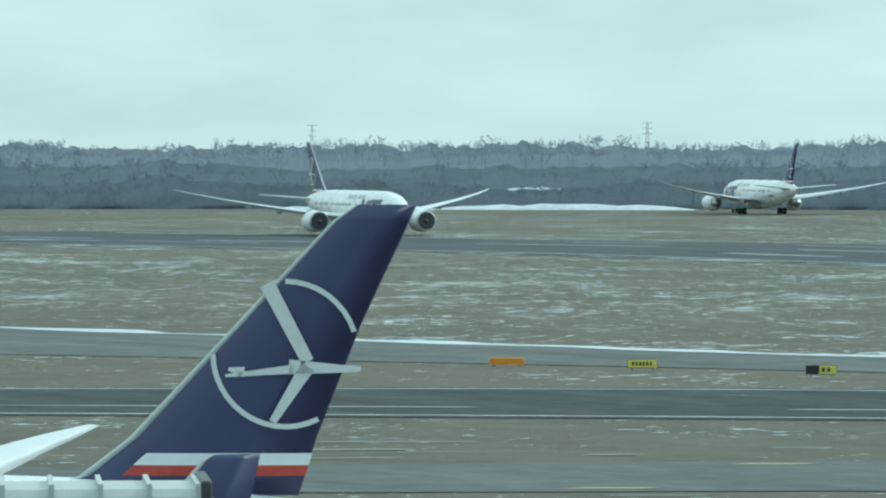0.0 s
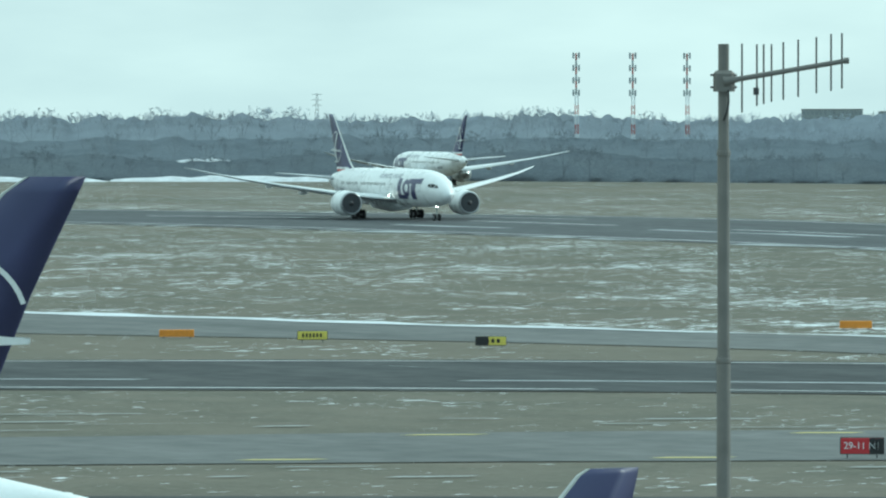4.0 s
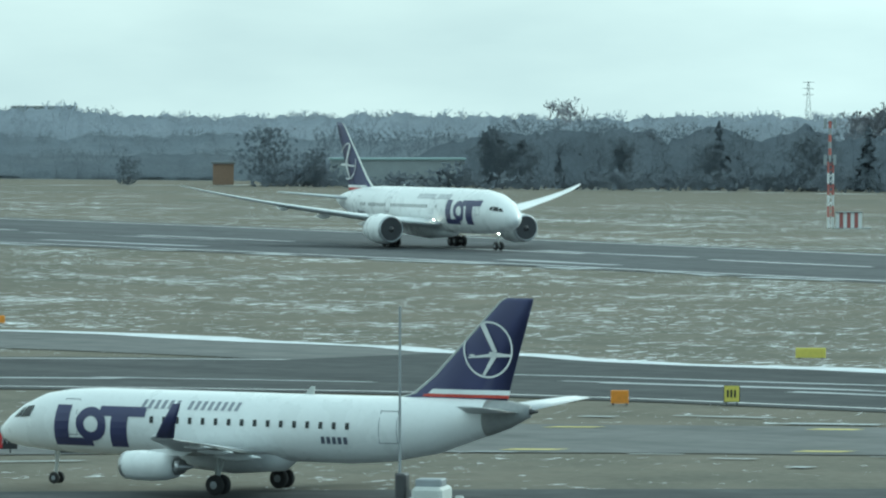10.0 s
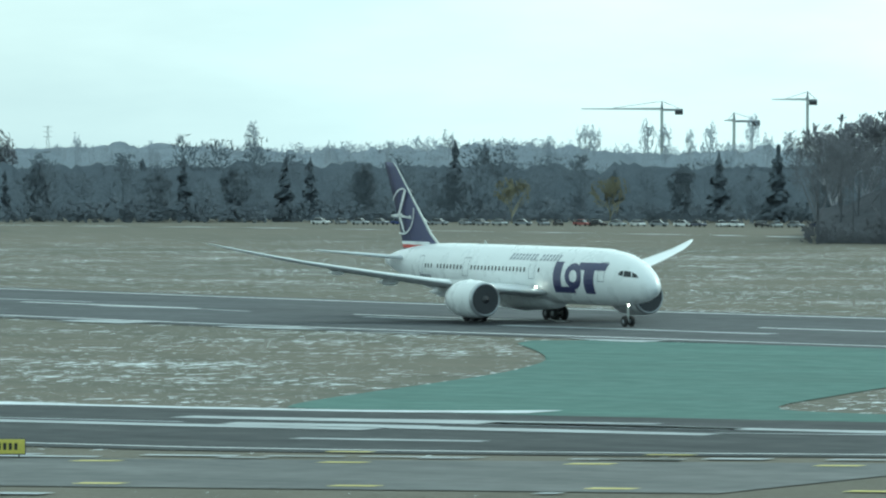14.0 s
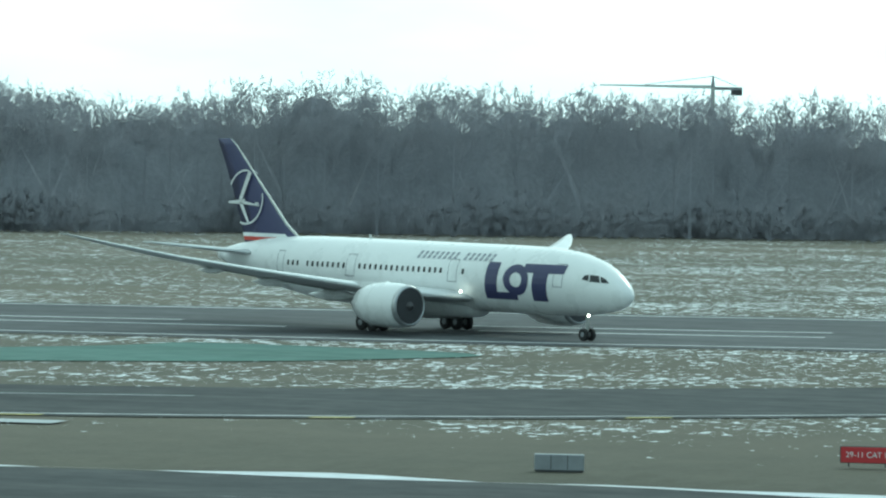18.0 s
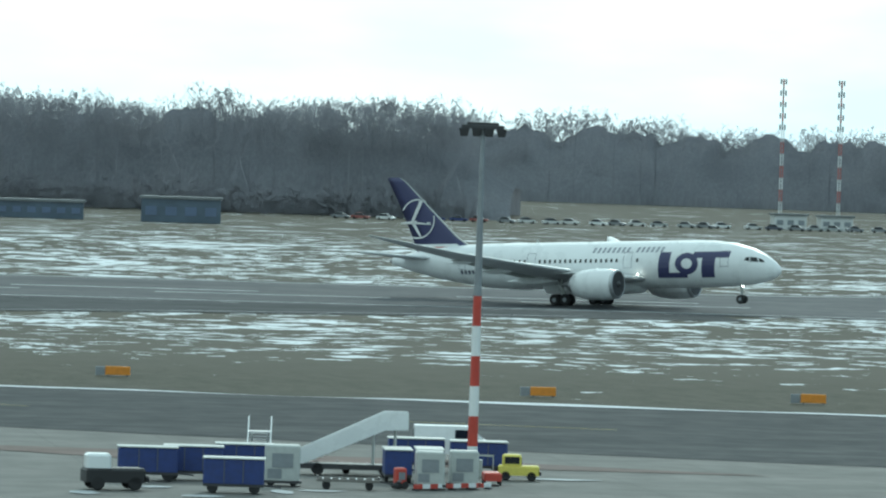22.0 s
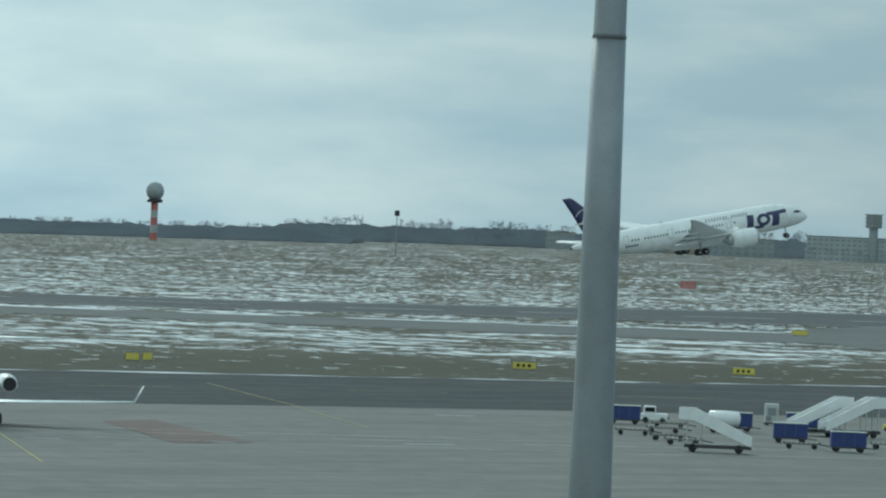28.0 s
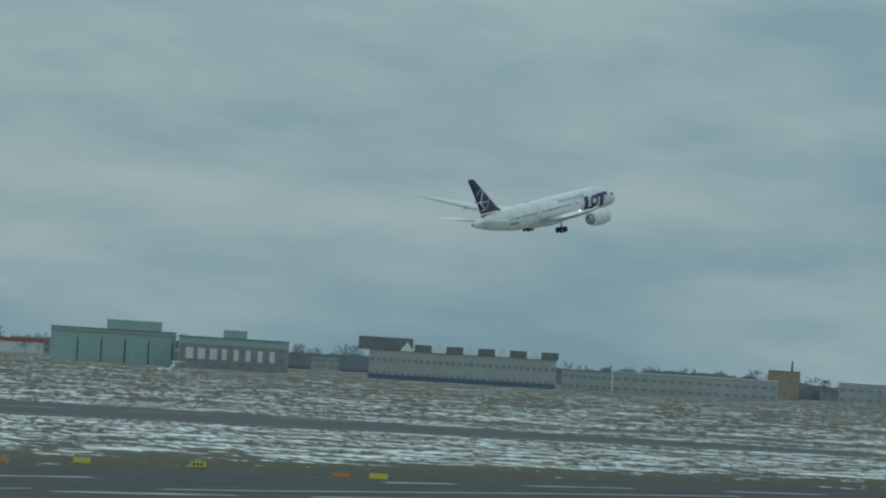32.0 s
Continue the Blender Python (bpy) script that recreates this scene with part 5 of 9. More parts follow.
def frame_rows(hull, x0, x1, z0, z1, port, w=0.05):
    out = []
    for c in (((x0, z0), (x1, z0), (x1, z0 + w), (x0, z0 + w)), ((x0, z1 - w), (x1, z1 - w), (x1, z1), (x0, z1)), ((x0, z0), (x0 + w, z0), (x0 + w, z1), (x0, z1)), ((x1 - w, z0), (x1, z0), (x1, z1), (x1 - w, z1))):
        out.append(hull.decal(c, port, 1, 3, 0.018))
    return out


def side_paint(ac, hull, port, spec):
    """Doors, windows and painted blocks on one side of a fuselage."""
    tone = M_NAVY
    for x0, x1, z0, z1 in spec.get("doors", ()):
        g = Geo()
        for rows in frame_rows(hull, x0, x1, z0, z1, port, spec.get("line", 0.05)):
            g.grid(rows)
        part("cabin_door", g, M_STRIPE_G, ac, "outline of a cabin door")
    xa, xb, step, z, w, h = spec["windows"]
    x = xa
    gaps = spec.get("gaps", ())
    pane = {}
    while x > xb:
        if not any(a <= x <= b for a, b in gaps):
            g = Geo()
            g.grid(hull.decal(((x - w / 2, z - h / 2), (x + w / 2, z - h / 2), (x + w / 2, z + h / 2), (x - w / 2, z + h / 2)), port, 1, 2, 0.025))
            part("cabin_window", g, M_GLASS, ac)
        x -= step
    if "blocks" in spec:
        # airline title as plain blocks: a bar, a ring and a capped post
        X, Z, H, K = spec["blocks"]
        d = 1 if port else -1

        def sx(u):
            return X - u * K if port else X - (1 - u) * K

        def quad(u0, v0, u1, v1, lean=0.12, nu=4, nv=5):
            # lean follows the travel direction of reading
            e = lean * H
            def P(u, v):
                return (sx(u) - d * 0 + (-e * v if port else e * v), Z + H * v)
            return (P(u0, v0), P(u1, v0), P(u1, v1), P(u0, v1)), nu, nv

        for name, a in (("title_bar", (0.04, 0.0, 0.2, 1.0)), ("title_foot", (0.2, 0.0, 0.46, 0.2)), ("title_cap", (0.52, 0.76, 1.02, 1.0)), ("title_post", (0.66, 0.0, 0.84, 0.78))):
            c, nu, nv = quad(*a)
            part(name, Geo().grid(hull.decal(c, port, nu, nv, 0.03)), tone, ac, "plain dark blue block")
        part("title_ring", Geo().grid(hull.ring(sx(0.445) + (-0.06 * H if port else 0.06 * H), Z + H * 0.55, H * 0.2, H * 0.42, port, stretch=K * 0.39 / H)), tone, ac, "plain dark blue ring")
    if "subtitle" in spec:
        # the airline's second line as thin slanted bars
        x0, x1, z, h = spec["subtitle"]
        n = 15
        for i in range(n):
            if i == 6:
                continue
            xx = x0 + (x1 - x0) * i / n
            w = abs(x1 - x0) / n
            sl = h * 0.3 * (-1 if port else 1)
            g = Geo()
            g.grid(hull.decal(((xx + w * 0.1, z), (xx + w * 0.62, z), (xx + w * 0.62 + sl, z + h), (xx + w * 0.1 + sl, z + h)), port, 1, 1, 0.03))
            part("title_mark", g, M_TITLE, ac)
    if "reg" in spec:
        x0, x1, z, h = spec["reg"]
        for i in range(5):
            g = Geo()
            xx = x0 + (x1 - x0) * i / 5
            w = abs(x1 - x0) / 5 * 0.65
            g.grid(hull.decal(((xx, z), (xx + w, z), (xx + w, z + h), (xx, z + h)), port, 1, 1, 0.03))
            part("registration_bar", g, M_STRIPE_G, ac)


def cockpit(ac, hull, panes):
    for port in (True, False):
        for c in panes:
            part("cockpit_window", Geo().grid(hull.decal(c, port, 3, 3, 0.03)), M_GLASS, ac, "dark cockpit window")


def jetliner(name, label, s, m):
    """A low-winged jet with an engine under each wing."""
    ac = thing(name, label, "airplane", m)
    hull = Hull(s["hull"])
    part("fuselage", hull.geo(), M_WHITE, ac, "white painted fuselage", True)
    part("belly_fairing", Geo().lathe([(0.05, s["belly"][1]), (s["belly"][3] * 0.8, s["belly"][1] - 1.2), (s["belly"][3], (s["belly"][0] + s["belly"][1]) / 2), (s["belly"][3] * 0.8, s["belly"][0] + 1.2), (0.05, s["belly"][0])],
                                      (0, 0, s["belly"][2]), "x", 20), M_WHITE, ac, smooth=True)
    wings = []
    w = s["wing"]
    hinge = (0, w[0][0], w[0][3])
    for side in (1, -1):
        sec = [(side * (q[0] - hinge[1]), q[1], q[2], q[3] - hinge[2], q[4]) for q in w]
        wg = part("wing", blade(sec), M_GREYWING if s.get("greywing", True) else M_WHITE, ac, "pale grey wing", True, pose(0, side * hinge[1], hinge[2]))
        wings.append(wg)
        for y in s["tracks"]:
            q = span_at(w, y)
            L = (q[1] - q[2]) * 0.55
            part("flap_fairing", Geo().lathe([(0.03, L * 0.5), (L * 0.07, L * 0.2), (L * 0.075, -L * 0.15), (0.03, -L * 0.55)], (q[2] + L * 0.28, side * (y - hinge[1]), q[3] - hinge[2] - q[4] * 0.3 - L * 0.04), "x", 8), M_WHITE, wg)
        # rear edge flap panel
        a, b = span_at(w, s["tracks"][0] - 0.5), span_at(w, s["tracks"][-1] + 0.5)
        fl = [(side * (q[0] - hinge[1]), q[2] + (q[1] - q[2]) * 0.2, q[2] - (q[1] - q[2]) * 0.03, q[3] - hinge[2] - 0.12, q[4] * 0.35) for q in (a, b)]
        part("flap", blade(fl), M_GREYBOX, wg, "pale grey flap")
        if s.get("winglet"):
            wl = s["winglet"]
            part("winglet", blade([(z - hinge[2], le, te, side * (y - hinge[1]), t) for z, le, te, y, t in wl], True), s.get("wingletmat", M_NAVY), wg, "upturned wing tip", True)
        sec = [(side * q[0], *q[1:]) for q in s["stab"]]
        part("tailplane", blade(sec), M_GREYWING, ac, smooth=True)
        x, y, z, L, R = s["engine"]
        e = nacelle(ac, x, side * y, z, L, R, M_WHITE)
        q = span_at(w, y)
        part("pylon", Geo().loft([[(x + L * 0.22, side * y - 0.2, z + R * 0.9), (x + L * 0.22, side * y + 0.2, z + R * 0.9), (x - L * 0.6, side * y + 0.2, z + R * 0.75), (x - L * 0.6, side * y - 0.2, z + R * 0.75)],
                                  [(x, side * y - 0.18, z + R * 1.12), (x, side * y + 0.18, z + R * 1.12), (q[2] + 2, side * y + 0.18, q[3] + 0.1), (q[2] + 2, side * y - 0.18, q[3] + 0.1)]]), M_WHITE, ac)
    f = s["fin"]
    part("fin", blade(f, True), M_NAVY, ac, "dark blue tail fin", True)
    # white leading edge and the white and red bands at its foot
    edge_s = [(z, le + 0.06, le + (te - le) * s.get("finedge", 0.07), y, t * 0.55) for z, le, te, y, t in f]
    part("fin_leading_edge", blade(edge_s, True), M_GREYBOX, ac, "pale leading edge of the fin")
    z0, z1, z2 = s["finbands"]
    q = [span_at(f, z) for z in (z0, z1, z2)]
    part("fin_band_red", blade([(r[0], r[1] + (r[2] - r[1]) * 0.04, r[2] - 0.02, r[3], r[4] + 0.05) for r in q[:2]], True), M_RED, ac, "red band at the foot of the fin")
    part("fin_band_white", blade([(r[0], r[1] + (r[2] - r[1]) * 0.04, r[2] - 0.02, r[3], r[4] + 0.06) for r in q[1:]], True), M_WHITE, ac, "white band at the foot of the fin")
    for x0, x1, zz0, zz1, tone in s.get("patches", ()):
        for port in (True, False):
            part("livery_patch", Geo().grid(hull.decal(((x0, zz0), (x1, zz0 + 0.2), (x1 - 0.3, zz1), (x0 - 0.5, zz1 - 0.25)), port, 3, 4, 0.02)), tone, ac, "grey pattern painted on the flank")
    cx, cz, r = s["logo"]
    fin_logo(ac, f, cx, cz, r, span_at(f, cz)[4] * 0.5 + 0.05, M_GREYBOX if s.get("dull") else M_WALL)
    if s.get("disc"):
        for sd in (1, -1):
            part("fin_disc", Geo().lathe([(0.02, 0.0), (r * 0.8, 0.0), (r * 0.8, 0.02)], (cx, sd * (span_at(f, cz)[4] * 0.5 + 0.07), cz), "y", 24), M_WALL, ac, "pale disc painted on the fin")
            part("fin_disc_centre", Geo().lathe([(0.02, 0.0), (r * 0.34, 0.0), (r * 0.34, 0.02)], (cx, sd * (span_at(f, cz)[4] * 0.5 + 0.1), cz), "y", 16), M_NAVY, ac, "dark blue centre of the disc")
    for port in (True, False):
        side_paint(ac, hull, port, s)
    cockpit(ac, hull, s["panes"])
    x, r, dy = s["nosegear"]
    gear_leg(ac, x, 0, r, [(0, dy), (0, -dy)], s["hull"][6][1] - 1.0, "nose_gear")
    for side in (1, -1):
        r, y, offs = s["maingear"]
        gear_leg(ac, 0, side * y, r, offs, w[0][3] + 0.2, "main_gear")
    if "cone" in s:
        xe = s["hull"][-1][0]
        rings = []
        for i in range(7):
            x = xe - 0.03 + s["cone"] * i / 6
            zc, hw, hh = hull.at(x)
            rings.append([(x, (hw + 0.02) * math.cos(q), zc + (hh + 0.02) * math.sin(q)) for q in [2 * math.pi * k / 20 for k in range(20)]])
        part("tail_fairing", Geo().loft(rings), M_GALVP, ac, "bare grey tail fairing", True)
    part("tail_cone", Geo().lathe([(0.02, -0.5), (s["hull"][-1][2] * 0.9, 0.05), (s["hull"][-1][2], 0.3)], (s["hull"][-1][0], 0, s["hull"][-1][1]), "x", 12), M_DKMETAL, ac, "dark exhaust of the tail cone")
    part("antenna", Geo().loft([[(s["belly"][0], -0.03, s["top"]), (s["belly"][0] - 0.5, -0.03, s["top"]), (s["belly"][0] - 0.5, 0.03, s["top"]), (s["belly"][0], 0.03, s["top"])],
                                [(s["belly"][0] - 0.35, -0.02, s["top"] + 0.4), (s["belly"][0] - 0.55, -0.02, s["top"] + 0.4), (s["belly"][0] - 0.55, 0.02, s["top"] + 0.4), (s["belly"][0] - 0.35, 0.02, s["top"] + 0.4)]]), M_GREYBOX, ac)
    if s.get("lights"):
        for x, y, z, rr in s["lights"]:
            part("landing_light", Geo().lathe([(0.01, -rr), (rr * 0.7, -rr * 0.7), (rr, 0), (rr * 0.7, rr * 0.7), (0.01, rr)], (x, y, z), "x", 8), M_LAMP, ac, "lit landing lamp")
    return ac, wings


WIDE = dict(
    hull=[(28.37, 4.0, 0.05, 0.05), (28.1, 4.03, 0.55, 0.55), (27.4, 4.15, 1.1, 1.12), (26.2, 4.36, 1.7, 1.72), (24.6, 4.62, 2.2, 2.25), (22.2, 4.85, 2.62, 2.68), (19.0, 4.97, 2.87, 2.93), (15.0, 5.0, 2.885, 2.97),
          (-9.0, 5.0, 2.885, 2.97), (-13.0, 5.13, 2.75, 2.83), (-17.0, 5.36, 2.4, 2.48), (-21.0, 5.56, 1.85, 1.98), (-25.0, 5.78, 1.1, 1.2), (-27.9, 5.9, 0.35, 0.42)],
    belly=(-6.0, 10.0, 3.1, 2.0), top=7.95,
    wing=[(2.4, 10.6, -5.0, 3.2, 1.5), (6.0, 7.6, -5.2, 3.55, 1.25), (10.0, 4.4, -5.6, 4.1, 0.95), (16.0, -0.6, -7.6, 5.1, 0.65), (22.0, -5.3, -9.7, 6.2, 0.42), (26.5, -8.8, -11.4, 7.2, 0.28), (28.6, -10.9, -12.5, 7.75, 0.18), (29.9, -12.5, -13.1, 8.1, 0.08)],
    tracks=(6.5, 12.5, 17.5), stab=[(0.6, -20.6, -25.6, 6.1, 0.7), (5.0, -23.2, -26.4, 6.55, 0.45), (9.7, -25.7, -27.5, 7.0, 0.2)],
    fin=[(6.7, -13.4, -24.2, 0, 0.9), (7.6, -16.2, -24.5, 0, 0.8), (8.9, -18.2, -24.9, 0, 0.75), (12.7, -22.3, -26.6, 0, 0.5), (16.0, -25.8, -28.3, 0, 0.3), (16.6, -26.7, -28.6, 0, 0.2)],
    finbands=(7.3, 7.65, 8.0), logo=(-23.9, 11.25, 2.55), engine=(7.7, 9.9, 2.6, 6.2, 1.82),
    windows=(18.5, -15.5, 0.74, 5.55, 0.29, 0.46), gaps=((10.2, 20.5), (7.4, 8.9), (-6.4, -4.6), (-13.2, -11.9)),
    doors=((21.2, 22.3, 4.6, 6.6), (7.6, 8.8, 4.6, 6.6), (-6.3, -5.1, 4.6, 6.6), (-16.6, -15.6, 4.7, 6.6)),
    blocks=(21.9, 3.3, 3.2, 9.9), subtitle=(12.6, 2.2, 6.55, 0.62), reg=(-14.0, -17.0, 4.1, 0.5),
    panes=(((26.75, 5.1), (26.15, 5.13), (25.85, 5.66), (26.35, 5.45)), ((26.05, 5.14), (25.1, 5.2), (24.95, 5.78), (25.7, 5.7)), ((25.0, 5.24), (24.3, 5.38), (24.5, 5.72), (24.85, 5.77))),
    nosegear=(22.8, 0.56, 0.4), maingear=(0.72, 4.9, ((0.75, 0.6), (0.75, -0.6), (-0.75, 0.6), (-0.75, -0.6))),
    lights=((22.9, 0, 2.2, 0.13), (9.9, -3.3, 3.8, 0.12), (9.9, 3.3, 3.8, 0.12)))

REG = dict(
    hull=[(14.8, 2.55, 0.04, 0.04), (14.6, 2.57, 0.35, 0.35), (14.0, 2.7, 0.75, 0.75), (13.0, 2.95, 1.12, 1.15), (11.8, 3.15, 1.35, 1.45), (10.4, 3.22, 1.47, 1.6), (8.5, 3.25, 1.505, 1.68), (6.0, 3.25, 1.505, 1.68),
          (-6.0, 3.25, 1.505, 1.68), (-8.5, 3.35, 1.45, 1.6), (-11.0, 3.6, 1.25, 1.38), (-13.5, 3.95, 0.9, 1.0), (-15.5, 4.25, 0.5, 0.62), (-16.9, 4.42, 0.2, 0.28)],
    belly=(-3.2, 5.2, 2.0, 1.15), top=4.92,
    wing=[(1.2, 4.4, -2.0, 2.0, 0.8), (4.6, 2.0, -2.2, 2.35, 0.55), (9.0, -0.4, -3.0, 2.9, 0.35), (12.6, -2.3, -3.7, 3.3, 0.2), (13.2, -2.8, -3.9, 3.5, 0.15)],
    winglet=[(3.4, -2.9, -4.0, 13.1, 0.14), (4.1, -3.6, -4.4, 13.6, 0.1), (5.1, -4.5, -4.95, 14.0, 0.06)],
    tracks=(3.6, 6.4, 9.0), stab=[(0.4, -12.6, -15.6, 4.35, 0.4), (5.4, -15.1, -16.4, 4.85, 0.15)],
    fin=[(4.6, -7.4, -14.8, 0, 0.5), (5.1, -9.5, -14.85, 0, 0.45), (6.0, -10.65, -15.05, 0, 0.42), (8.6, -13.15, -15.7, 0, 0.3), (9.7, -14.2, -15.98, 0, 0.2), (9.86, -14.5, -16.0, 0, 0.12)],
    finbands=(5.0, 5.15, 5.38), logo=(-13.85, 7.35, 1.38), engine=(2.95, 4.35, 1.42, 3.1, 0.7), greywing=True,
    windows=(5.0, -7.4, 0.76, 3.5, 0.21, 0.33), gaps=(), doors=((9.2, 10.1, 2.6, 4.4), (-9.4, -8.4, 2.7, 4.3)), line=0.04,
    blocks=(10.9, 2.05, 2.05, 5.5), subtitle=(5.4, -0.5, 4.05, 0.42), reg=(-5.2, -6.8, 2.6, 0.35),
    panes=(((13.4, 3.35), (12.9, 3.4), (12.65, 3.95), (13.0, 3.7)), ((12.85, 3.4), (12.2, 3.45), (12.0, 4.0), (12.55, 3.95))),
    nosegear=(11.4, 0.3, 0.22), maingear=(0.5, 2.97, ((0, 0.3), (0, -0.3))))


def stretched(s, ahead, aft):
    """A longer version of a jetliner: everything before or behind the wing moves out."""
    d = dict(s)

    def mv(x):
        return x + ahead if x > 6.5 else (x - aft if x < -6.5 else x)
    d["hull"] = [(mv(x) if x not in (6.0, -6.0) else x, z, a, b) for x, z, a, b in s["hull"]]
    d["fin"] = [(z, mv(a), mv(b), y, t) for z, a, b, y, t in s["fin"]]
    d["stab"] = [(y, mv(a), mv(b), z, t) for y, a, b, z, t in s["stab"]]
    d["logo"] = (mv(s["logo"][0]), *s["logo"][1:])
    d["doors"] = [(mv(a), mv(b), z0, z1) for a, b, z0, z1 in s["doors"]]
    d["windows"] = (mv(7.0), -9.5, *s["windows"][2:])
    d["blocks"] = (mv(s["blocks"][0]), *s["blocks"][1:])
    d["panes"] = tuple(tuple((mv(x), z) for x, z in q) for q in s["panes"])
    d["nosegear"] = (mv(s["nosegear"][0]), *s["nosegear"][1:])
    return d


REG_LONG = stretched(REG, 2.2, 2.4)
REG_LONG["wingletmat"] = M_WHITE
REG_SHORT = stretched(REG, 0.2, -0.15)
REG_SHORT["hull"] = REG_SHORT["hull"][:-3] + [(-13.0, 3.95, 0.9, 1.0), (-14.8, 4.22, 0.55, 0.66), (-15.9, 4.4, 0.2, 0.28)]
REG_SHORT["windows"] = (4.9, -7.2, 0.76, 3.5, 0.21, 0.33)
REG_SHORT["line"] = 0.03
REG_SHORT["cone"] = 2.3
REG_SHORT["fin"] = [(z, a - 0.25 * (z - 4.6) / 5.2, b - 0.25 * (z - 4.6) / 5.2, y, w) for z, a, b, y, w in REG_SHORT["fin"]]


def heading(x, y, z, az, pitch=0.0, roll=0.0):
    """The pose of an aircraft from its place, compass heading and pitch."""
    return Matrix.Translation((x, y, z)) @ Matrix.Rotation(radians(90 - az), 4, "Z") @ Matrix.Rotation(radians(-pitch), 4, "Y") @ Matrix.Rotation(radians(roll), 4, "X")


airliner, airliner_wings = jetliner("airliner", "white wide-body airliner with dark blue fin taking off", WIDE, heading(-826, 572, 2.8, 107))
taxiing, _ = jetliner("regional_jet", "white regional jet with a dark blue fin taxiing by the apron", REG_SHORT, heading(-195, 201, 0.1, -102))
quiet = dict(WIDE)
quiet.pop("lights")
parked_wide = dict(quiet)
parked_wide["fin"] = [(7.3, -13.8, -23.9, 0, 0.9), (7.9, -16.6, -24.1, 0, 0.8), (9.2, -18.3, -24.5, 0, 0.75), (13.0, -21.9, -26.0, 0, 0.5), (16.4, -25.1, -27.6, 0, 0.3), (16.95, -25.9, -27.85, 0, 0.2)]
parked_wide["finbands"], parked_wide["logo"] = (7.95, 8.3, 8.7), (-23.5, 12.0, 2.5)
parked_wide["stab"] = [(0.6, -20.6, -25.6, 5.7, 0.7), (7.2, -24.4, -26.8, 6.0, 0.2)]
jetliner("airliner", "white wide-body airliner waiting far off beside the runway", quiet, heading(-1036, 833, lie(-1036, 833), 292))
jetliner("airliner", "parked wide-body airliner, its dark blue fin rising over the stand", parked_wide, heading(-170.6, 86.8, 0.06, -140))
for x, y in ((-113.1, 79.8), (-140.9, 76.4)):
    jetliner("regional_jet", "parked regional jet, the tip of its dark blue fin showing", REG, heading(x, y, 0.06, 190))
low_tip = dict(REG_LONG)
low_tip["winglet"] = [(3.4, -2.9, -4.0, 13.1, 0.14), (3.7, -3.4, -4.2, 13.5, 0.1), (4.0, -4.1, -4.5, 13.9, 0.06)]
jetliner("regional_jet", "white regional jet parked on the apron, tail towards the terminal", low_tip, heading(142.6, 122.3, 0.08, 35.8))
patterned = dict(REG_LONG)
patterned["patches"] = ((-12.6, -11.2, 3.4, 4.5, M_STRIPE_G), (-10.6, -8.6, 2.7, 4.6, M_GREYWING), (-8.0, -6.2, 3.3, 4.7, M_GREYWING), (-5.6, -4.3, 2.6, 3.6, M_STRIPE_G), (-3.6, -1.5, 3.2, 4.6, M_GREYWING), (-0.8, 1.4, 2.9, 4.4, M_GREYWING))
patterned["disc"] = True
patterned["subtitle"] = (6.6, 1.0, 3.95, 0.42)
jetliner("regional_jet", "white regional jet with grey patterned flank parked on the apron", patterned, heading(386.4, 79.8, 0.08, 65.5))


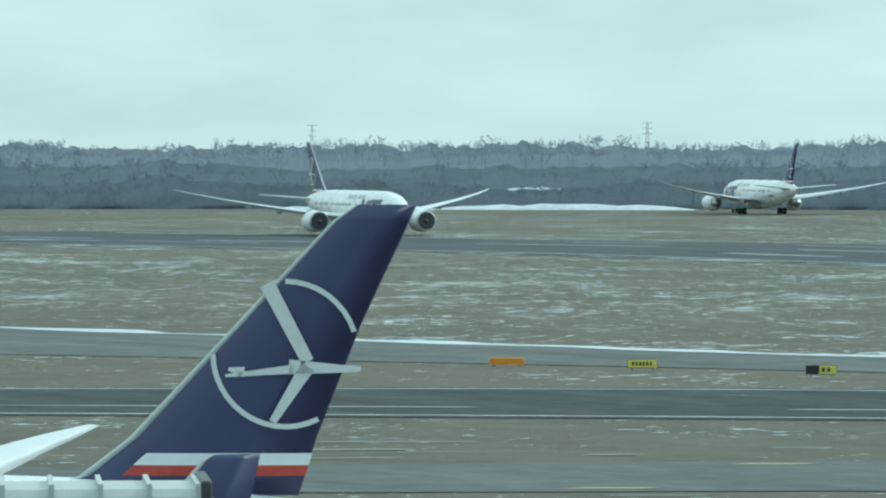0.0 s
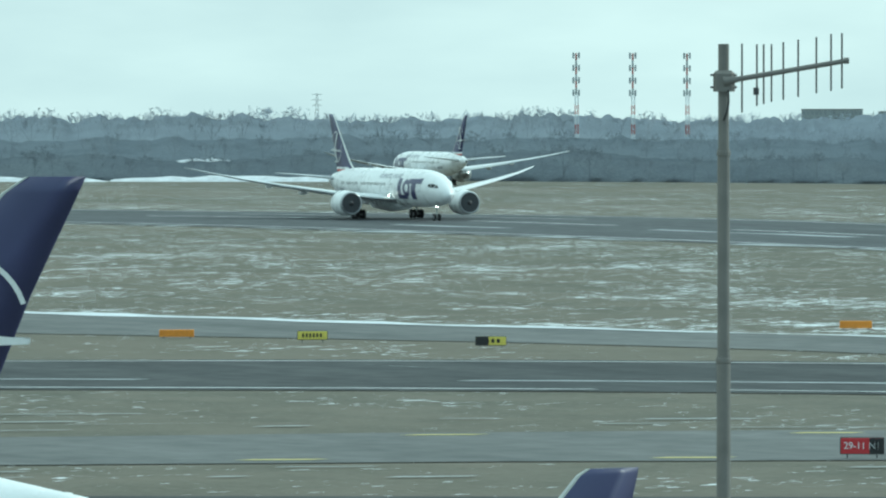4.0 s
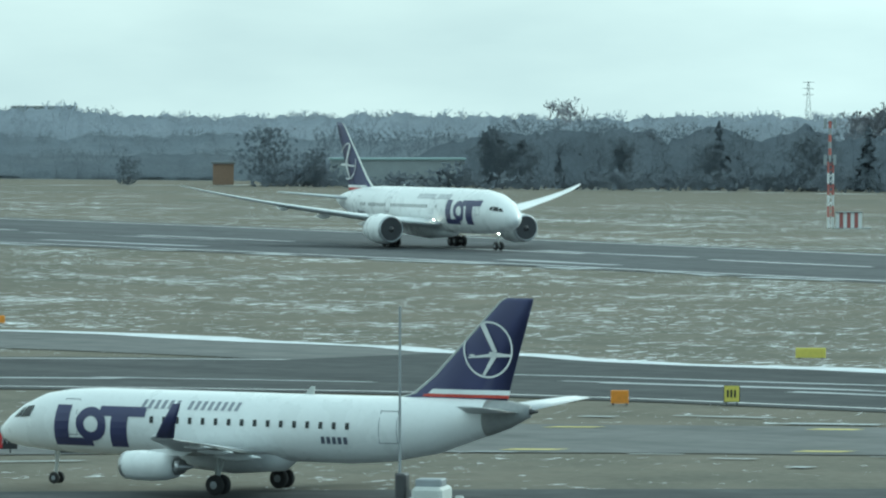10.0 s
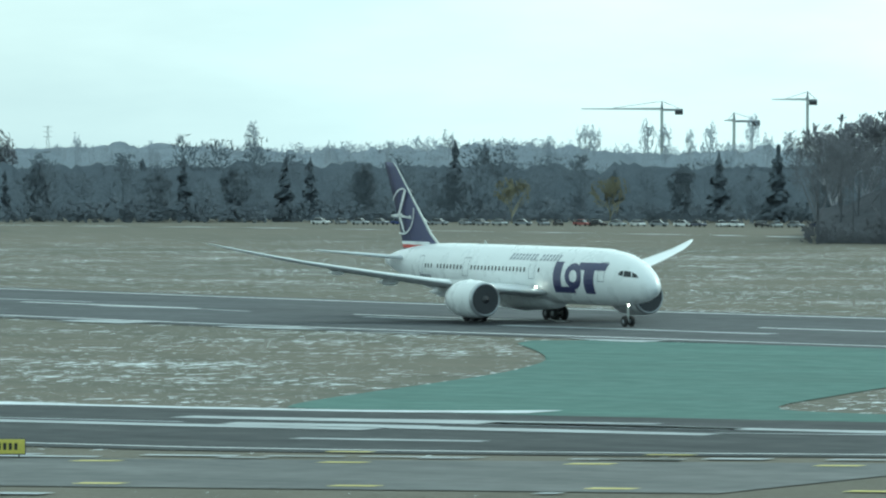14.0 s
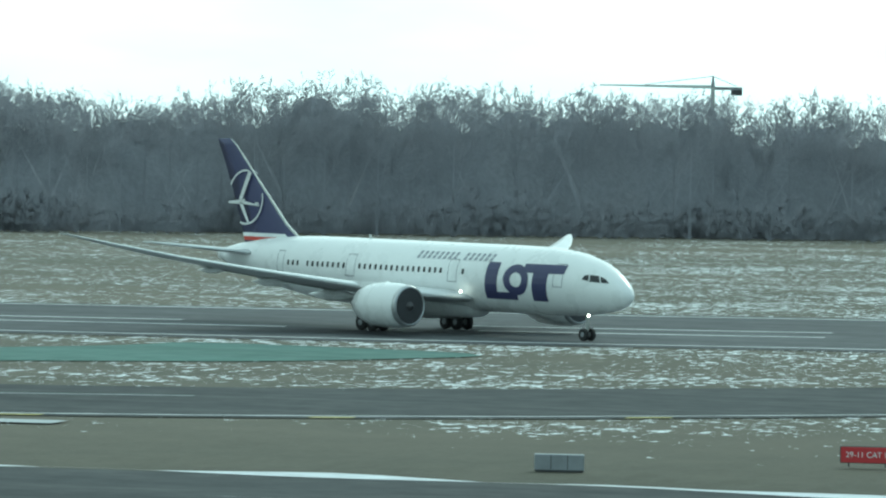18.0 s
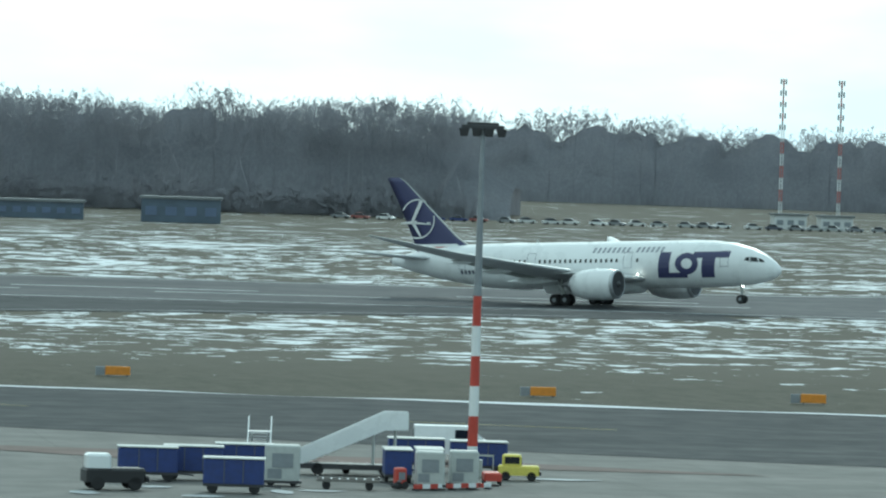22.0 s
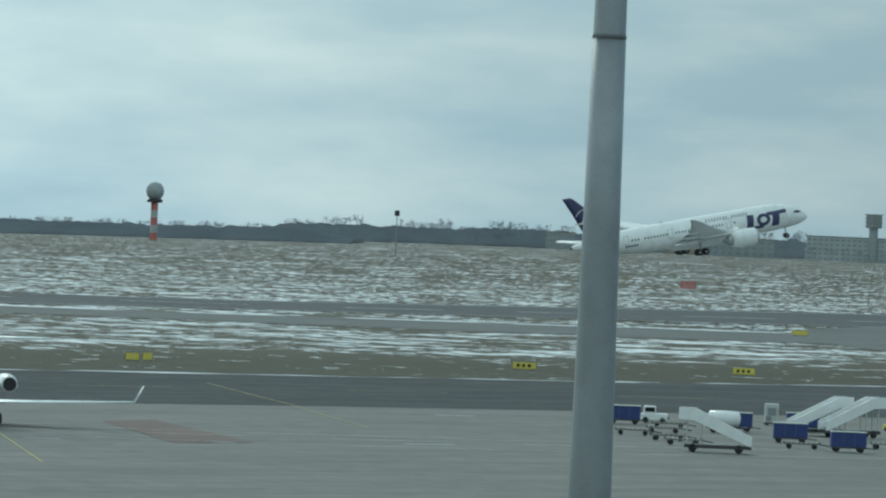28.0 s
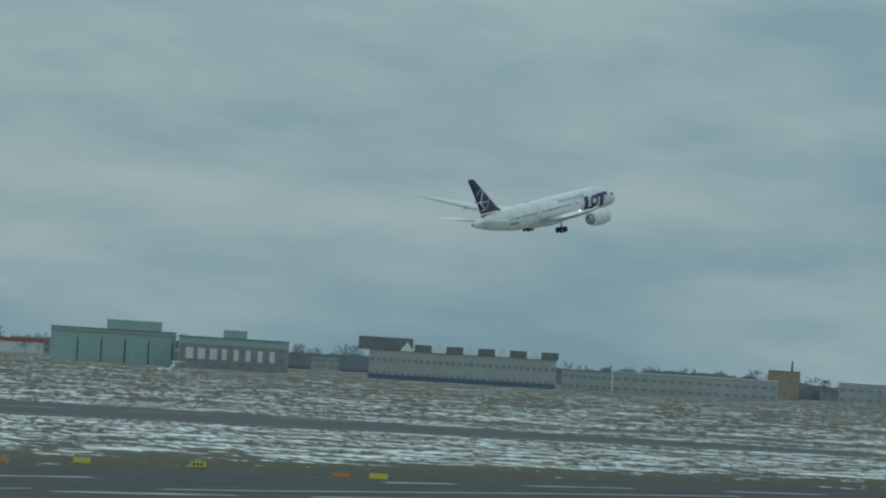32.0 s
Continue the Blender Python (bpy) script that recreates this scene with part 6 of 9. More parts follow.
def turboprop(label, m):
    """A high-winged twin turboprop with a T-tail."""
    ac = thing("turboprop_airliner", label, "airplane", m)
    hull = Hull([(18.0, 2.2, 0.05, 0.05), (17.6, 2.25, 0.5, 0.5), (16.6, 2.45, 0.95, 0.95), (15.0, 2.7, 1.25, 1.3), (13.0, 2.75, 1.35, 1.4), (8.0, 2.75, 1.35, 1.4), (5.0, 2.75, 1.35, 1.4), (-6.0, 2.75, 1.35, 1.4),
                 (-9.0, 3.0, 1.15, 1.2), (-12.0, 3.4, 0.75, 0.85), (-14.8, 3.75, 0.25, 0.4)])
    part("fuselage", hull.geo(), M_WHITE, ac, "white painted fuselage", True)
    w = [(0.0, 2.2, -1.3, 4.1, 0.5), (5.0, 2.0, -1.3, 4.2, 0.45), (14.2, 1.0, -0.9, 4.35, 0.18)]
    for side in (1, -1):
        part("wing", blade([(side * q[0], *q[1:]) for q in w]), M_WHITE, ac, "white wing", True)
        for y in (3.0, 7.5, 11.0):
            q = span_at(w, y)
            part("flap_fairing", Geo().lathe([(0.02, 0.6), (0.1, 0.1), (0.02, -0.7)], (q[2] + 0.3, side * y, q[3] - 0.25), "x", 8), M_GREYBOX, ac)
        e = part("engine", Geo().loft([[(x, side * 4.4 + hw * math.cos(t), zc + hh * math.sin(t)) for t in [2 * math.pi * i / 14 for i in range(14)]] for x, zc, hw, hh in
                                      ((4.6, 3.55, 0.3, 0.3), (4.2, 3.5, 0.55, 0.6), (2.0, 3.55, 0.62, 0.85), (-1.5, 3.7, 0.55, 0.75), (-3.4, 3.95, 0.25, 0.35))]), M_WHITE, ac, "white engine nacelle", True)
        part("exhaust", Geo().lathe([(0.28, 0.1), (0.3, -0.4), (0.24, -0.42)], (-1.4, side * 4.9, 4.0), "x", 12), M_BLACK, e, "black exhaust pipe")
        part("spinner", Geo().lathe([(0.02, 0.55), (0.2, 0.3), (0.32, 0.0)], (4.6, side * 4.4, 3.55), "x", 12), M_DKMETAL, e)
        for k in range(6):
            a = k * math.pi / 3 + 0.3
            c, s = math.cos(a), math.sin(a)
            g = Geo().loft([[(4.75, side * 4.4 + c * 0.3 - s * 0.05, 3.55 + s * 0.3 + c * 0.05), (4.65, side * 4.4 + c * 0.3 + s * 0.05, 3.55 + s * 0.3 - c * 0.05), (4.6, side * 4.4 + c * 0.3, 3.55 + s * 0.3)],
                            [(4.75, side * 4.4 + c * 2.05 - s * 0.035, 3.55 + s * 2.05 + c * 0.035), (4.65, side * 4.4 + c * 2.05 + s * 0.035, 3.55 + s * 2.05 - c * 0.035), (4.6, side * 4.4 + c * 2.05, 3.55 + s * 2.05)]])
            part("propeller_blade", g, M_GALV, e)
        gear_leg(ac, 0, side * 4.4, 0.5, [(0, 0.28), (0, -0.28)], 3.3, "main_gear")
        part("tailplane", blade([(0.0, -13.2, -15.6, 8.3, 0.36), (side * 4.6, -13.9, -15.5, 8.4, 0.22)]), M_WHITE, ac, "white T-tail", True)
    gear_leg(ac, 13.9, 0, 0.35, [(0, 0.2), (0, -0.2)], 1.9, "nose_gear")
    f = [(3.95, -4.6, -13.7, 0, 0.3), (4.5, -8.6, -14.2, 0, 0.5), (5.2, -10.5, -14.5, 0, 0.5), (8.1, -12.3, -15.2, 0, 0.4)]
    part("fin", blade(f, True), M_NAVY, ac, "dark blue fin", True)
    part("fin_cap", blade([(7.9, -12.1, -15.5, 0, 0.8), (8.5, -12.5, -15.7, 0, 0.55)], True), M_WHITE, ac, "white cap over the fin")
    fin_logo(ac, f, -12.75, 6.3, 1.3, 0.3, M_WALL)
    for port in (True, False):
        side_paint(ac, hull, port, dict(windows=(9.0, -7.0, 0.8, 3.1, 0.25, 0.36), blocks=(14.0, 1.9, 1.5, 4.5), doors=((-8.3, -7.5, 2.2, 3.7), (11.5, 12.2, 2.1, 3.6)), line=0.04, reg=(-8.8, -10.4, 2.9, 0.3)))
    cockpit(ac, hull, (((16.7, 2.95), (16.0, 3.0), (15.8, 3.45), (16.3, 3.3)), ((15.9, 3.0), (15.1, 3.05), (15.1, 3.55), (15.7, 3.5))))
    return ac


def bizjet(name, label, m, s=None, engine_cover=False, stripes=True):
    """A business jet with two engines on the rear fuselage."""
    ac = thing(name, label, "airplane", m)
    hull = Hull(s["hull"])
    part("fuselage", hull.geo(24), M_WHITE, ac, "white painted fuselage", True)
    for side in (1, -1):
        part("wing", blade([(side * q[0], *q[1:]) for q in s["wing"]]), M_WHITE, ac, "white wing", True)
        if "winglet" in s:
            part("winglet", blade([(z, le, te, side * y, t) for z, le, te, y, t in s["winglet"]], True), M_WHITE, ac, "upturned wing tip", True)
        part("tailplane", blade([(side * q[0], *q[1:]) for q in s["stab"]]), M_WHITE, ac, "white tailplane", True)
        x, y, z, L, R = s["engine"]
        e = nacelle(ac, x, side * y, z, L, R, M_WHITE, False)
        part("pylon", Geo().box(x - L * 0.35, x + L * 0.15, min(side * y * 0.4, side * y), max(side * y * 0.4, side * y), z - 0.14, z + 0.1, 0.03), M_WHITE, ac)
        if engine_cover:
            part("engine_cover", Geo().lathe([(R * 0.2, L * 0.6), (R * 0.9, L * 0.56), (R * 1.02, L * 0.5), (R * 1.02, L * 0.42)], (0, 0, 0), "x", 20), M_SIGNRED, e, "red intake cover", True)
        r, gy, offs = s["maingear"]
        gear_leg(ac, 0, side * gy, r, offs, s["wing"][0][3] + 0.1, "main_gear")
    x, r, dy = s["nosegear"]
    gear_leg(ac, x, 0, r, [(0, dy), (0, -dy)], s["wing"][0][3] + 0.1, "nose_gear")
    part("fin", blade(s["fin"], True), M_WHITE, ac, "white fin", True)
    if s.get("finstripes"):
        top = s["fin"][-1][0]
        for z in (top - 0.75, top - 0.95):
            q0, q1 = span_at(s["fin"], z), span_at(s["fin"], z + 0.09)
            part("fin_stripe", blade([(q[0], q[1] + 0.02, q[2] - 0.02, 0, q[4] + 0.03) for q in (q0, q1)], True), M_STRIPE_G, ac, "dark stripe round the fin")
    for port in (True, False):
        xa, xb, step, z, w, h = s["windows"]
        xx = xa
        while xx > xb:
            part("cabin_window", Geo().grid(hull.ring(xx, z, 0.0, h / 2, port, 14, 0.02, w / h)), M_GLASS, ac)
            xx -= step
        if stripes:
            x0, x1 = s["stripe"][0], s["stripe"][1]
            for dz, th in ((0.0, 0.12), (0.22, 0.05)):
                rows = []
                for i in range(25):
                    u = i / 24
                    xx = x0 + (x1 - x0) * u
                    zc = s["stripe"][2] - 0.55 * math.sin(u * 2.6) + dz * (0.4 + u) + s["stripe"][3] * u
                    rows.append([hull.side(xx, zc, port, 0.02), hull.side(xx, zc + th * (0.5 + 3.0 * u * u), port, 0.02)])
                part("livery_stripe", Geo().grid(rows), M_STRIPE_G, ac, "dark curved stripe along the flank")
        x0, z0, w, h = s["reg"]
        for i in range(5):
            g = Geo()
            g.grid(hull.decal(((x0 - i * w, z0), (x0 - i * w - w * 0.65, z0), (x0 - i * w - w * 0.65, z0 + h), (x0 - i * w, z0 + h)), port, 1, 1, 0.5 if s.get("regout") else 0.03))
            part("registration_bar", g, M_STRIPE_G, ac)
        d = s["door"]
        g = Geo()
        for rows in frame_rows(hull, *d, port, 0.03):
            g.grid(rows)
        part("cabin_door", g, M_STRIPE_G, ac, "outline of the cabin door")
    cockpit(ac, hull, s["panes"])
    return ac


MIDJET = dict(
    hull=[(9.6, 1.65, 0.04, 0.04), (9.3, 1.68, 0.28, 0.26), (8.4, 1.85, 0.6, 0.55), (7.2, 2.12, 0.85, 0.82), (5.8, 2.28, 1.05, 1.1), (4.0, 2.28, 1.1, 1.18), (-3.0, 2.28, 1.1, 1.18), (-5.2, 2.5, 0.85, 0.95), (-7.0, 2.75, 0.5, 0.65), (-8.5, 3.0, 0.15, 0.2)],
    wing=[(0.6, 3.2, -2.0, 1.25, 0.45), (4.0, 0.6, -2.2, 1.35, 0.3), (8.6, -2.6, -3.7, 1.5, 0.14)], winglet=[(1.45, -2.7, -3.8, 8.55, 0.1), (2.2, -3.5, -4.2, 8.8, 0.06)],
    stab=[(0.1, -6.3, -8.6, 4.1, 0.22), (3.1, -7.7, -9.0, 4.2, 0.1)], engine=(-4.7, 1.65, 2.68, 2.5, 0.52),
    fin=[(3.0, -4.4, -8.0, 0, 0.3), (3.9, -6.4, -8.4, 0, 0.3), (6.6, -7.9, -9.2, 0, 0.18)], maingear=(0.38, 1.6, ((0, 0.2), (0, -0.2))), nosegear=(7.3, 0.28, 0.15),
    windows=(5.2, -1.4, 0.82, 2.7, 0.3, 0.42), stripe=(7.8, -7.9, 1.75, 0.9), reg=(-3.2, 2.85, 0.32, 0.3), regout=False, door=(6.3, 7.0, 1.65, 3.0), finstripes=True,
    panes=(((7.95, 2.35), (7.4, 2.4), (7.2, 2.75), (7.6, 2.65)), ((7.35, 2.4), (6.7, 2.45), (6.6, 2.95), (7.1, 2.85))))
LITEJET = dict(
    hull=[(7.2, 1.5, 0.04, 0.04), (6.9, 1.52, 0.3, 0.28), (6.0, 1.62, 0.52, 0.45), (5.0, 1.75, 0.66, 0.6), (4.0, 1.9, 0.75, 0.78), (2.5, 1.95, 0.78, 0.82), (-2.5, 1.95, 0.78, 0.82), (-4.5, 2.1, 0.55, 0.6), (-7.2, 2.4, 0.15, 0.2)],
    wing=[(0.4, 1.6, -1.3, 1.3, 0.35), (2.5, 1.0, -1.3, 1.45, 0.28), (7.9, -0.1, -1.3, 1.85, 0.12)], stab=[(0.1, -5.6, -7.0, 2.9, 0.15), (2.9, -6.2, -7.1, 3.35, 0.08)], engine=(-2.7, 1.25, 2.25, 2.5, 0.48),
    fin=[(2.5, -3.2, -6.6, 0, 0.25), (3.0, -4.6, -6.8, 0, 0.22), (4.75, -6.1, -7.4, 0, 0.14)], maingear=(0.3, 1.8, ((0, 0.0),)), nosegear=(4.9, 0.25, 0.01),
    windows=(3.0, -1.8, 0.82, 2.25, 0.36, 0.34), stripe=(6.5, -6.4, 1.75, 0.5), reg=(-3.4, 2.2, 0.22, 0.22), door=(3.4, 4.0, 1.4, 2.5),
    panes=(((4.9, 2.12), (4.3, 2.2), (4.0, 2.6), (4.5, 2.35)), ((4.2, 2.2), (3.5, 2.25), (3.5, 2.62), (3.9, 2.62))))
BIGJET = dict(
    hull=[(15.0, 2.4, 0.05, 0.05), (14.6, 2.42, 0.4, 0.38), (13.4, 2.6, 0.85, 0.8), (11.8, 2.85, 1.1, 1.08), (10.0, 2.95, 1.2, 1.22), (-4.0, 2.95, 1.2, 1.22), (-7.5, 3.2, 1.0, 1.0), (-10.5, 3.45, 0.6, 0.65), (-13.6, 3.75, 0.15, 0.2)],
    wing=[(0.6, 5.6, -1.6, 1.75, 0.55), (4.5, 2.2, -2.2, 1.95, 0.35), (13.6, -3.4, -4.9, 2.45, 0.14)], winglet=[(2.4, -3.5, -4.9, 13.55, 0.12), (3.9, -4.9, -5.7, 14.15, 0.06)],
    stab=[(0.0, -11.8, -14.0, 7.75, 0.36), (4.9, -13.4, -14.7, 7.85, 0.22)], engine=(-6.6, 2.15, 3.75, 4.6, 0.78),
    fin=[(3.9, -7.2, -12.6, 0, 0.35), (5.0, -9.6, -13.0, 0, 0.35), (7.75, -11.7, -14.1, 0, 0.25)], maingear=(0.48, 2.15, ((0, 0.3), (0, -0.3))), nosegear=(12.0, 0.33, 0.2),
    windows=(8.0, -4.0, 1.6, 3.3, 0.62, 0.46), stripe=(13.0, -12.0, 2.3, 1.0), reg=(-5.0, 3.9, 0.4, 0.3), door=(9.6, 10.4, 2.2, 3.9),
    panes=(((13.0, 3.1), (12.4, 3.2), (12.1, 3.6), (12.6, 3.45)), ((12.3, 3.2), (11.5, 3.25), (11.5, 3.75), (12.0, 3.7))))

turboprop("white turboprop airliner with a dark blue fin parked on the apron", heading(105.7, 128.8, 0.08, 38.9))
turboprop("white turboprop airliner parked beside a white van", heading(175.5, 101.5, 0.08, 32))
bizjet("business_jet", "white business jet with dark curved stripes parked on the apron", heading(-12.6, 204.2, 0.06, 42), s=MIDJET)
bizjet("business_jet", "small white business jet with red intake covers parked on the apron", heading(1.5, 182.5, 0.08, -137), s=LITEJET, engine_cover=True)
bizjet("business_jet", "large white business jet seen from behind on the apron", heading(216.2, 91.1, 0.08, 28.7), s=BIGJET, stripes=False)

# ---- signs and markers on the grass ----


def face(m, x, y):
    """Turns a thing at (x, y) towards the terminal deck at m."""
    return math.degrees(math.atan2(m[0] - x, -(m[1] - y)))


def words(parent, text, size, x, z, mat, label=""):
    cu = bpy.data.curves.new("lettering", "FONT")
    cu.body, cu.size, cu.extrude = text, size, 0.01
    cu.align_x, cu.align_y = "CENTER", "CENTER"
    cu.materials.append(mat)
    ob = new("lettering", cu)
    ob.parent = parent
    ob.matrix_basis = pose(x, -0.07, z, 90, 0, 0)
    if label:
        ob["label"] = label
    return ob


def guide_sign(x, y, w, h, mat, text="", bars=0, toward=(0, 0), dark=0.0, ink=None, label="yellow guidance sign on two short legs in the grass"):
    s = thing("guidance_sign", label, "sign", pose(x, y, lie(x, y) + 0.05, 0, 0, face(toward, x, y)), "taxiway signs")
    part("panel", Geo().box(-w / 2, w / 2, -0.05, 0.05, 0.25, 0.25 + h, 0.02), mat, s)
    for q in (-w * 0.35, w * 0.35):
        part("leg", Geo().tube((q, 0, 0), (q, 0, 0.26), 0.04, None, 8), M_DKMETAL, s)
    part("frame", Geo().box(-w / 2 - 0.05, w / 2 + 0.05, 0.05, 0.1, 0.2, 0.3 + h, 0.02), M_DKMETAL, s)
    if dark:
        part("dark_panel", Geo().box(-w / 2, -w / 2 + w * abs(dark), -0.08, -0.05, 0.25, 0.25 + h) if dark > 0 else Geo().box(w / 2 + w * dark, w / 2, -0.08, -0.05, 0.25, 0.25 + h), M_BLACK, s, "black location panel")
    if text:
        words(s, text, h * (0.52 if len(text) > 9 else 0.62), 0, 0.25 + h * 0.5, ink or M_BLACK, "lettering " + text)
    for i in range(bars):
        a = -w * 0.36 + w * 0.72 * (i + 0.1) / bars
        part("sign_mark", Geo().box(a, a + w * 0.72 / bars * 0.55, -0.075, -0.05, 0.25 + h * 0.28, 0.25 + h * 0.75), ink or M_BLACK, s)
    return s


def marker(x, y, w, h, mat, toward=(0, 0), back=False, label="orange marker board standing in the grass"):
    s = thing("marker_board", label, "marker", pose(x, y, lie(x, y) + 0.03, 0, 0, face(toward, x, y)), "marker boards")
    part("board", Geo().box(-w / 2, w / 2, -0.12, 0.12, 0.1, h, 0.05), mat, s)
    for q in (-w * 0.38, w * 0.38):
        part("foot", Geo().box(q - 0.06, q + 0.06, -0.3, 0.3, 0, 0.12, 0.02), M_DKMETAL, s)
    if back:
        part("side_box", Geo().box(-w / 2 - 0.75, -w / 2 - 0.02, -0.1, 0.1, 0.05, h * 0.95, 0.04), M_GALV, s, "grey steel side box")
    return s


guide_sign(-366.3, 282, 2.4, 0.65, M_YELLOW, bars=6)
guide_sign(-349.5, 287.1, 2.4, 0.65, M_YELLOW, bars=4, dark=0.42)
guide_sign(-230.6, 281, 0.95, 1.0, M_YELLOW, bars=3)
guide_sign(-202.1, 270.9, 2.3, 0.85, M_YELLOW, bars=5)
guide_sign(-108.3, 308.5, 1.9, 0.6, M_YELLOW, bars=3, dark=-0.4)
for x, y, w, text, dk in ((-228.4, 214.2, 2.35, "29-11 N1", 0), (-97.8, 301, 2.35, "29-11 A4", 0), (-42.2, 304.5, 2.9, "29-11 CAT II", 0)):
    guide_sign(x, y, w, 0.85, M_SIGNRED, text, dark=-0.33 if "CAT" not in text else 0, ink=M_WHITE, label="red mandatory sign reading " + text)
for x, y, w, b, dk in ((21.8, 286.1, 1.6, 4, 0), (35.8, 285.3, 3.0, 6, -0.18), (152.8, 260.6, 1.35, 0, 0), (155.5, 261.4, 1.25, 0, 0), (187.7, 255.1, 1.2, 0, 0), (190.0, 255.9, 1.2, 0, 0), (227.8, 257, 1.2, 0, 0), (230.4, 257.8, 1.2, 0, 0)):
    guide_sign(x, y, w, 0.75, M_YELLOW, bars=b, dark=dk, toward=(0, -150))
for x, y, w, b, dk in ((307.7, 247.3, 1.2, 0, 0), (310.4, 247.9, 1.2, 0, 0), (360.3, 260.5, 1.7, 0, 0), (363.3, 261.3, 1.2, 0, 0), (424.2, 259, 3.1, 3, 0), (460.9, 255.6, 3.0, 3, 0), (701.3, 497.2, 3.0, 0, 0), (846.4, 543.7, 2.8, 0, 0),
                       (517.5, 249.3, 3.8, 2, 0.45), (497, 246.6, 3.3, 3, 0), (657, 264.6, 2.6, 0, 0), (691.5, 235.4, 2.8, 0, 0), (682.0, 262.0, 2.4, 3, 0)):
    guide_sign(x, y, w, 0.85, M_YELLOW, bars=b, dark=dk, toward=(-60, -300))
guide_sign(714.1, 388.4, 2.6, 0.9, M_SIGNRED, bars=3, toward=(-60, -300), ink=M_WHITE, label="red mandatory sign in the grass")
for x, y, w, h in ((-380.3, 278.5, 2.9, 0.7), (-359.2, 336.1, 2.8, 0.75), (-236.4, 276.7, 1.15, 0.95)):
    marker(x, y, w, h, M_ORANGE)
marker(-269.6, 338, 2.3, 0.85, M_YELLOW, label="yellow marker board standing in the grass")
for x, y in ((51.2, 279.3), (81.2, 262.8), (101.7, 262.5)):
    marker(x, y, 1.9, 0.75, M_ORANGE, (0, -150), True)
for x, y in ((639.8, 266.1), (694, 244.1)):
    marker(x, y, 2.6, 0.6, M_ORANGE, (-60, -300))
for x, y in ((-243.6, 266.3), (-242.5, 272), (-241.5, 277.6)):
    marker(x, y, 1.0, 0.28, M_YELLOW, label="low yellow marker in the grass")
for x, y in ((-57.2, 292.1), (-26.9, 479.2)):
    s = thing("steel_cabinet", "pale grey steel cabinet in the grass", "cabinet", pose(x, y, 0, 0, 0, face((0, 0), x, y)))
    part("cabinet_body", Geo().box(-1.35, 1.35, -0.3, 0.3, 0.1, 0.95, 0.04), M_GALV, s)
    part("plinth", Geo().box(-1.3, 1.3, -0.28, 0.28, 0, 0.12), M_DKMETAL, s)
    for q in (-0.45, 0.45):
        part("seam", Geo().box(q - 0.02, q + 0.02, -0.32, -0.3, 0.15, 0.9), M_DKMETAL, s)
for x, y in ((-225.7, 217.6), (-213.9, 219.6)):
    s = thing("striped_cabinet", "low pale cabinet with upright slats", "cabinet", pose(x, y, 0.05, 0, 0, face((0, 0), x, y)))
    part("plinth", Geo().box(-0.8, 0.8, -0.25, 0.25, 0, 0.1), M_DKMETAL, s)
    for i in range(6):
        part("slat", Geo().box(-0.72 + i * 0.26, -0.56 + i * 0.26, -0.2, 0.2, 0.1, 0.85, 0.02), M_GALV, s)
s = thing("marker_post", "short yellow post in the grass", "post", pose(-40.1, 369.9, 0))
part("post", Geo().tube((0, 0, 0), (0, 0, 0.9), 0.16, None, 8), M_YELLOW, s)
for x, y in ((-113.5, 303.0), (-108.6, 300.5)):
    s = thing("guard_light", "amber guard light on a short stalk", "light", pose(x, y, 0.05))
    part("stalk", Geo().tube((0, 0, 0), (0, 0, 0.35), 0.04, None, 6), M_DKMETAL, s)
    part("lens", Geo().lathe([(0.02, 0.52), (0.12, 0.48), (0.14, 0.38), (0.1, 0.35)], (0, 0, 0), "z", 10), M_LAMPO, s, "lit amber lens")

# ---- masts and poles ----


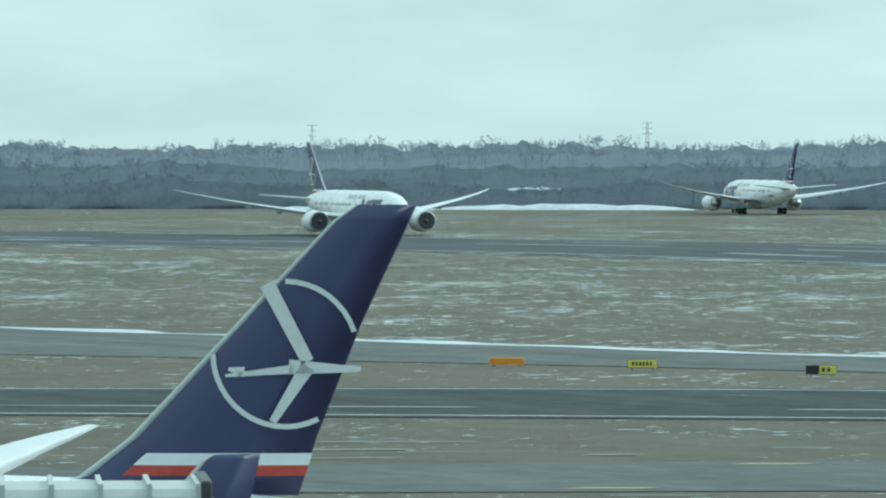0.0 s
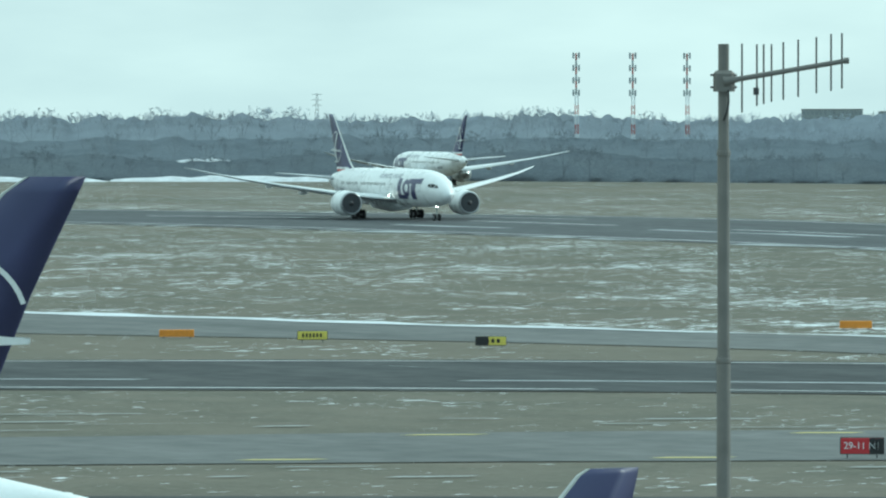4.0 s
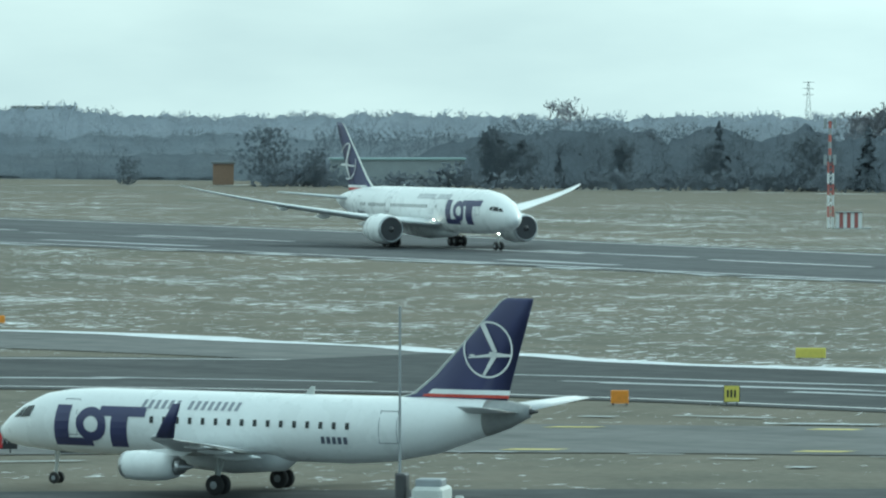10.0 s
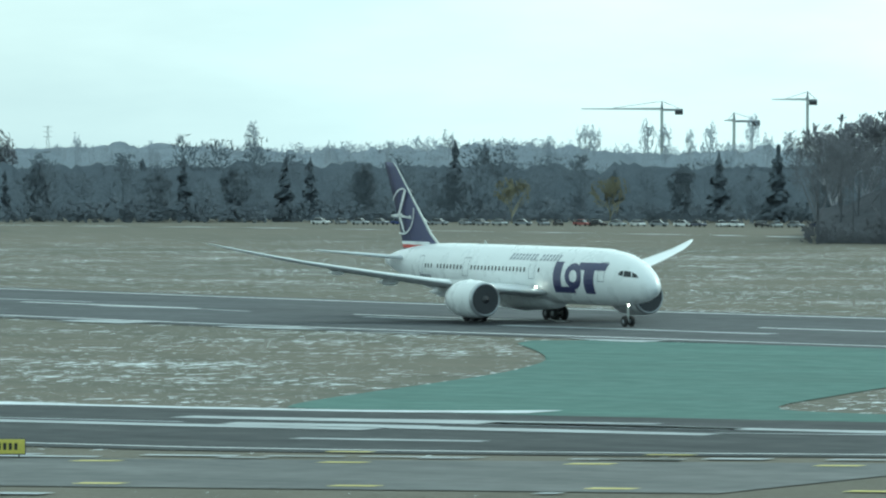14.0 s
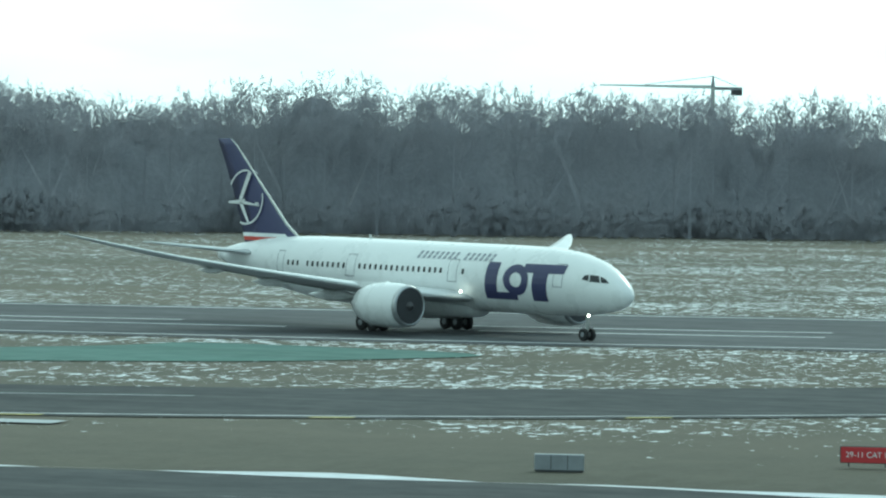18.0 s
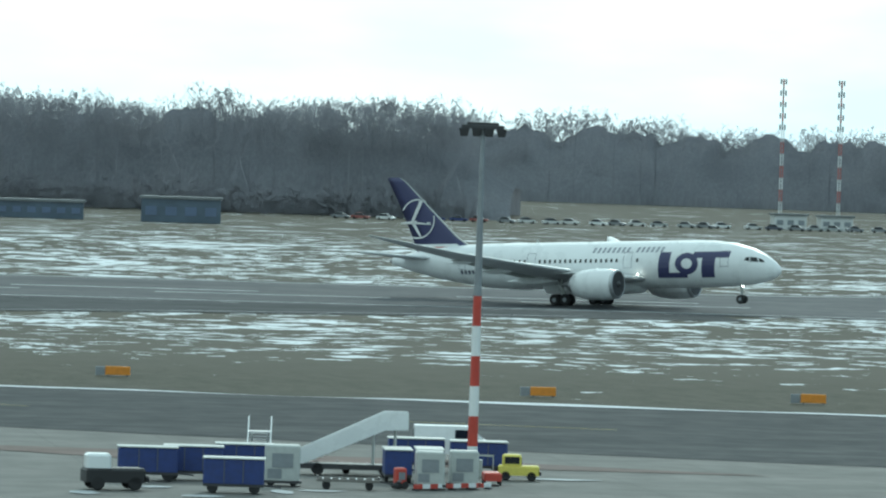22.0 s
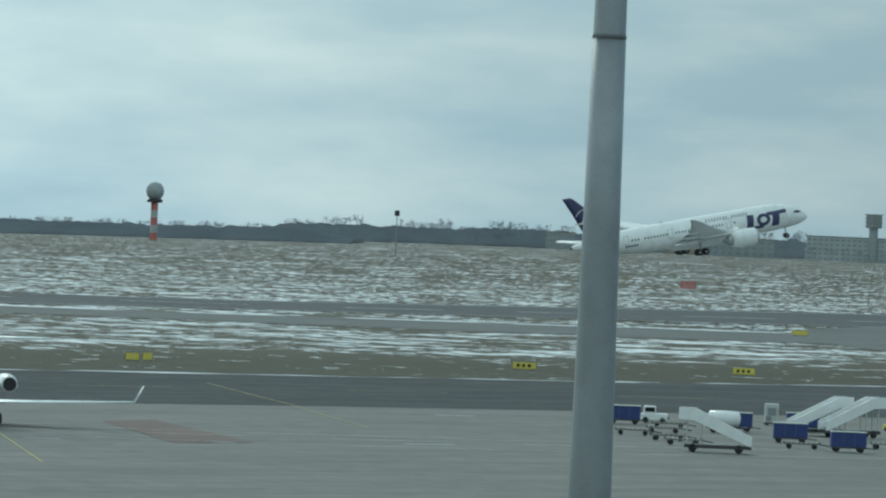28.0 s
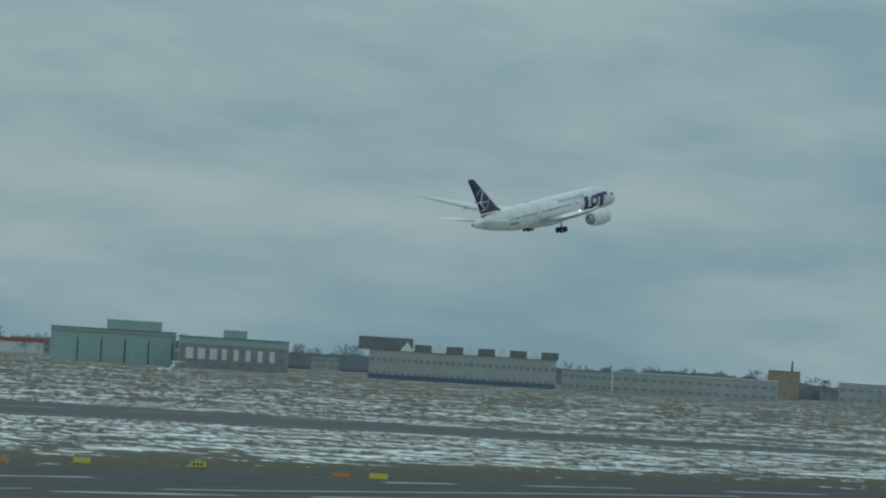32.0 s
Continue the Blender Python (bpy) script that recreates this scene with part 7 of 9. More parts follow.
def antenna_pole():
    s = thing("antenna_pole", "grey steel pole carrying a rod antenna above the deck", "antenna", pose(-44.8, 40.0, 0.05, 0, 0, 48))
    for z0, z1, r in ((0, 8, 0.09), (8, 16.4, 0.075), (16.4, 18.6, 0.066), (18.6, 19.71, 0.058)):
        part("pole", Geo().tube((0, 0, z0), (0, 0, z1), r, None, 14), M_AGED, s, "grey steel pole section")
        if z1 < 19:
            part("collar", Geo().lathe([(r + 0.004, -0.03), (r + 0.008, -0.02), (r + 0.008, 0.02), (r + 0.004, 0.03)], (0, 0, z1 - 0.05), "z", 14), M_AGED, s)
    part("clamp", Geo().box(-0.11, 0.12, -0.1, 0.1, 19.205, 19.43, 0.035), M_AGED, s, "weathered bolted clamp")
    for z in (19.25, 19.38):
        part("bolt", Geo().tube((-0.14, -0.06, z), (0.14, -0.06, z), 0.012, None, 6), M_DKMETAL, s)
    boom0, boom1 = Vector((0.0, -0.09, 19.31)), Vector((1.3, -0.09, 19.53))
    part("boom_socket", Geo().tube(boom0, boom0.lerp(boom1, 0.12), 0.055, 0.03, 12), M_AGED, s)
    part("boom", Geo().tube(boom0, boom1, 0.03, 0.027, 12), M_AGED, s)
    part("boom_cap", Geo().lathe([(0.01, 0.03), (0.032, 0.025), (0.034, -0.025), (0.028, -0.03)], tuple(boom1), "x", 12), M_AGED, s)
    for u, a, b in ((0.15, 0.37, 0.36), (0.271, 0.335, 0.317), (0.326, 0.326, 0.31), (0.39, 0.31, 0.3), (0.486, 0.31, 0.3), (0.607, 0.31, 0.296), (0.755, 0.305, 0.29), (0.874, 0.31, 0.293), (0.962, 0.3, 0.285)):
        p = boom0.lerp(boom1, u)
        part("rod", Geo().tube((p.x, p.y, p.z - b), (p.x, p.y, p.z + a), 0.01, None, 6), M_DKMETAL, s)
    p = boom0.lerp(boom1, 0.265)
    part("feed_box", Geo().box(p.x - 0.03, p.x + 0.03, p.y - 0.03, p.y + 0.03, p.z - 0.2, p.z - 0.12, 0.008), M_DKMETAL, s)
    rows = [Vector((0.05, -0.11, 19.22)), Vector((0.055, -0.12, 19.1)), Vector((0.04, -0.1, 19.0)), Vector((0.0, -0.07, 18.9))]
    for a, b in zip(rows, rows[1:]):
        part("cable", Geo().tube(a, b, 0.011, None, 6), M_BLACK, s)


antenna_pole()
s = thing("lamp_post", "thick grey tapered steel pole close to the deck", "pole", pose(12.8, -219.3, 0.05))
part("pole", Geo().lathe([(0.6, 0), (0.45, 14), (0.395, 19), (0.355, 23.1)], (0, 0, 0), "z", 24), M_GALV, s, smooth=True)
part("pole_top", Geo().lathe([(0.37, 23.05), (0.35, 23.15), (0.31, 27), (0.25, 34)], (0, 0, 0), "z", 24), M_GALV, s, smooth=True)
part("base_plate", Geo().box(-0.9, 0.9, -0.9, 0.9, 0, 0.05), M_DKMETAL, s)


def striped_mast(name, label, x, y, h, w, dishes=0, bands=7, toward=(0, 0)):
    """A red and white mast, in sections, with aerials on its upper half."""
    s = thing(name, label, "mast", pose(x, y, lie(x, y), 0, 0, face(toward, x, y)))
    for i in range(bands):
        z0, z1 = h * 0.62 * i / bands, h * 0.62 * (i + 1) / bands
        g = Geo()
        for a in range(3):
            c, q = math.cos(a * 2.094) * w, math.sin(a * 2.094) * w
            c2, q2 = math.cos((a + 1) * 2.094) * w, math.sin((a + 1) * 2.094) * w
            g.tube((c, q, z0), (c, q, z1), w * 0.24, None, 5)
            n = max(2, int((z1 - z0) / (w * 2)))
            for k in range(n):
                g.tube((c, q, z0 + (z1 - z0) * k / n), (c2, q2, z0 + (z1 - z0) * (k + 1) / n), w * 0.12, None, 4)
        part("mast_section", g, M_MASTRED if i % 2 else M_WHITE, s, "red lattice section" if i % 2 else "white lattice section")
    for i in range(6):
        part("mast_section", Geo().tube((0, 0, h * (0.62 + 0.38 * i / 6)), (0, 0, h * (0.62 + 0.38 * (i + 1) / 6)), w * 0.5, w * 0.45, 6), M_MASTRED if i % 2 else M_WALLG, s, "red upper section" if i % 2 else "white upper section")
    for i in range(dishes):
        z = h * (0.64 + 0.34 * i / max(1, dishes - 1))
        for a in (-1, 1):
            part("aerial", Geo().box(a * w * 1.35 - w * 0.45, a * w * 1.35 + w * 0.45, -w * 0.4, w * 0.4, z - w * 1.5, z + w * 1.5, w * 0.1), M_WALLG, s)
        part("aerial_arm", Geo().box(-w * 1.6, w * 1.6, -w * 0.12, w * 0.12, z - w * 0.12, z + w * 0.12), M_DKMETAL, s)
    return s


for x, y in ((-1510.8, 1279.8), (-1497.9, 1294.8), (-1485.4, 1309.1)):
    striped_mast("radio_mast", "red and white radio mast with aerials beyond the runway", x, y, 38.5, 0.72, 4)
for x, y in ((376.2, 1493), (393, 1489.1)):
    striped_mast("radio_mast", "slim red and white radio mast before the wood", x, y, 40, 0.55, 5, toward=(0, -180))
s = striped_mast("glide_mast", "red and white lattice mast beside the runway", -566.3, 714.8, 17.2, 0.55, 2, 6)
hut = thing("equipment_hut", "faded hut striped red and white at the foot of the mast", "hut", pose(-563.9, 716.7, lie(-564, 717), 0, 0, face((0, 0), -564, 717)))
for i in range(7):
    part("hut_wall_panel", Geo().box(-2.1 + i * 0.6, -1.5 + i * 0.6, -1.1, 1.1, 0, 2.5), M_DULLRED if i % 2 else M_WALL, hut, "red panel" if i % 2 else "white panel")
part("hut_roof", Geo().box(-2.25, 2.25, -1.25, 1.25, 2.5, 2.66, 0.05), M_ROOF, hut)
part("hut_plinth", Geo().box(-2.6, 3.6, -1.5, 1.5, -0.1, 0.08), M_WALLG, hut)


def light_mast(x, y, h, label, bands=6, toward=(0, -160)):
    """A tall apron light mast: red and white foot, grey upper pole, ring of floodlights."""
    s = thing("floodlight_mast", label, "light mast", pose(x, y, 0.06, 0, 0, face(toward, x, y)))
    for i in range(bands):
        z0, z1 = h * 0.5 * i / bands, h * 0.5 * (i + 1) / bands
        part("painted_section", Geo().tube((0, 0, z0), (0, 0, z1), 0.3 - 0.012 * i, 0.29 - 0.012 * i, 16), M_WHITE if i % 2 == 0 else M_RED, s, "white section" if i % 2 == 0 else "red section")
    part("upper_pole", Geo().tube((0, 0, h * 0.5), (0, 0, h - 0.7), 0.22, 0.12, 14), M_GALV, s, "grey upper pole")
    part("head_frame", Geo().box(-1.2, 1.2, -0.25, 0.25, h - 0.75, h - 0.55, 0.03), M_DKMETAL, s)
    for i, q in enumerate((-1.05, -0.35, 0.35, 1.05)):
        part("floodlight", Geo().loft([[(q - 0.3, -0.35, h - 0.75), (q + 0.3, -0.35, h - 0.75), (q + 0.3, 0.25, h - 0.75), (q - 0.3, 0.25, h - 0.75)],
                                       [(q - 0.2, -0.25, h - 1.2), (q + 0.2, -0.25, h - 1.2), (q + 0.2, 0.1, h - 1.2), (q - 0.2, 0.1, h - 1.2)]]), M_DKMETAL, s)
    part("head_cap", Geo().box(-0.9, 0.9, -0.2, 0.2, h - 0.55, h - 0.4, 0.03), M_DKMETAL, s)
    for a in (-1.2, 0, 1.2):
        part("foot_rail", Geo().box(a - 0.03, a + 0.03, -1.2, -1.14, 0, 1.3), M_GREYBOX, s)
    part("foot_cage", Geo().box(-1.25, 1.25, -1.2, -1.14, 1.2, 1.3), M_GREYBOX, s)
    part("foot_box", Geo().box(-0.6, 0.6, -0.9, -0.35, 0, 1.0, 0.05), M_GREYBOX, s)
    return s


light_mast(59.0, 163.1, 20.3, "tall floodlight mast with red and white foot among ground equipment")
light_mast(181.3, 79.7, 21.3, "tall floodlight mast with red and white foot on the apron", toward=(-60, -300))
light_mast(339.9, 97.7, 21.0, "tall floodlight mast with red and white foot on the apron", toward=(-60, -300))

# ---- jet bridge roof gear in front of the deck ----
jb = thing("jet_bridge", "grey jet bridge with roof equipment", "jet bridge", pose(-59.5, 66.5, 0.05, 0, 0, 30))
part("tunnel", Geo().box(-9, 9, -1.8, 1.8, 8.4, 11.4, 0.2), M_GREYBOX, jb)
for x in (-6, 6):
    part("column", Geo().tube((x, 0, 0), (x, 0, 8.4), 0.4, None, 14), M_GALV, jb)
for x, h in ((-0.5, 12.85), (-0.62, 12.3)):
    part("roof_post", Geo().lathe([(0.1, 11.4), (0.1, h - 0.1), (0.06, h)], (x, 0, 0), "z", 10), M_GREYBOX, jb)
part("roof_unit", Geo().box(-1.2, -0.7, -0.4, 0.4, 11.4, 13.0, 0.05), M_GREYBOX, jb)
part("roof_unit", Geo().box(-1.52, -1.24, -0.3, 0.3, 11.4, 12.8, 0.04), M_GALV, jb)
part("roof_duct", Geo().box(-1.18, -0.75, -0.2, 0.2, 13.0, 13.12, 0.02), M_GALV, jb)
part("junction_box", Geo().box(-1.52, -1.34, -0.15, 0.15, 12.8, 13.2, 0.03), M_DKMETAL, jb)
part("roof_hood", Geo().box(-2.4, -1.55, -0.6, 0.6, 11.4, 12.05, 0.1), M_STRIPE_G, jb)
rod = thing("whip_antenna", "thin grey whip antenna on the jet bridge", "antenna", pose(-64.5, 69.8, 0))
part("rod", Geo().tube((0, 0, 11.2), (0, 0, 15.7), 0.028, 0.02, 8), M_GALV, rod)
part("bracket", Geo().box(-0.06, 0.06, -0.06, 0.06, 11.1, 12.9, 0.01), M_DKMETAL, rod)
jb2 = thing("jet_bridge", "pale ribbed roof of a jet bridge", "jet bridge", pose(-93.3, 60.9, 0.05, 0, 0, -121))
part("tunnel", Geo().box(0, 14, -1.6, 1.6, 9.0, 12.25, 0.15), M_GREYBOX, jb2)
for i in range(15):
    part("roof_rib", Geo().box(0.1 + i * 0.95, 0.2 + i * 0.95, -1.65, 1.65, 11.8, 12.36), M_GREYBOX, jb2)
part("end_frame", Geo().box(-0.12, 0.1, -1.7, 1.7, 9.0, 12.42, 0.04), M_DKMETAL, jb2)
for x in (3, 11):
    part("column", Geo().tube((x, 0, 0), (x, 0, 9), 0.35, None, 12), M_GALV, jb2)

# ---- ground equipment on the apron ----


def wheels_for(t, xs, y, r, w=0.2):
    me = wheel_geo(r, w).mesh("wheel", M_TYRE)
    for x in xs:
        for q in (-y, y):
            part("wheel", me, None, t, m=pose(x, q, r))


def baggage_cart(x, y, turn, mat=None, label="blue covered baggage cart"):
    t = thing("baggage_cart", label, "cart", pose(x, y, 0.06, 0, 0, turn), "baggage carts")
    part("chassis", Geo().box(-1.6, 1.6, -0.75, 0.75, 0.35, 0.5, 0.03), M_DKMETAL, t)
    part("cover", Geo().box(-1.6, 1.6, -0.75, 0.75, 0.5, 1.8, 0.08), mat or M_BLUE, t, "blue tarpaulin cover")
    part("roof", Geo().box(-1.65, 1.65, -0.8, 0.8, 1.8, 1.87, 0.03), M_GREYBOX, t, "pale roof panel")
    for q in (-0.5, 0.5):
        part("curtain_fold", Geo().box(q - 0.03, q + 0.03, -0.79, -0.74, 0.55, 1.76), M_STRIPE_G, t)
    part("tow_bar", Geo().tube((1.6, 0, 0.42), (2.5, 0, 0.35), 0.05, None, 6), M_DKMETAL, t)
    wheels_for(t, (-1.1, 1.1), 0.62, 0.3)
    return t


def stairs_truck(x, y, turn, s=1.0, label="white mobile passenger stairs"):
    t = thing("passenger_stairs", label, "stairs", pose(x, y, 0.06, 0, 0, turn) @ Matrix.Scale(s, 4), "passenger stairs")
    part("chassis", Geo().box(-3.4, 3.0, -0.9, 0.9, 0.4, 0.75, 0.05), M_DKMETAL, t)
    n = 12
    for i in range(n):
        part("step", Geo().box(-3.2 + i * 0.44, -2.75 + i * 0.44, -0.75, 0.75, 0.75 + i * 0.2, 0.82 + i * 0.2), M_METAL, t)
    for q in (-0.85, 0.85):
        g = Geo().loft([[(-3.4, q - 0.04, 0.6), (-3.4, q + 0.04, 0.6), (-3.4, q + 0.04, 1.6), (-3.4, q - 0.04, 1.6)], [(2.1, q - 0.04, 3.0), (2.1, q + 0.04, 3.0), (2.1, q + 0.04, 4.2), (2.1, q - 0.04, 4.2)],
                        [(3.6, q - 0.04, 3.1), (3.6, q + 0.04, 3.1), (3.6, q + 0.04, 4.2), (3.6, q - 0.04, 4.2)]])
        part("side_panel", g, M_WHITE, t, "white side panel")
    part("landing", Geo().box(2.1, 3.6, -0.85, 0.85, 3.0, 3.12), M_METAL, t)
    for q in (1.4, 2.8):
        part("support", Geo().tube((q, 0.6, 0.7), (q, 0.6, 2.9), 0.07, None, 6), M_GREYBOX, t)
        part("support", Geo().tube((q, -0.6, 0.7), (q, -0.6, 2.9), 0.07, None, 6), M_GREYBOX, t)
    wheels_for(t, (-2.2, 2.2), 0.8, 0.4)
    return t


def tractor(x, y, turn, mat, label, cab=True, s=1.0):
    t = thing("apron_tractor", label, "tractor", pose(x, y, 0.06, 0, 0, turn) @ Matrix.Scale(s, 4))
    part("body", Geo().box(-1.6, 1.6, -0.8, 0.8, 0.4, 1.15, 0.12), mat, t)
    if cab:
        part("cab", Geo().box(-1.3, 0.2, -0.75, 0.75, 1.15, 2.0, 0.15), M_BLACK if "black" in label else mat, t)
        part("windscreen", Geo().box(0.2, 0.23, -0.6, 0.6, 1.25, 1.85), M_GLASS, t)
        for q in (-0.76, 0.74):
            part("side_window", Geo().box(-1.1, 0.05, q, q + 0.02, 1.3, 1.85), M_GLASS, t)
    part("bumper", Geo().box(1.6, 1.75, -0.8, 0.8, 0.45, 0.75, 0.03), M_BLACK, t)
    wheels_for(t, (-1.0, 1.0), 0.7, 0.38)
    return t


def belt_loader(x, y, turn):
    t = thing("belt_loader", "pale grey belt loader standing beside the aircraft", "loader", pose(x, y, 0.06, 0, 0, turn))
    part("body", Geo().box(-2.6, 1.4, -0.9, 0.9, 0.45, 1.0, 0.1), M_GREYBOX, t)
    part("cab", Geo().box(-2.4, -1.2, -0.85, 0.1, 1.0, 1.9, 0.12), M_GREYBOX, t)
    part("cab_window", Geo().box(-2.2, -1.4, -0.88, -0.85, 1.35, 1.9), M_GLASS, t)
    g = Geo().loft([[(-3.6, 0.2, 0.7), (-3.6, 0.9, 0.7), (-3.6, 0.9, 1.0), (-3.6, 0.2, 1.0)], [(4.2, 0.2, 1.5), (4.2, 0.9, 1.5), (4.2, 0.9, 1.8), (4.2, 0.2, 1.8)]])
    part("belt", g, M_DKMETAL, t, "dark conveyor belt")
    part("belt_rail", Geo().tube((-3.6, 0.15, 1.05), (4.2, 0.15, 1.85), 0.05, None, 6), M_GREYBOX, t)
    wheels_for(t, (-1.7, 0.7), 0.8, 0.42)
    return t


def van(x, y, turn):
    t = thing("van", "white delivery van parked on the apron", "van", pose(x, y, 0.06, 0, 0, turn))
    g = Geo().loft([[(-2.4, q, z) for q, z in ((-0.9, 0.5), (0.9, 0.5), (0.92, 1.3), (0.78, 2.1), (-0.78, 2.1), (-0.92, 1.3))], [(0.9, q, z) for q, z in ((-0.9, 0.45), (0.9, 0.45), (0.92, 1.3), (0.78, 2.1), (-0.78, 2.1), (-0.92, 1.3))],
                    [(1.7, q, z) for q, z in ((-0.9, 0.45), (0.9, 0.45), (0.92, 1.2), (0.85, 1.35), (-0.85, 1.35), (-0.92, 1.2))], [(2.4, q, z) for q, z in ((-0.8, 0.5), (0.8, 0.5), (0.82, 0.9), (0.75, 1.05), (-0.75, 1.05), (-0.82, 0.9))]])
    part("body", g, M_WHITE, t, "white van body")
    part("windscreen", Geo().add([(0.98, -0.72, 2.02), (0.98, 0.72, 2.02), (1.68, 0.8, 1.4), (1.68, -0.8, 1.4)], [(0, 1, 2, 3)]), M_GLASS, t)
    part("rear_window", Geo().box(-2.44, -2.41, -0.6, 0.6, 1.4, 1.95), M_GLASS, t)
    for q in (-0.93, 0.9):
        part("side_window", Geo().box(0.0, 0.8, q, q + 0.03, 1.4, 1.9), M_GLASS, t)
    for q in (-0.8, 0.66):
        part("tail_lamp", Geo().box(-2.44, -2.4, q, q + 0.14, 1.0, 1.4), M_RED, t)
    part("bumper", Geo().box(-2.5, -2.4, -0.85, 0.85, 0.45, 0.65, 0.02), M_BLACK, t)
    wheels_for(t, (-1.5, 1.5), 0.82, 0.34)
    return t


def unit(x, y, turn, w, d, h, mat, label):
    t = thing("ground_power_unit", label, "equipment", pose(x, y, 0.06, 0, 0, turn))
    part("housing", Geo().box(-w / 2, w / 2, -d / 2, d / 2, 0.3, h, 0.08), mat, t)
    part("base", Geo().box(-w / 2 - 0.1, w / 2 + 0.1, -d / 2, d / 2, 0.15, 0.3), M_DKMETAL, t)
    part("grille", Geo().box(-w * 0.3, w * 0.3, -d / 2 - 0.03, -d / 2, h * 0.45, h * 0.8), M_GALV, t)
    part("hatch", Geo().box(-w * 0.42, -w * 0.02, -d / 2 - 0.02, -d / 2 - 0.005, 0.4, h * 0.42), M_GALV, t)
    wheels_for(t, (-w * 0.32, w * 0.32), d * 0.42, 0.22, 0.12)
    return t


def tank_cart(x, y, turn):
    t = thing("water_cart", "white tank trailer for water", "trailer", pose(x, y, 0.06, 0, 0, turn))
    part("tank", Geo().lathe([(0.3, -1.6), (0.75, -1.4), (0.8, 0), (0.75, 1.4), (0.3, 1.6)], (0, 0, 1.35), "x", 16), M_WHITE, t, smooth=True)
    part("frame", Geo().box(-1.7, 2.3, -0.6, 0.6, 0.45, 0.6), M_DKMETAL, t)
    wheels_for(t, (-1.0, 1.0), 0.6, 0.32)
    return t


def cone(x, y):
    t = thing("traffic_cone", "orange traffic cone with a pale band on the apron", "cone", pose(x, y, 0.04) @ Matrix.Scale(0.5, 4), "traffic cones")
    part("foot", Geo().box(-0.3, 0.3, -0.3, 0.3, 0, 0.06, 0.02), M_CONE, t)
    part("body", Geo().lathe([(0.24, 0.05), (0.17, 0.35), (0.11, 0.6), (0.04, 0.95)], (0, 0, 0), "z", 12), M_CONE, t)
    part("band", Geo().lathe([(0.178, 0.36), (0.125, 0.57)], (0, 0, 0), "z", 12), M_WHITE, t, "pale reflective band")


def dolly(x, y, turn, label="low dark dolly trailer with rollers"):
    t = thing("dolly", label, "trailer", pose(x, y, 0.06, 0, 0, turn), "dollies")
    part("deck_frame", Geo().box(-1.7, 1.7, -0.8, -0.68, 0.42, 0.56).box(-1.7, 1.7, 0.68, 0.8, 0.42, 0.56).box(-1.7, -1.58, -0.68, 0.68, 0.42, 0.56).box(1.58, 1.7, -0.68, 0.68, 0.42, 0.56), M_AGED, t)
    for i in range(7):
        part("roller", Geo().tube((-1.35 + i * 0.45, -0.68, 0.52), (-1.35 + i * 0.45, 0.68, 0.52), 0.06, None, 8), M_GALV, t)
    for q in (-1.64, 1.64):
        part("end_stop", Geo().box(q - 0.04, q + 0.04, -0.6, 0.6, 0.56, 0.7), M_DKMETAL, t)
    part("tow_bar", Geo().tube((1.7, 0, 0.45), (2.7, 0, 0.3), 0.05, None, 6), M_DKMETAL, t)
    wheels_for(t, (-1.15, 1.15), 0.6, 0.22)
    return t


def snow_scrap(x, y, w, d):
    pts = [(x + w * math.cos(a) * (0.75 + 0.4 * noise.noise((x, a, y))), y + d * math.sin(a) * (0.75 + 0.4 * noise.noise((y, a, x)))) for a in [2 * math.pi * i / 14 for i in range(14)]]
    flat_shape("trim_snow_scrap", pts, M_THINSNOW, 0.15, "trodden scrap of snow on the apron")


# by the first light mast
tractor(36.8, 144.4, 8, M_BLACK, "white and black apron tractor", False)
part("white_cab", Geo().box(36.8 - 1.5, 36.8 - 0.2, 144.4 - 0.85, 144.4 + 0.7, 1.2, 1.95, 0.12), M_WHITE, bpy.data.objects["apron_tractor"], "white cab over the front half", m=bpy.data.objects["apron_tractor"].matrix_basis.inverted())
for x, y, a in ((39.5, 152.6, -4), (42.2, 154.4, -6), (43.1, 144.0, -8), (45.4, 157.5, -5), (53.7, 156.4, 84), (55.6, 157.2, 84), (59.8, 165.7, -6), (56.5, 167.5, -6)):
    baggage_cart(x, y, a)
stairs_truck(51.9, 161.5, -6, 0.86)
stairs_truck(46.5, 160.0, 82, 0.74)
unit(46.6, 151.0, -6, 1.9, 1.4, 2.2, M_GREYBOX, "pale grey covered container on wheels")
for x, y in ((54.6, 150.8), (56.7, 152.2)):
    unit(x, y, -6, 1.55, 1.5, 2.05, M_GREYBOX, "pale grey ground power unit")
dolly(49.9, 149.0, -8)
dolly(53.0, 163.0, -8)
unit(52.9, 150.2, 12, 0.6, 0.6, 1.15, M_RED, "small red fire trolley")
tractor(61.2, 160.4, -10, M_YELLOW, "small amber tractor on the apron", True, 0.72)
tractor(58.9, 155.9, 85, M_RED, "low red apron tractor", False, 0.6)
van(60.3, 177.0, -8)
bars = thing("barrier_board", "low red and white barrier boards before the power units", "barrier", pose(53.5, 149.0, 0.06, 0, 0, 32))
for i in range(10):
    part("board", Geo().box(i * 0.55, i * 0.55 + 0.55, -0.06, 0.06, 0.1, 0.34), M_WHITE if i % 2 else M_RED, bars, "white board" if i % 2 else "red board")
for i in range(5):
    part("foot", Geo().box(i * 1.3, i * 1.3 + 0.2, -0.2, 0.2, 0, 0.1), M_DKMETAL, bars)
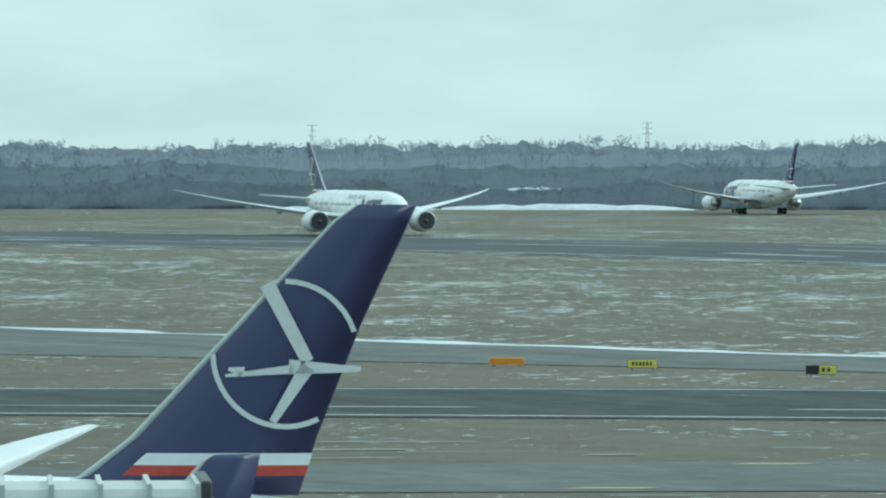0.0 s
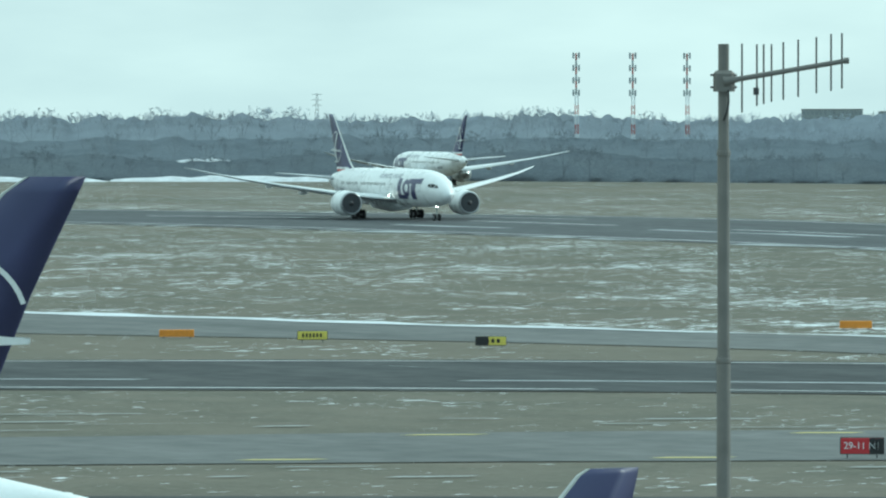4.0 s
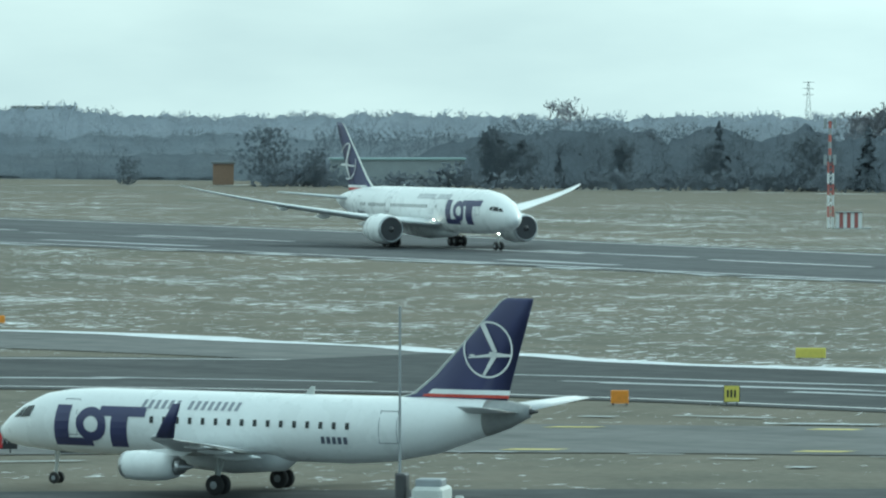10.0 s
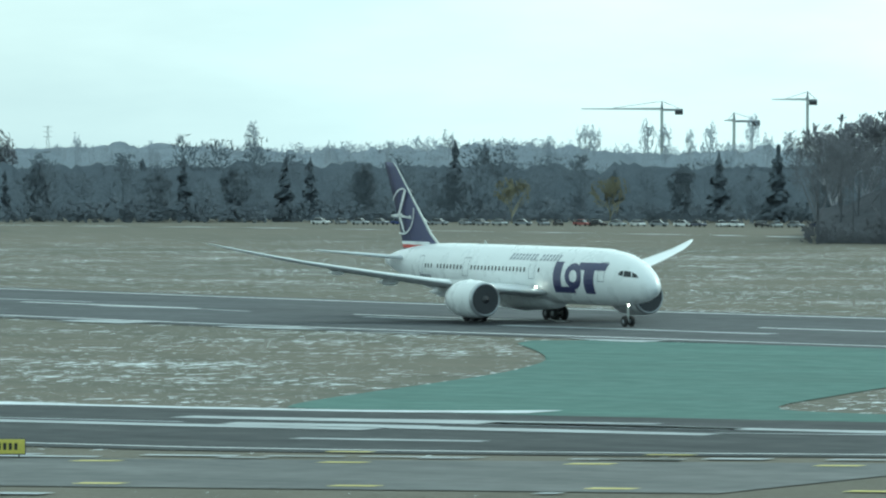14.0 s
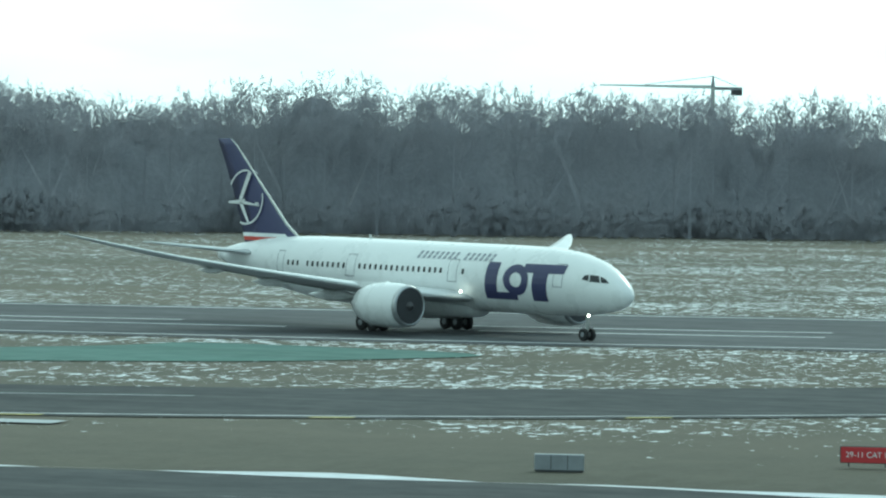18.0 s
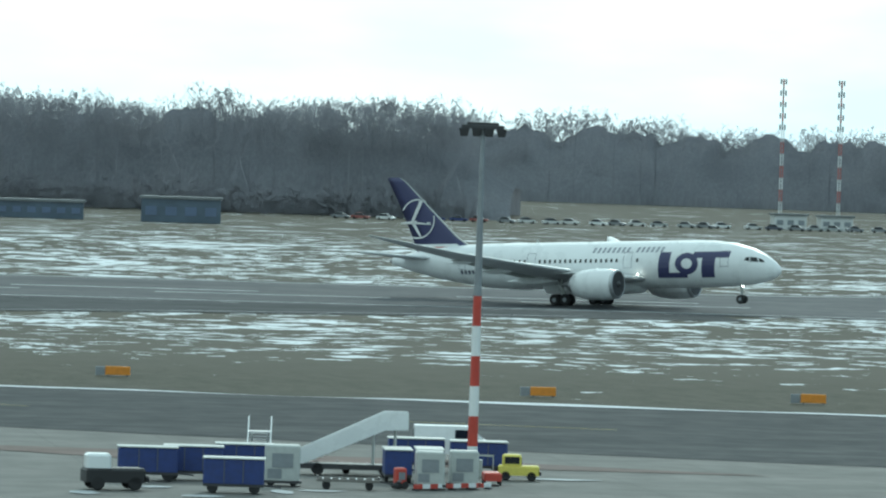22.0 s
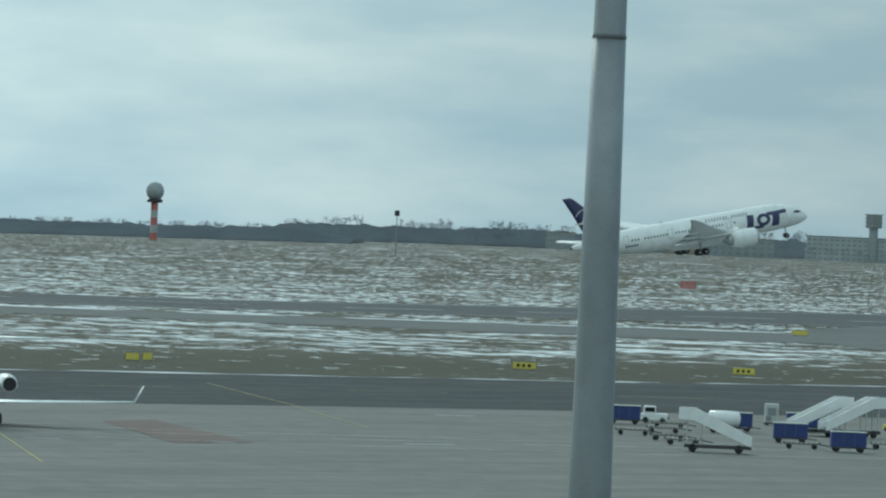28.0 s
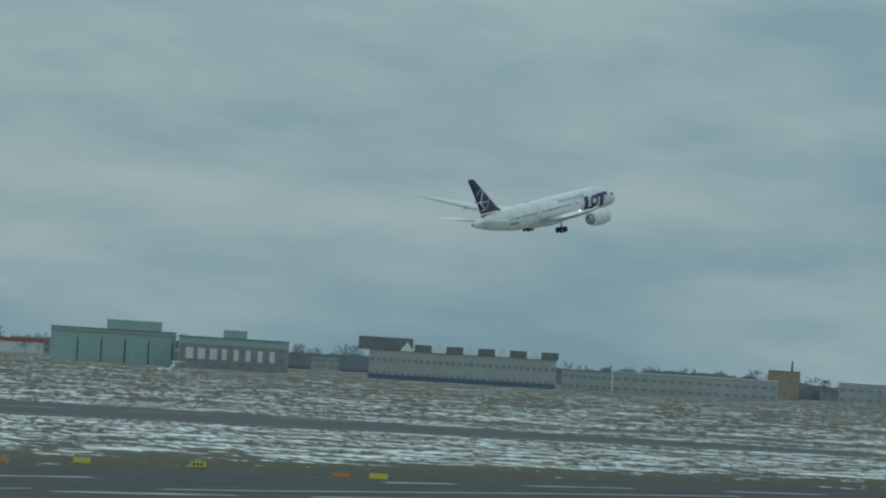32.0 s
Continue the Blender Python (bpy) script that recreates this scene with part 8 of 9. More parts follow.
for x, y, w, d in ((35.0, 141.6, 1.2, 1.8), (39.3, 147.3, 1.3, 1.0), (45.9, 145.6, 0.9, 1.8), (48.2, 147.0, 1.8, 0.9), (64.0, 161.7, 2.6, 1.0), (41.0, 140.6, 1.6, 1.0)):
    snow_scrap(x, y, w, d)
baggage_cart(90.5, 115.7, -25)
for x, y in ((118.1, 138.2), (121.7, 128), (126, 121.5), (150.9, 124.5), (149.8, 107.5), (-5.6, 187), (-7.1, 199.9), (76, 127), (96.5, 122.8), (112.5, 117), (172, 113)):
    cone(x, y)
tractor(146, 142.4, 130, M_WHITE, "white pushback tractor at the nose wheel")
unit(143.5, 139.5, 30, 3.0, 0.8, 0.7, M_DKMETAL, "low dark tow bar trolley")
belt_loader(161.1, 130, -28)
van(179.4, 124.1, 60)
# by the third light mast
for x, y, a in ((306.5, 107.4, -42), (310.0, 95.0, -38), (320.0, 96.0, -40), (297.0, 73.5, -42), (289.0, 57.5, -38)):
    baggage_cart(x, y, a)
tractor(313.4, 110.6, -42, M_WHITE, "small white tractor with a blue canopy", True, 0.85)
stairs_truck(270.0, 54.5, 136, 0.92)
stairs_truck(314.5, 88.0, -18, 0.92)
stairs_truck(316.0, 85.0, -14, 0.95)
tank_cart(305.2, 91.5, -42)
unit(328.0, 109.0, -40, 1.4, 1.2, 2.2, M_GREYBOX, "pale grey ground power unit")
unit(327.0, 89.5, -40, 2.2, 1.6, 2.0, M_GREYBOX, "pale grey covered container on wheels")
unit(338.5, 94.5, -40, 1.1, 0.9, 2.0, M_GREYBOX, "narrow pale grey power cabinet")
for x, y, a in ((287.6, 85.0, -40), (305.3, 99.5, -44), (278.0, 67.5, -36), (288.0, 62.5, -40), (299.5, 63.0, -36), (309.0, 64.5, -40), (283.0, 75.0, -50), (296.0, 90.0, -38)):
    dolly(x, y, a)
unit(303.6, 62.8, -40, 1.6, 1.0, 0.9, M_DKMETAL, "low dark equipment trolley")
tractor(335.5, 99.0, -60, M_YELLOW, "small yellow tractor on the apron", False, 0.6)
bars = thing("barrier_board", "low red and white barrier boards round the mast foot", "barrier", pose(309.0, 61.5, 0.06, 0, 0, -42))
for i in range(10):
    part("board", Geo().box(i * 0.6, i * 0.6 + 0.6, -0.06, 0.06, 0.1, 0.5), M_WHITE if i % 2 else M_RED, bars, "white board" if i % 2 else "red board")
for i in range(5):
    part("foot", Geo().box(i * 1.4, i * 1.4 + 0.2, -0.2, 0.2, 0, 0.1), M_DKMETAL, bars)

# ---- buildings ----


def block(name, label, x0, y0, x1, y1, h, d, wall, floors=0, cols=0, roof=None, win=None, band=0.45, z0=0.0, wide=0.58):
    """A building whose front runs from (x0, y0) to (x1, y1), with windows in rows."""
    L = math.hypot(x1 - x0, y1 - y0)
    t = thing(name, label, "building", pose(x0, y0, lie(x0, y0), 0, 0, math.degrees(math.atan2(y1 - y0, x1 - x0))))
    part("wall", Geo().box(0, L, 0, d, z0, h), wall, t)
    part("roof", Geo().box(-0.4, L + 0.4, -0.4, d + 0.4, h, h + 0.5, 0.1), roof or M_ROOF, t)
    if floors:
        fh = (h - z0 - 0.8) / floors
        for f in range(floors):
            zb = z0 + 0.6 + f * fh
            for c in range(cols):
                w = L / cols
                part("window", Geo().box(c * w + w * 0.2, c * w + w * (0.2 + wide), -0.12, 0.06, zb + fh * 0.2, zb + fh * (0.2 + band)), win or M_PANE, t)
    return t


block("low_building", "low dark building before the wood", 101.5, 999.5, 119.5, 998, 3.4, 8, M_OFFICE, 1, 6, win=M_DULLBLUE)
block("low_building", "low dark building before the wood", 131.2, 997, 147.3, 995, 4.8, 8, M_OFFICE, 1, 4, win=M_DULLBLUE)
office = block("office_building", "long dark glass office building with pale floor bands", 429.9, 1459.3, 537.9, 1427, 19.5, 22, M_OFFICE)
L = math.hypot(108, 32.3)
for z in (4.2, 8.0, 12.0, 15.8):
    part("floor_band", Geo().box(-0.3, L + 0.3, -0.4, 0.0, z, z + 0.5), M_WALL, office, "pale floor band")
for i in range(28):
    part("mullion", Geo().box(i * L / 28, i * L / 28 + 0.25, -0.25, 0.0, 2, 19), M_DKMETAL, office)
# shade in the gap between the two blocks, put on as a black strip
part("gap_strip", Geo().box(L * 0.46, L * 0.5, -0.6, 0.0, 0, 20.2), M_BLACK, office, "black strip standing for the shaded gap between the blocks")
part("plant_room", Geo().box(L * 0.1, L * 0.45, 4, 14, 20, 22), M_OFFICE, office)
block("annex", "white two-storey annex with strip windows", 418, 1338.5, 452, 1328, 9.2, 14, M_WALL, 2, 6, band=0.34, wide=0.88)
block("annex", "white two-storey annex with strip windows", 453, 1327.5, 478.4, 1320.2, 8.6, 14, M_WALL, 2, 4, band=0.34, wide=0.88)
block("link_building", "white link building beside the terminal", 510, 1368, 530, 1362, 13, 12, M_WALL, 2, 3, band=0.3, wide=0.3)
term = block("terminal_building", "white terminal building with rows of tall windows", 556, 1454.7, 653.7, 1407.4, 14.2, 26, M_WALL, 2, 30, band=0.5, win=M_PANE, wide=0.3)
TL = math.hypot(97.7, 47.3)
for u, w, h in ((0.19, 7, 3.2), (0.5, 8, 3.2)):
    part("pyramid_roof", Geo().add([(TL * u - w, 2, 14.6), (TL * u + w, 2, 14.6), (TL * u + w, 16, 14.6), (TL * u - w, 16, 14.6), (TL * u, 9, 14.6 + h)], [(0, 1, 4), (1, 2, 4), (2, 3, 4), (3, 0, 4)]), M_SNOW, term, "snow-dusted pyramid roof")
for u in (0.02, 0.14, 0.3):
    part("bay", Geo().box(TL * u, TL * u + 6, -3, 0.0, 0, 11), M_WALL, term, "projecting white bay")
    part("bay_window", Geo().box(TL * u + 0.8, TL * u + 5.2, -3.1, -3.0, 5, 9.5), M_OFFICE, term)
part("tent_roof", Geo().add([(TL * 0.8, -9, 1.5), (TL * 0.8 + 14, -9, 1.5), (TL * 0.8 + 14, -1, 1.5), (TL * 0.8, -1, 1.5), (TL * 0.8 + 7, -5, 4)], [(0, 1, 4), (1, 2, 4), (2, 3, 4), (3, 0, 4), (0, 3, 2, 1)]), M_WHITE, term, "white tent roof")

tower = thing("control_tower", "white control tower with a radome on top", "tower", pose(609.6, 1467.4, 0) @ Matrix.Diagonal((0.95, 0.95, 0.975, 1)))
for nm, prof, mat, lab in (("shaft", [(4.2, 0), (3.8, 24)], M_WALL, "white shaft"), ("flare", [(3.9, 23), (4.4, 26), (8.2, 30.2), (8.4, 31)], M_WALL, "flared white collar"), ("lower_deck", [(8.4, 31), (8.3, 33.4), (7.4, 34)], M_WALLG, "lower gallery"),
                           ("lower_windows", [(7.9, 31.6), (7.95, 31.7), (7.95, 32.9)], M_OFFICE, "dark gallery windows"), ("neck", [(5.6, 34), (5.6, 35.5)], M_WALL, ""), ("cab_glass", [(5.4, 35.5), (6.4, 39.2)], M_OFFICE, "dark cab glazing"),
                           ("cab_roof", [(6.6, 39.2), (6.6, 40.2), (5.0, 41.0)], M_WALL, "white cab roof"), ("radome", [(4.4, 41.0), (4.8, 43.0), (4.6, 44.6), (3.9, 46.2), (2.6, 47.2), (0.1, 47.8)], M_WALL, "white radome")):
    part(nm, Geo().lathe(prof, (0, 0, 0), "z", 20), mat, tower, lab, nm == "radome")
rd = thing("radar_dome", "pale radome on a short tower", "radome", pose(849.9, 1912.7, 0))
part("stem", Geo().lathe([(3.2, 0), (3.0, 21.5), (4.2, 22)], (0, 0, 0), "z", 14), M_WALLG, rd)
part("dome", Geo().lathe([(3.6, 22), (4.3, 25), (3.8, 28), (2.4, 29.8), (0.1, 30.6)], (0, 0, 0), "z", 18), M_GREYBOX, rd, smooth=True)
ch = thing("chimney", "grey slim chimney behind the terminal", "chimney", pose(743.7, 1523.5, 0))
part("shaft", Geo().lathe([(0.8, 0), (0.55, 23), (0.6, 23.8)], (0, 0, 0), "z", 12), M_WALLG, ch)
for x0, y0, x1, y1, h, mat, lab in ((683.1, 1311.8, 701.7, 1303.2, 5.4, M_DULLBLUE, "blue storage hall beyond the field"), (660, 1322, 668, 1318, 7.8, M_WALL, "small white hut with a flat roof"), (620, 1345, 645, 1332, 6.0, M_WALLG, "low grey shed before the woods")):
    block("storage_hall", lab, x0, y0, x1, y1, h, 10, mat, 1, 3)
block("storage_hall", "small dark hangar at the far edge of the field", 1020, 1500, 1060, 1470, 6, 20, M_WALLG, 1, 4)
block("storage_hall", "long low dark shed at the far edge of the field", 1063, 1468, 1110, 1436, 4.8, 20, M_WALLG, 1, 6)

# western edge: hangars, office, terminal row
def pushed(ob, f, k):
    """Moves a building f times as far out from the apron, with its height times k of that."""
    c = Vector((-22, -269, 0))
    at = ob.matrix_basis.to_translation()
    to = c + (at - c) * f
    turn = ob.matrix_basis.to_euler().z
    ob.matrix_basis = Matrix.Translation((to.x, to.y, lie(to.x, to.y))) @ Matrix.Rotation(turn, 4, "Z") @ Matrix.Diagonal((f, f, f * k, 1))


hang = block("hangar", "large teal hangar with a flat roof", 2244, 1540.1, 2282.9, 1490.3, 21, 40, M_TEAL)
part("roof_box", Geo().box(28, 56, 4, 20, 21.5, 27.5), M_TEAL, hang)
part("roof_trim", Geo().box(-0.3, 63.5, -0.4, 0.0, 18.6, 20.2), M_WALLG, hang)
for i in range(5):
    part("door_leaf", Geo().box(2 + i * 12, 13.4 + i * 12, -0.35, 0, 0, 15), M_TEAL, hang)
    part("door_seam", Geo().box(13.5 + i * 12, 13.9 + i * 12, -0.5, 0, 0, 15), M_DKMETAL, hang)
js = block("hangar", "dark teal hangar with a row of pale title blocks", 2268, 1476.5, 2301.3, 1432.3, 19.5, 40, M_TEAL)
JL = math.hypot(33.3, 44.2)
part("dark_door", Geo().box(0.5, JL - 0.5, -0.4, 0, 0, 15.2), M_PANE, js, "dark hangar door")
for i in range(8):
    a = 3.5 + i * (JL - 7) / 8
    wdt = (JL - 7) / 8
    part("title_block", Geo().box(a, a + wdt * (0.62 if i < 3 else 0.42), -0.7, -0.4, 5.8, 12.8), M_WALL, js, "plain pale block")
part("roof_box", Geo().box(22, 34, 4, 16, 20, 25), M_TEAL, js)
rr = block("hangar", "long white hangar with a red fascia", 2249.8, 1643.4, 2296.2, 1586.9, 12, 30, M_WALL)
part("red_fascia", Geo().box(-0.2, 73.5, -0.6, 0, 9.8, 12.6), M_DULLRED, rr, "red fascia band")
low_w = block("low_building", "low white building with dark openings", 2212.3, 1656.6, 2247, 1640, 7.5, 14, M_FACADE, 1, 8)
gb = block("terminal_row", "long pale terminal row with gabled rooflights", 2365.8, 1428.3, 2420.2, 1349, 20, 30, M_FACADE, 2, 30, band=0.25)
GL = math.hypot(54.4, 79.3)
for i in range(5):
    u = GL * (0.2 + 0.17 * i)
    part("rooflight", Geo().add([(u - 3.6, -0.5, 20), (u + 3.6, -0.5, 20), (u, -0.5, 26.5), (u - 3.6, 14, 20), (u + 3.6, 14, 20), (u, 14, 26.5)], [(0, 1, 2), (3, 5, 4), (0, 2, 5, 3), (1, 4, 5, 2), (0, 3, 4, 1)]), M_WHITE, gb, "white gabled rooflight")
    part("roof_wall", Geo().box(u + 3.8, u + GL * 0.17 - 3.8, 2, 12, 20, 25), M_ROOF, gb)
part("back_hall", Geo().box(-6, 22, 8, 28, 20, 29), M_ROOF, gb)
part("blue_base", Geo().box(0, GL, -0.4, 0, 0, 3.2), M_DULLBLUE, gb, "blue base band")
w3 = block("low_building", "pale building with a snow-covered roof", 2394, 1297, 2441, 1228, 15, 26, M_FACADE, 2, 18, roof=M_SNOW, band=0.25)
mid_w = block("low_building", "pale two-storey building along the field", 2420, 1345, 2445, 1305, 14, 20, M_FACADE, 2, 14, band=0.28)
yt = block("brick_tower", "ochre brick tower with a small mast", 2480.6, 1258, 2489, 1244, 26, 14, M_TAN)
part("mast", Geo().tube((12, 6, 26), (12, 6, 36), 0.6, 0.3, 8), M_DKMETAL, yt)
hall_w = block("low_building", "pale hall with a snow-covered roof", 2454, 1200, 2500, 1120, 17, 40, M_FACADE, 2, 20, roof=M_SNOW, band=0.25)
gr = block("office_building", "white and green office block in the town", 2319.6, 2013, 2361.5, 1969.1, 24, 24, M_FACADE, 5, 12, band=0.35)
part("green_core", Geo().box(24, 38, -1, 0, 0, 24), M_TEAL, gr, "green glass stair core")
cm = thing("chimney", "tall slim chimney in the town", "chimney", pose(2406.5, 2067, 5))
part("shaft", Geo().lathe([(1.7, 0), (1.1, 42)], (0, 0, 0), "z", 10), M_WALLG, cm)
tf = thing("water_tower", "grey town tower with a wide head", "tower", pose(2170.9, 1982.2, 4.5))
part("shaft", Geo().lathe([(2.6, 0), (2.6, 26)], (0, 0, 0), "z", 12), M_WALLG, tf)
part("head", Geo().box(-3.4, 3.4, -3.4, 3.4, 25, 35, 0.4), M_WALLG, tf)
for z in (26.2, 29.0, 31.8, 34.6):
    part("gallery_rail", Geo().box(-4, 4, -4, 4, z, z + 0.5, 0.1), M_GALVP, tf, "grey gallery round the head")
slab_w = block("apartment_block", "long pale apartment block in the town", 2686, 2578, 2731, 2533, 17, 14, M_FACADE, 5, 16, band=0.35)
rng = random.Random(9)
for k in range(48):
    az = 41 + k * 0.62 + rng.uniform(-0.2, 0.2)
    r = rng.uniform(3960, 4040)
    x, y = r * math.sin(radians(az)) - 40, r * math.cos(radians(az)) - 280
    w, h = rng.uniform(16, 48), rng.uniform(6, 13)
    a = radians(-az)
    block("town_house", rng.choice(("pale town building beyond the airfield", "brown town building beyond the airfield", "grey town building beyond the airfield")), x, y, x + w * math.cos(a), y + w * math.sin(a), h, 14,
          rng.choice((M_FACADE, M_TAN, M_WALLG, M_WALLG)), 2 + (h > 11), 8, roof=rng.choice((M_ROOF, M_SNOW, M_BRICKY)))
radar = thing("radar_tower", "slim red and white radar tower with a grey ball", "radar tower", pose(1739.6, 2086.1, 0))
for i in range(6):
    part("tower_section", Geo().lathe([(1.9, i * 4), (1.9, i * 4 + 4)], (0, 0, 0), "z", 14), M_MASTRED if i % 2 else M_FACADE, radar, "faded red section" if i % 2 else "pale section")
part("platform", Geo().lathe([(3.8, 24), (4.2, 24.6), (4.2, 25.4), (3.4, 26)], (0, 0, 0), "z", 16), M_DKMETAL, radar)
part("ball", Geo().lathe([(3.0, 26), (4.4, 28), (4.8, 30), (4.3, 32.4), (2.8, 34.2), (0.1, 35)], (0, 0, 0), "z", 18), M_WALLG, radar, smooth=True)
lp = thing("light_pole", "lone light pole on the horizon", "pole", pose(1586.4, 1697.7, 0))
part("pole", Geo().tube((0, 0, 0), (0, 0, 23), 0.3, 0.2, 8), M_GALV, lp)
part("head", Geo().box(-1.2, 1.2, -0.5, 0.5, 22, 24.5, 0.1), M_DKMETAL, lp)
aer = thing("aerial_array", "red fence-like landing aerial on the field", "antenna", pose(1248, 1122.8, 0, 0, 0, -42))
for i in range(9):
    part("aerial_panel", Geo().box(-6 + i * 0.6, -5.5 + i * 0.6, -0.2, 0.2, 0, 3.2), M_MASTRED, aer)
part("rail", Geo().box(-11, 5, -0.1, 0.1, 3.3, 3.7), M_WALL, aer)

for ob, f, k in ((hang, 1.1, 0.8), (js, 1.1, 0.8), (rr, 1.3, 0.62), (low_w, 1.3, 0.66), (gb, 1.1, 0.74), (w3, 1.15, 0.68), (mid_w, 1.15, 0.7), (yt, 1.3, 0.55), (hall_w, 1.3, 0.6), (gr, 1.22, 0.66), (cm, 1.22, 0.8), (tf, 1.25, 0.78), (slab_w, 1.0, 1.0)):
    pushed(ob, f, k)

# east edge
block("house", "small white house before the woods", -1446, 1234, -1436, 1243, 5.2, 7, M_WALL, 1, 3, roof=M_SNOW)
block("shed", "ochre and orange site cabin at the fence", -941, 953, -937.5, 956.5, 5.0, 3, M_BRICKY)
block("shed", "long shed with a blue-green roof", -925, 977, -903, 1000, 6.2, 6, M_WALLG, roof=M_TEAL)
block("apartment_block", "grey apartment slab on the horizon", -2800, 2570, -2772, 2600, 21, 14, M_WALLG, 5, 14)
block("apartment_block", "grey apartment slab on the horizon", -2765, 2608, -2735, 2640, 19.5, 14, M_WALLG, 5, 14)
for x, y, l, h in ((-6, 972, 8, 0.7), (34, 982, 5, 0.9), (-1121, 840, 64, 1.4), (-1155, 800, 40, 1.2), (-1424, 1100, 46, 3.4), (-1400, 1135, 30, 3.4), (-1447, 1075, 34, 2.6)):
    g = Geo()
    rg = random.Random(int(l))
    rows = []
    for i in range(14):
        u = i / 13
        hh = h * math.sin(math.pi * min(1, max(0.02, u))) ** 0.3 * rg.uniform(0.7, 1.1)
        rows.append([(l * (u - 0.5), -4, 0), (l * (u - 0.5), -1.5, hh * 0.8), (l * (u - 0.5), 1, hh), (l * (u - 0.5), 4, 0)])
    solo("snow_heap", g.grid(rows), M_OLDSNOW, "ploughed heap of dirty snow", "snow heap", m=pose(x, y, lie(x, y), 0, 0, 40), smooth=True)


def lattice_tower(x, y, h, label, name="pylon", arms=3):
    t = thing(name, label, "pylon", pose(x, y, 0, 0, 0, face((0, 0), x, y)))
    g = Geo()
    for a, b in ((-1, -1), (1, -1), (1, 1), (-1, 1)):
        g.tube((a * h * 0.07, b * h * 0.07, 0), (a * h * 0.012, b * h * 0.012, h), h * 0.006, h * 0.004, 4)
    for i in range(8):
        z0, z1 = h * i / 8, h * (i + 1) / 8
        w0, w1 = h * (0.07 - 0.058 * i / 8), h * (0.07 - 0.058 * (i + 1) / 8)
        g.tube((-w0, -w0, z0), (w1, -w1, z1), h * 0.004, None, 4)
        g.tube((w0, -w0, z0), (-w1, -w1, z1), h * 0.004, None, 4)
    part("lattice", g, M_GALV, t)
    for i in range(arms):
        z = h * (0.98 - 0.11 * i)
        part("cross_arm", Geo().tube((-h * 0.1, 0, z), (h * 0.1, 0, z), h * 0.006, None, 4), M_GALV, t)


for x, y, h in ((-3306.7, 2250.7, 33), (-3167.4, 2442.8, 35), (-2495.9, 3125.8, 40), (-2072, 2821, 28)):
    lattice_tower(x, y, h, "distant lattice power pylon")


def tower_crane(x, y, h, jib, tail, label):
    t = thing("tower_crane", label, "crane", pose(x, y, 0, 0, 0, face((0, 0), x, y)))
    part("mast", Geo().box(-0.9, 0.9, -0.9, 0.9, 0, h), M_GREYBOX, t)
    part("jib", Geo().loft([[(-jib, -0.4, h - 0.3), (-jib, 0.4, h - 0.3), (-jib, 0, h + 0.3)], [(0, -0.7, h - 0.7), (0, 0.7, h - 0.7), (0, 0, h + 0.9)]]), M_GREYBOX, t)
    part("counter_jib", Geo().box(0, tail, -0.8, 0.8, h - 1.2, h + 0.2), M_GALV, t)
    part("counterweight", Geo().box(tail - 5, tail, -1.2, 1.2, h - 3.5, h - 1.0), M_DKMETAL, t)
    part("cat_head", Geo().tube((0, 0, h), (0, 0, h + 5), 1.0, 0.3, 6), M_GALV, t)
    for a in (-jib * 0.6, tail * 0.8):
        part("tie_rod", Geo().tube((0, 0, h + 4.8), (a, 0, h + 0.6), 0.2, None, 4), M_GALV, t)


tower_crane(-1754.2, 3028.7, 39, 50, 13, "distant tower crane over the wood")
tower_crane(-1675.8, 3072.7, 45, 22, 6, "distant tower crane over the wood")
tower_crane(-1715, 3050, 32, 6, 16, "distant tower crane over the wood")
tower_crane(-1397.6, 3208.8, 36, 86, 32, "distant tower crane over the wood")
tower_crane(-418, 2457, 35, 50, 13, "distant tower crane behind the wood")
tx = thing("cell_tower", "telecom tower with aerials behind the wood", "mast", pose(-1162.7, 2765.5, 0))
part("shaft", Geo().tube((0, 0, 0), (0, 0, 46), 1.1, 0.9, 8), M_GALV, tx)
for z in (44, 40):
    for a in range(4):
        part("aerial", Geo().box(2.2 * math.cos(a * 1.57) - 0.4, 2.2 * math.cos(a * 1.57) + 0.4, 2.2 * math.sin(a * 1.57) - 0.4, 2.2 * math.sin(a * 1.57) + 0.4, z - 1.6, z + 1.6), M_WALLG, tx)

# parked cars and small vehicles along the far edge
rng = random.Random(31)


def parked_car(x, y, turn, mat, label):
    t = thing("car", label, "car", pose(x, y, lie(x, y), 0, 0, turn), "parked cars")
    g = Geo().loft([[(-2.1, q, z) for q, z in ((-0.8, 0.35), (0.8, 0.35), (0.8, 0.85), (-0.8, 0.85))], [(-1.7, q, z) for q, z in ((-0.85, 0.3), (0.85, 0.3), (0.85, 0.9), (-0.85, 0.9))], [(1.8, q, z) for q, z in ((-0.85, 0.3), (0.85, 0.3), (0.85, 0.8), (-0.85, 0.8))],
                    [(2.1, q, z) for q, z in ((-0.75, 0.4), (0.75, 0.4), (0.75, 0.65), (-0.75, 0.65))]])
    part("body", g, mat, t)
    part("cabin", Geo().loft([[(-1.6, -0.75, 0.88), (1.0, -0.75, 0.85), (1.0, 0.75, 0.85), (-1.6, 0.75, 0.88)], [(-1.1, -0.6, 1.45), (0.3, -0.6, 1.45), (0.3, 0.6, 1.45), (-1.1, 0.6, 1.45)]]), M_GLASS, t, "dark glazed cabin")
    part("car_roof", Geo().box(-1.1, 0.3, -0.6, 0.6, 1.45, 1.5, 0.02), mat, t)
    wheels_for(t, (-1.3, 1.3), 0.78, 0.32)


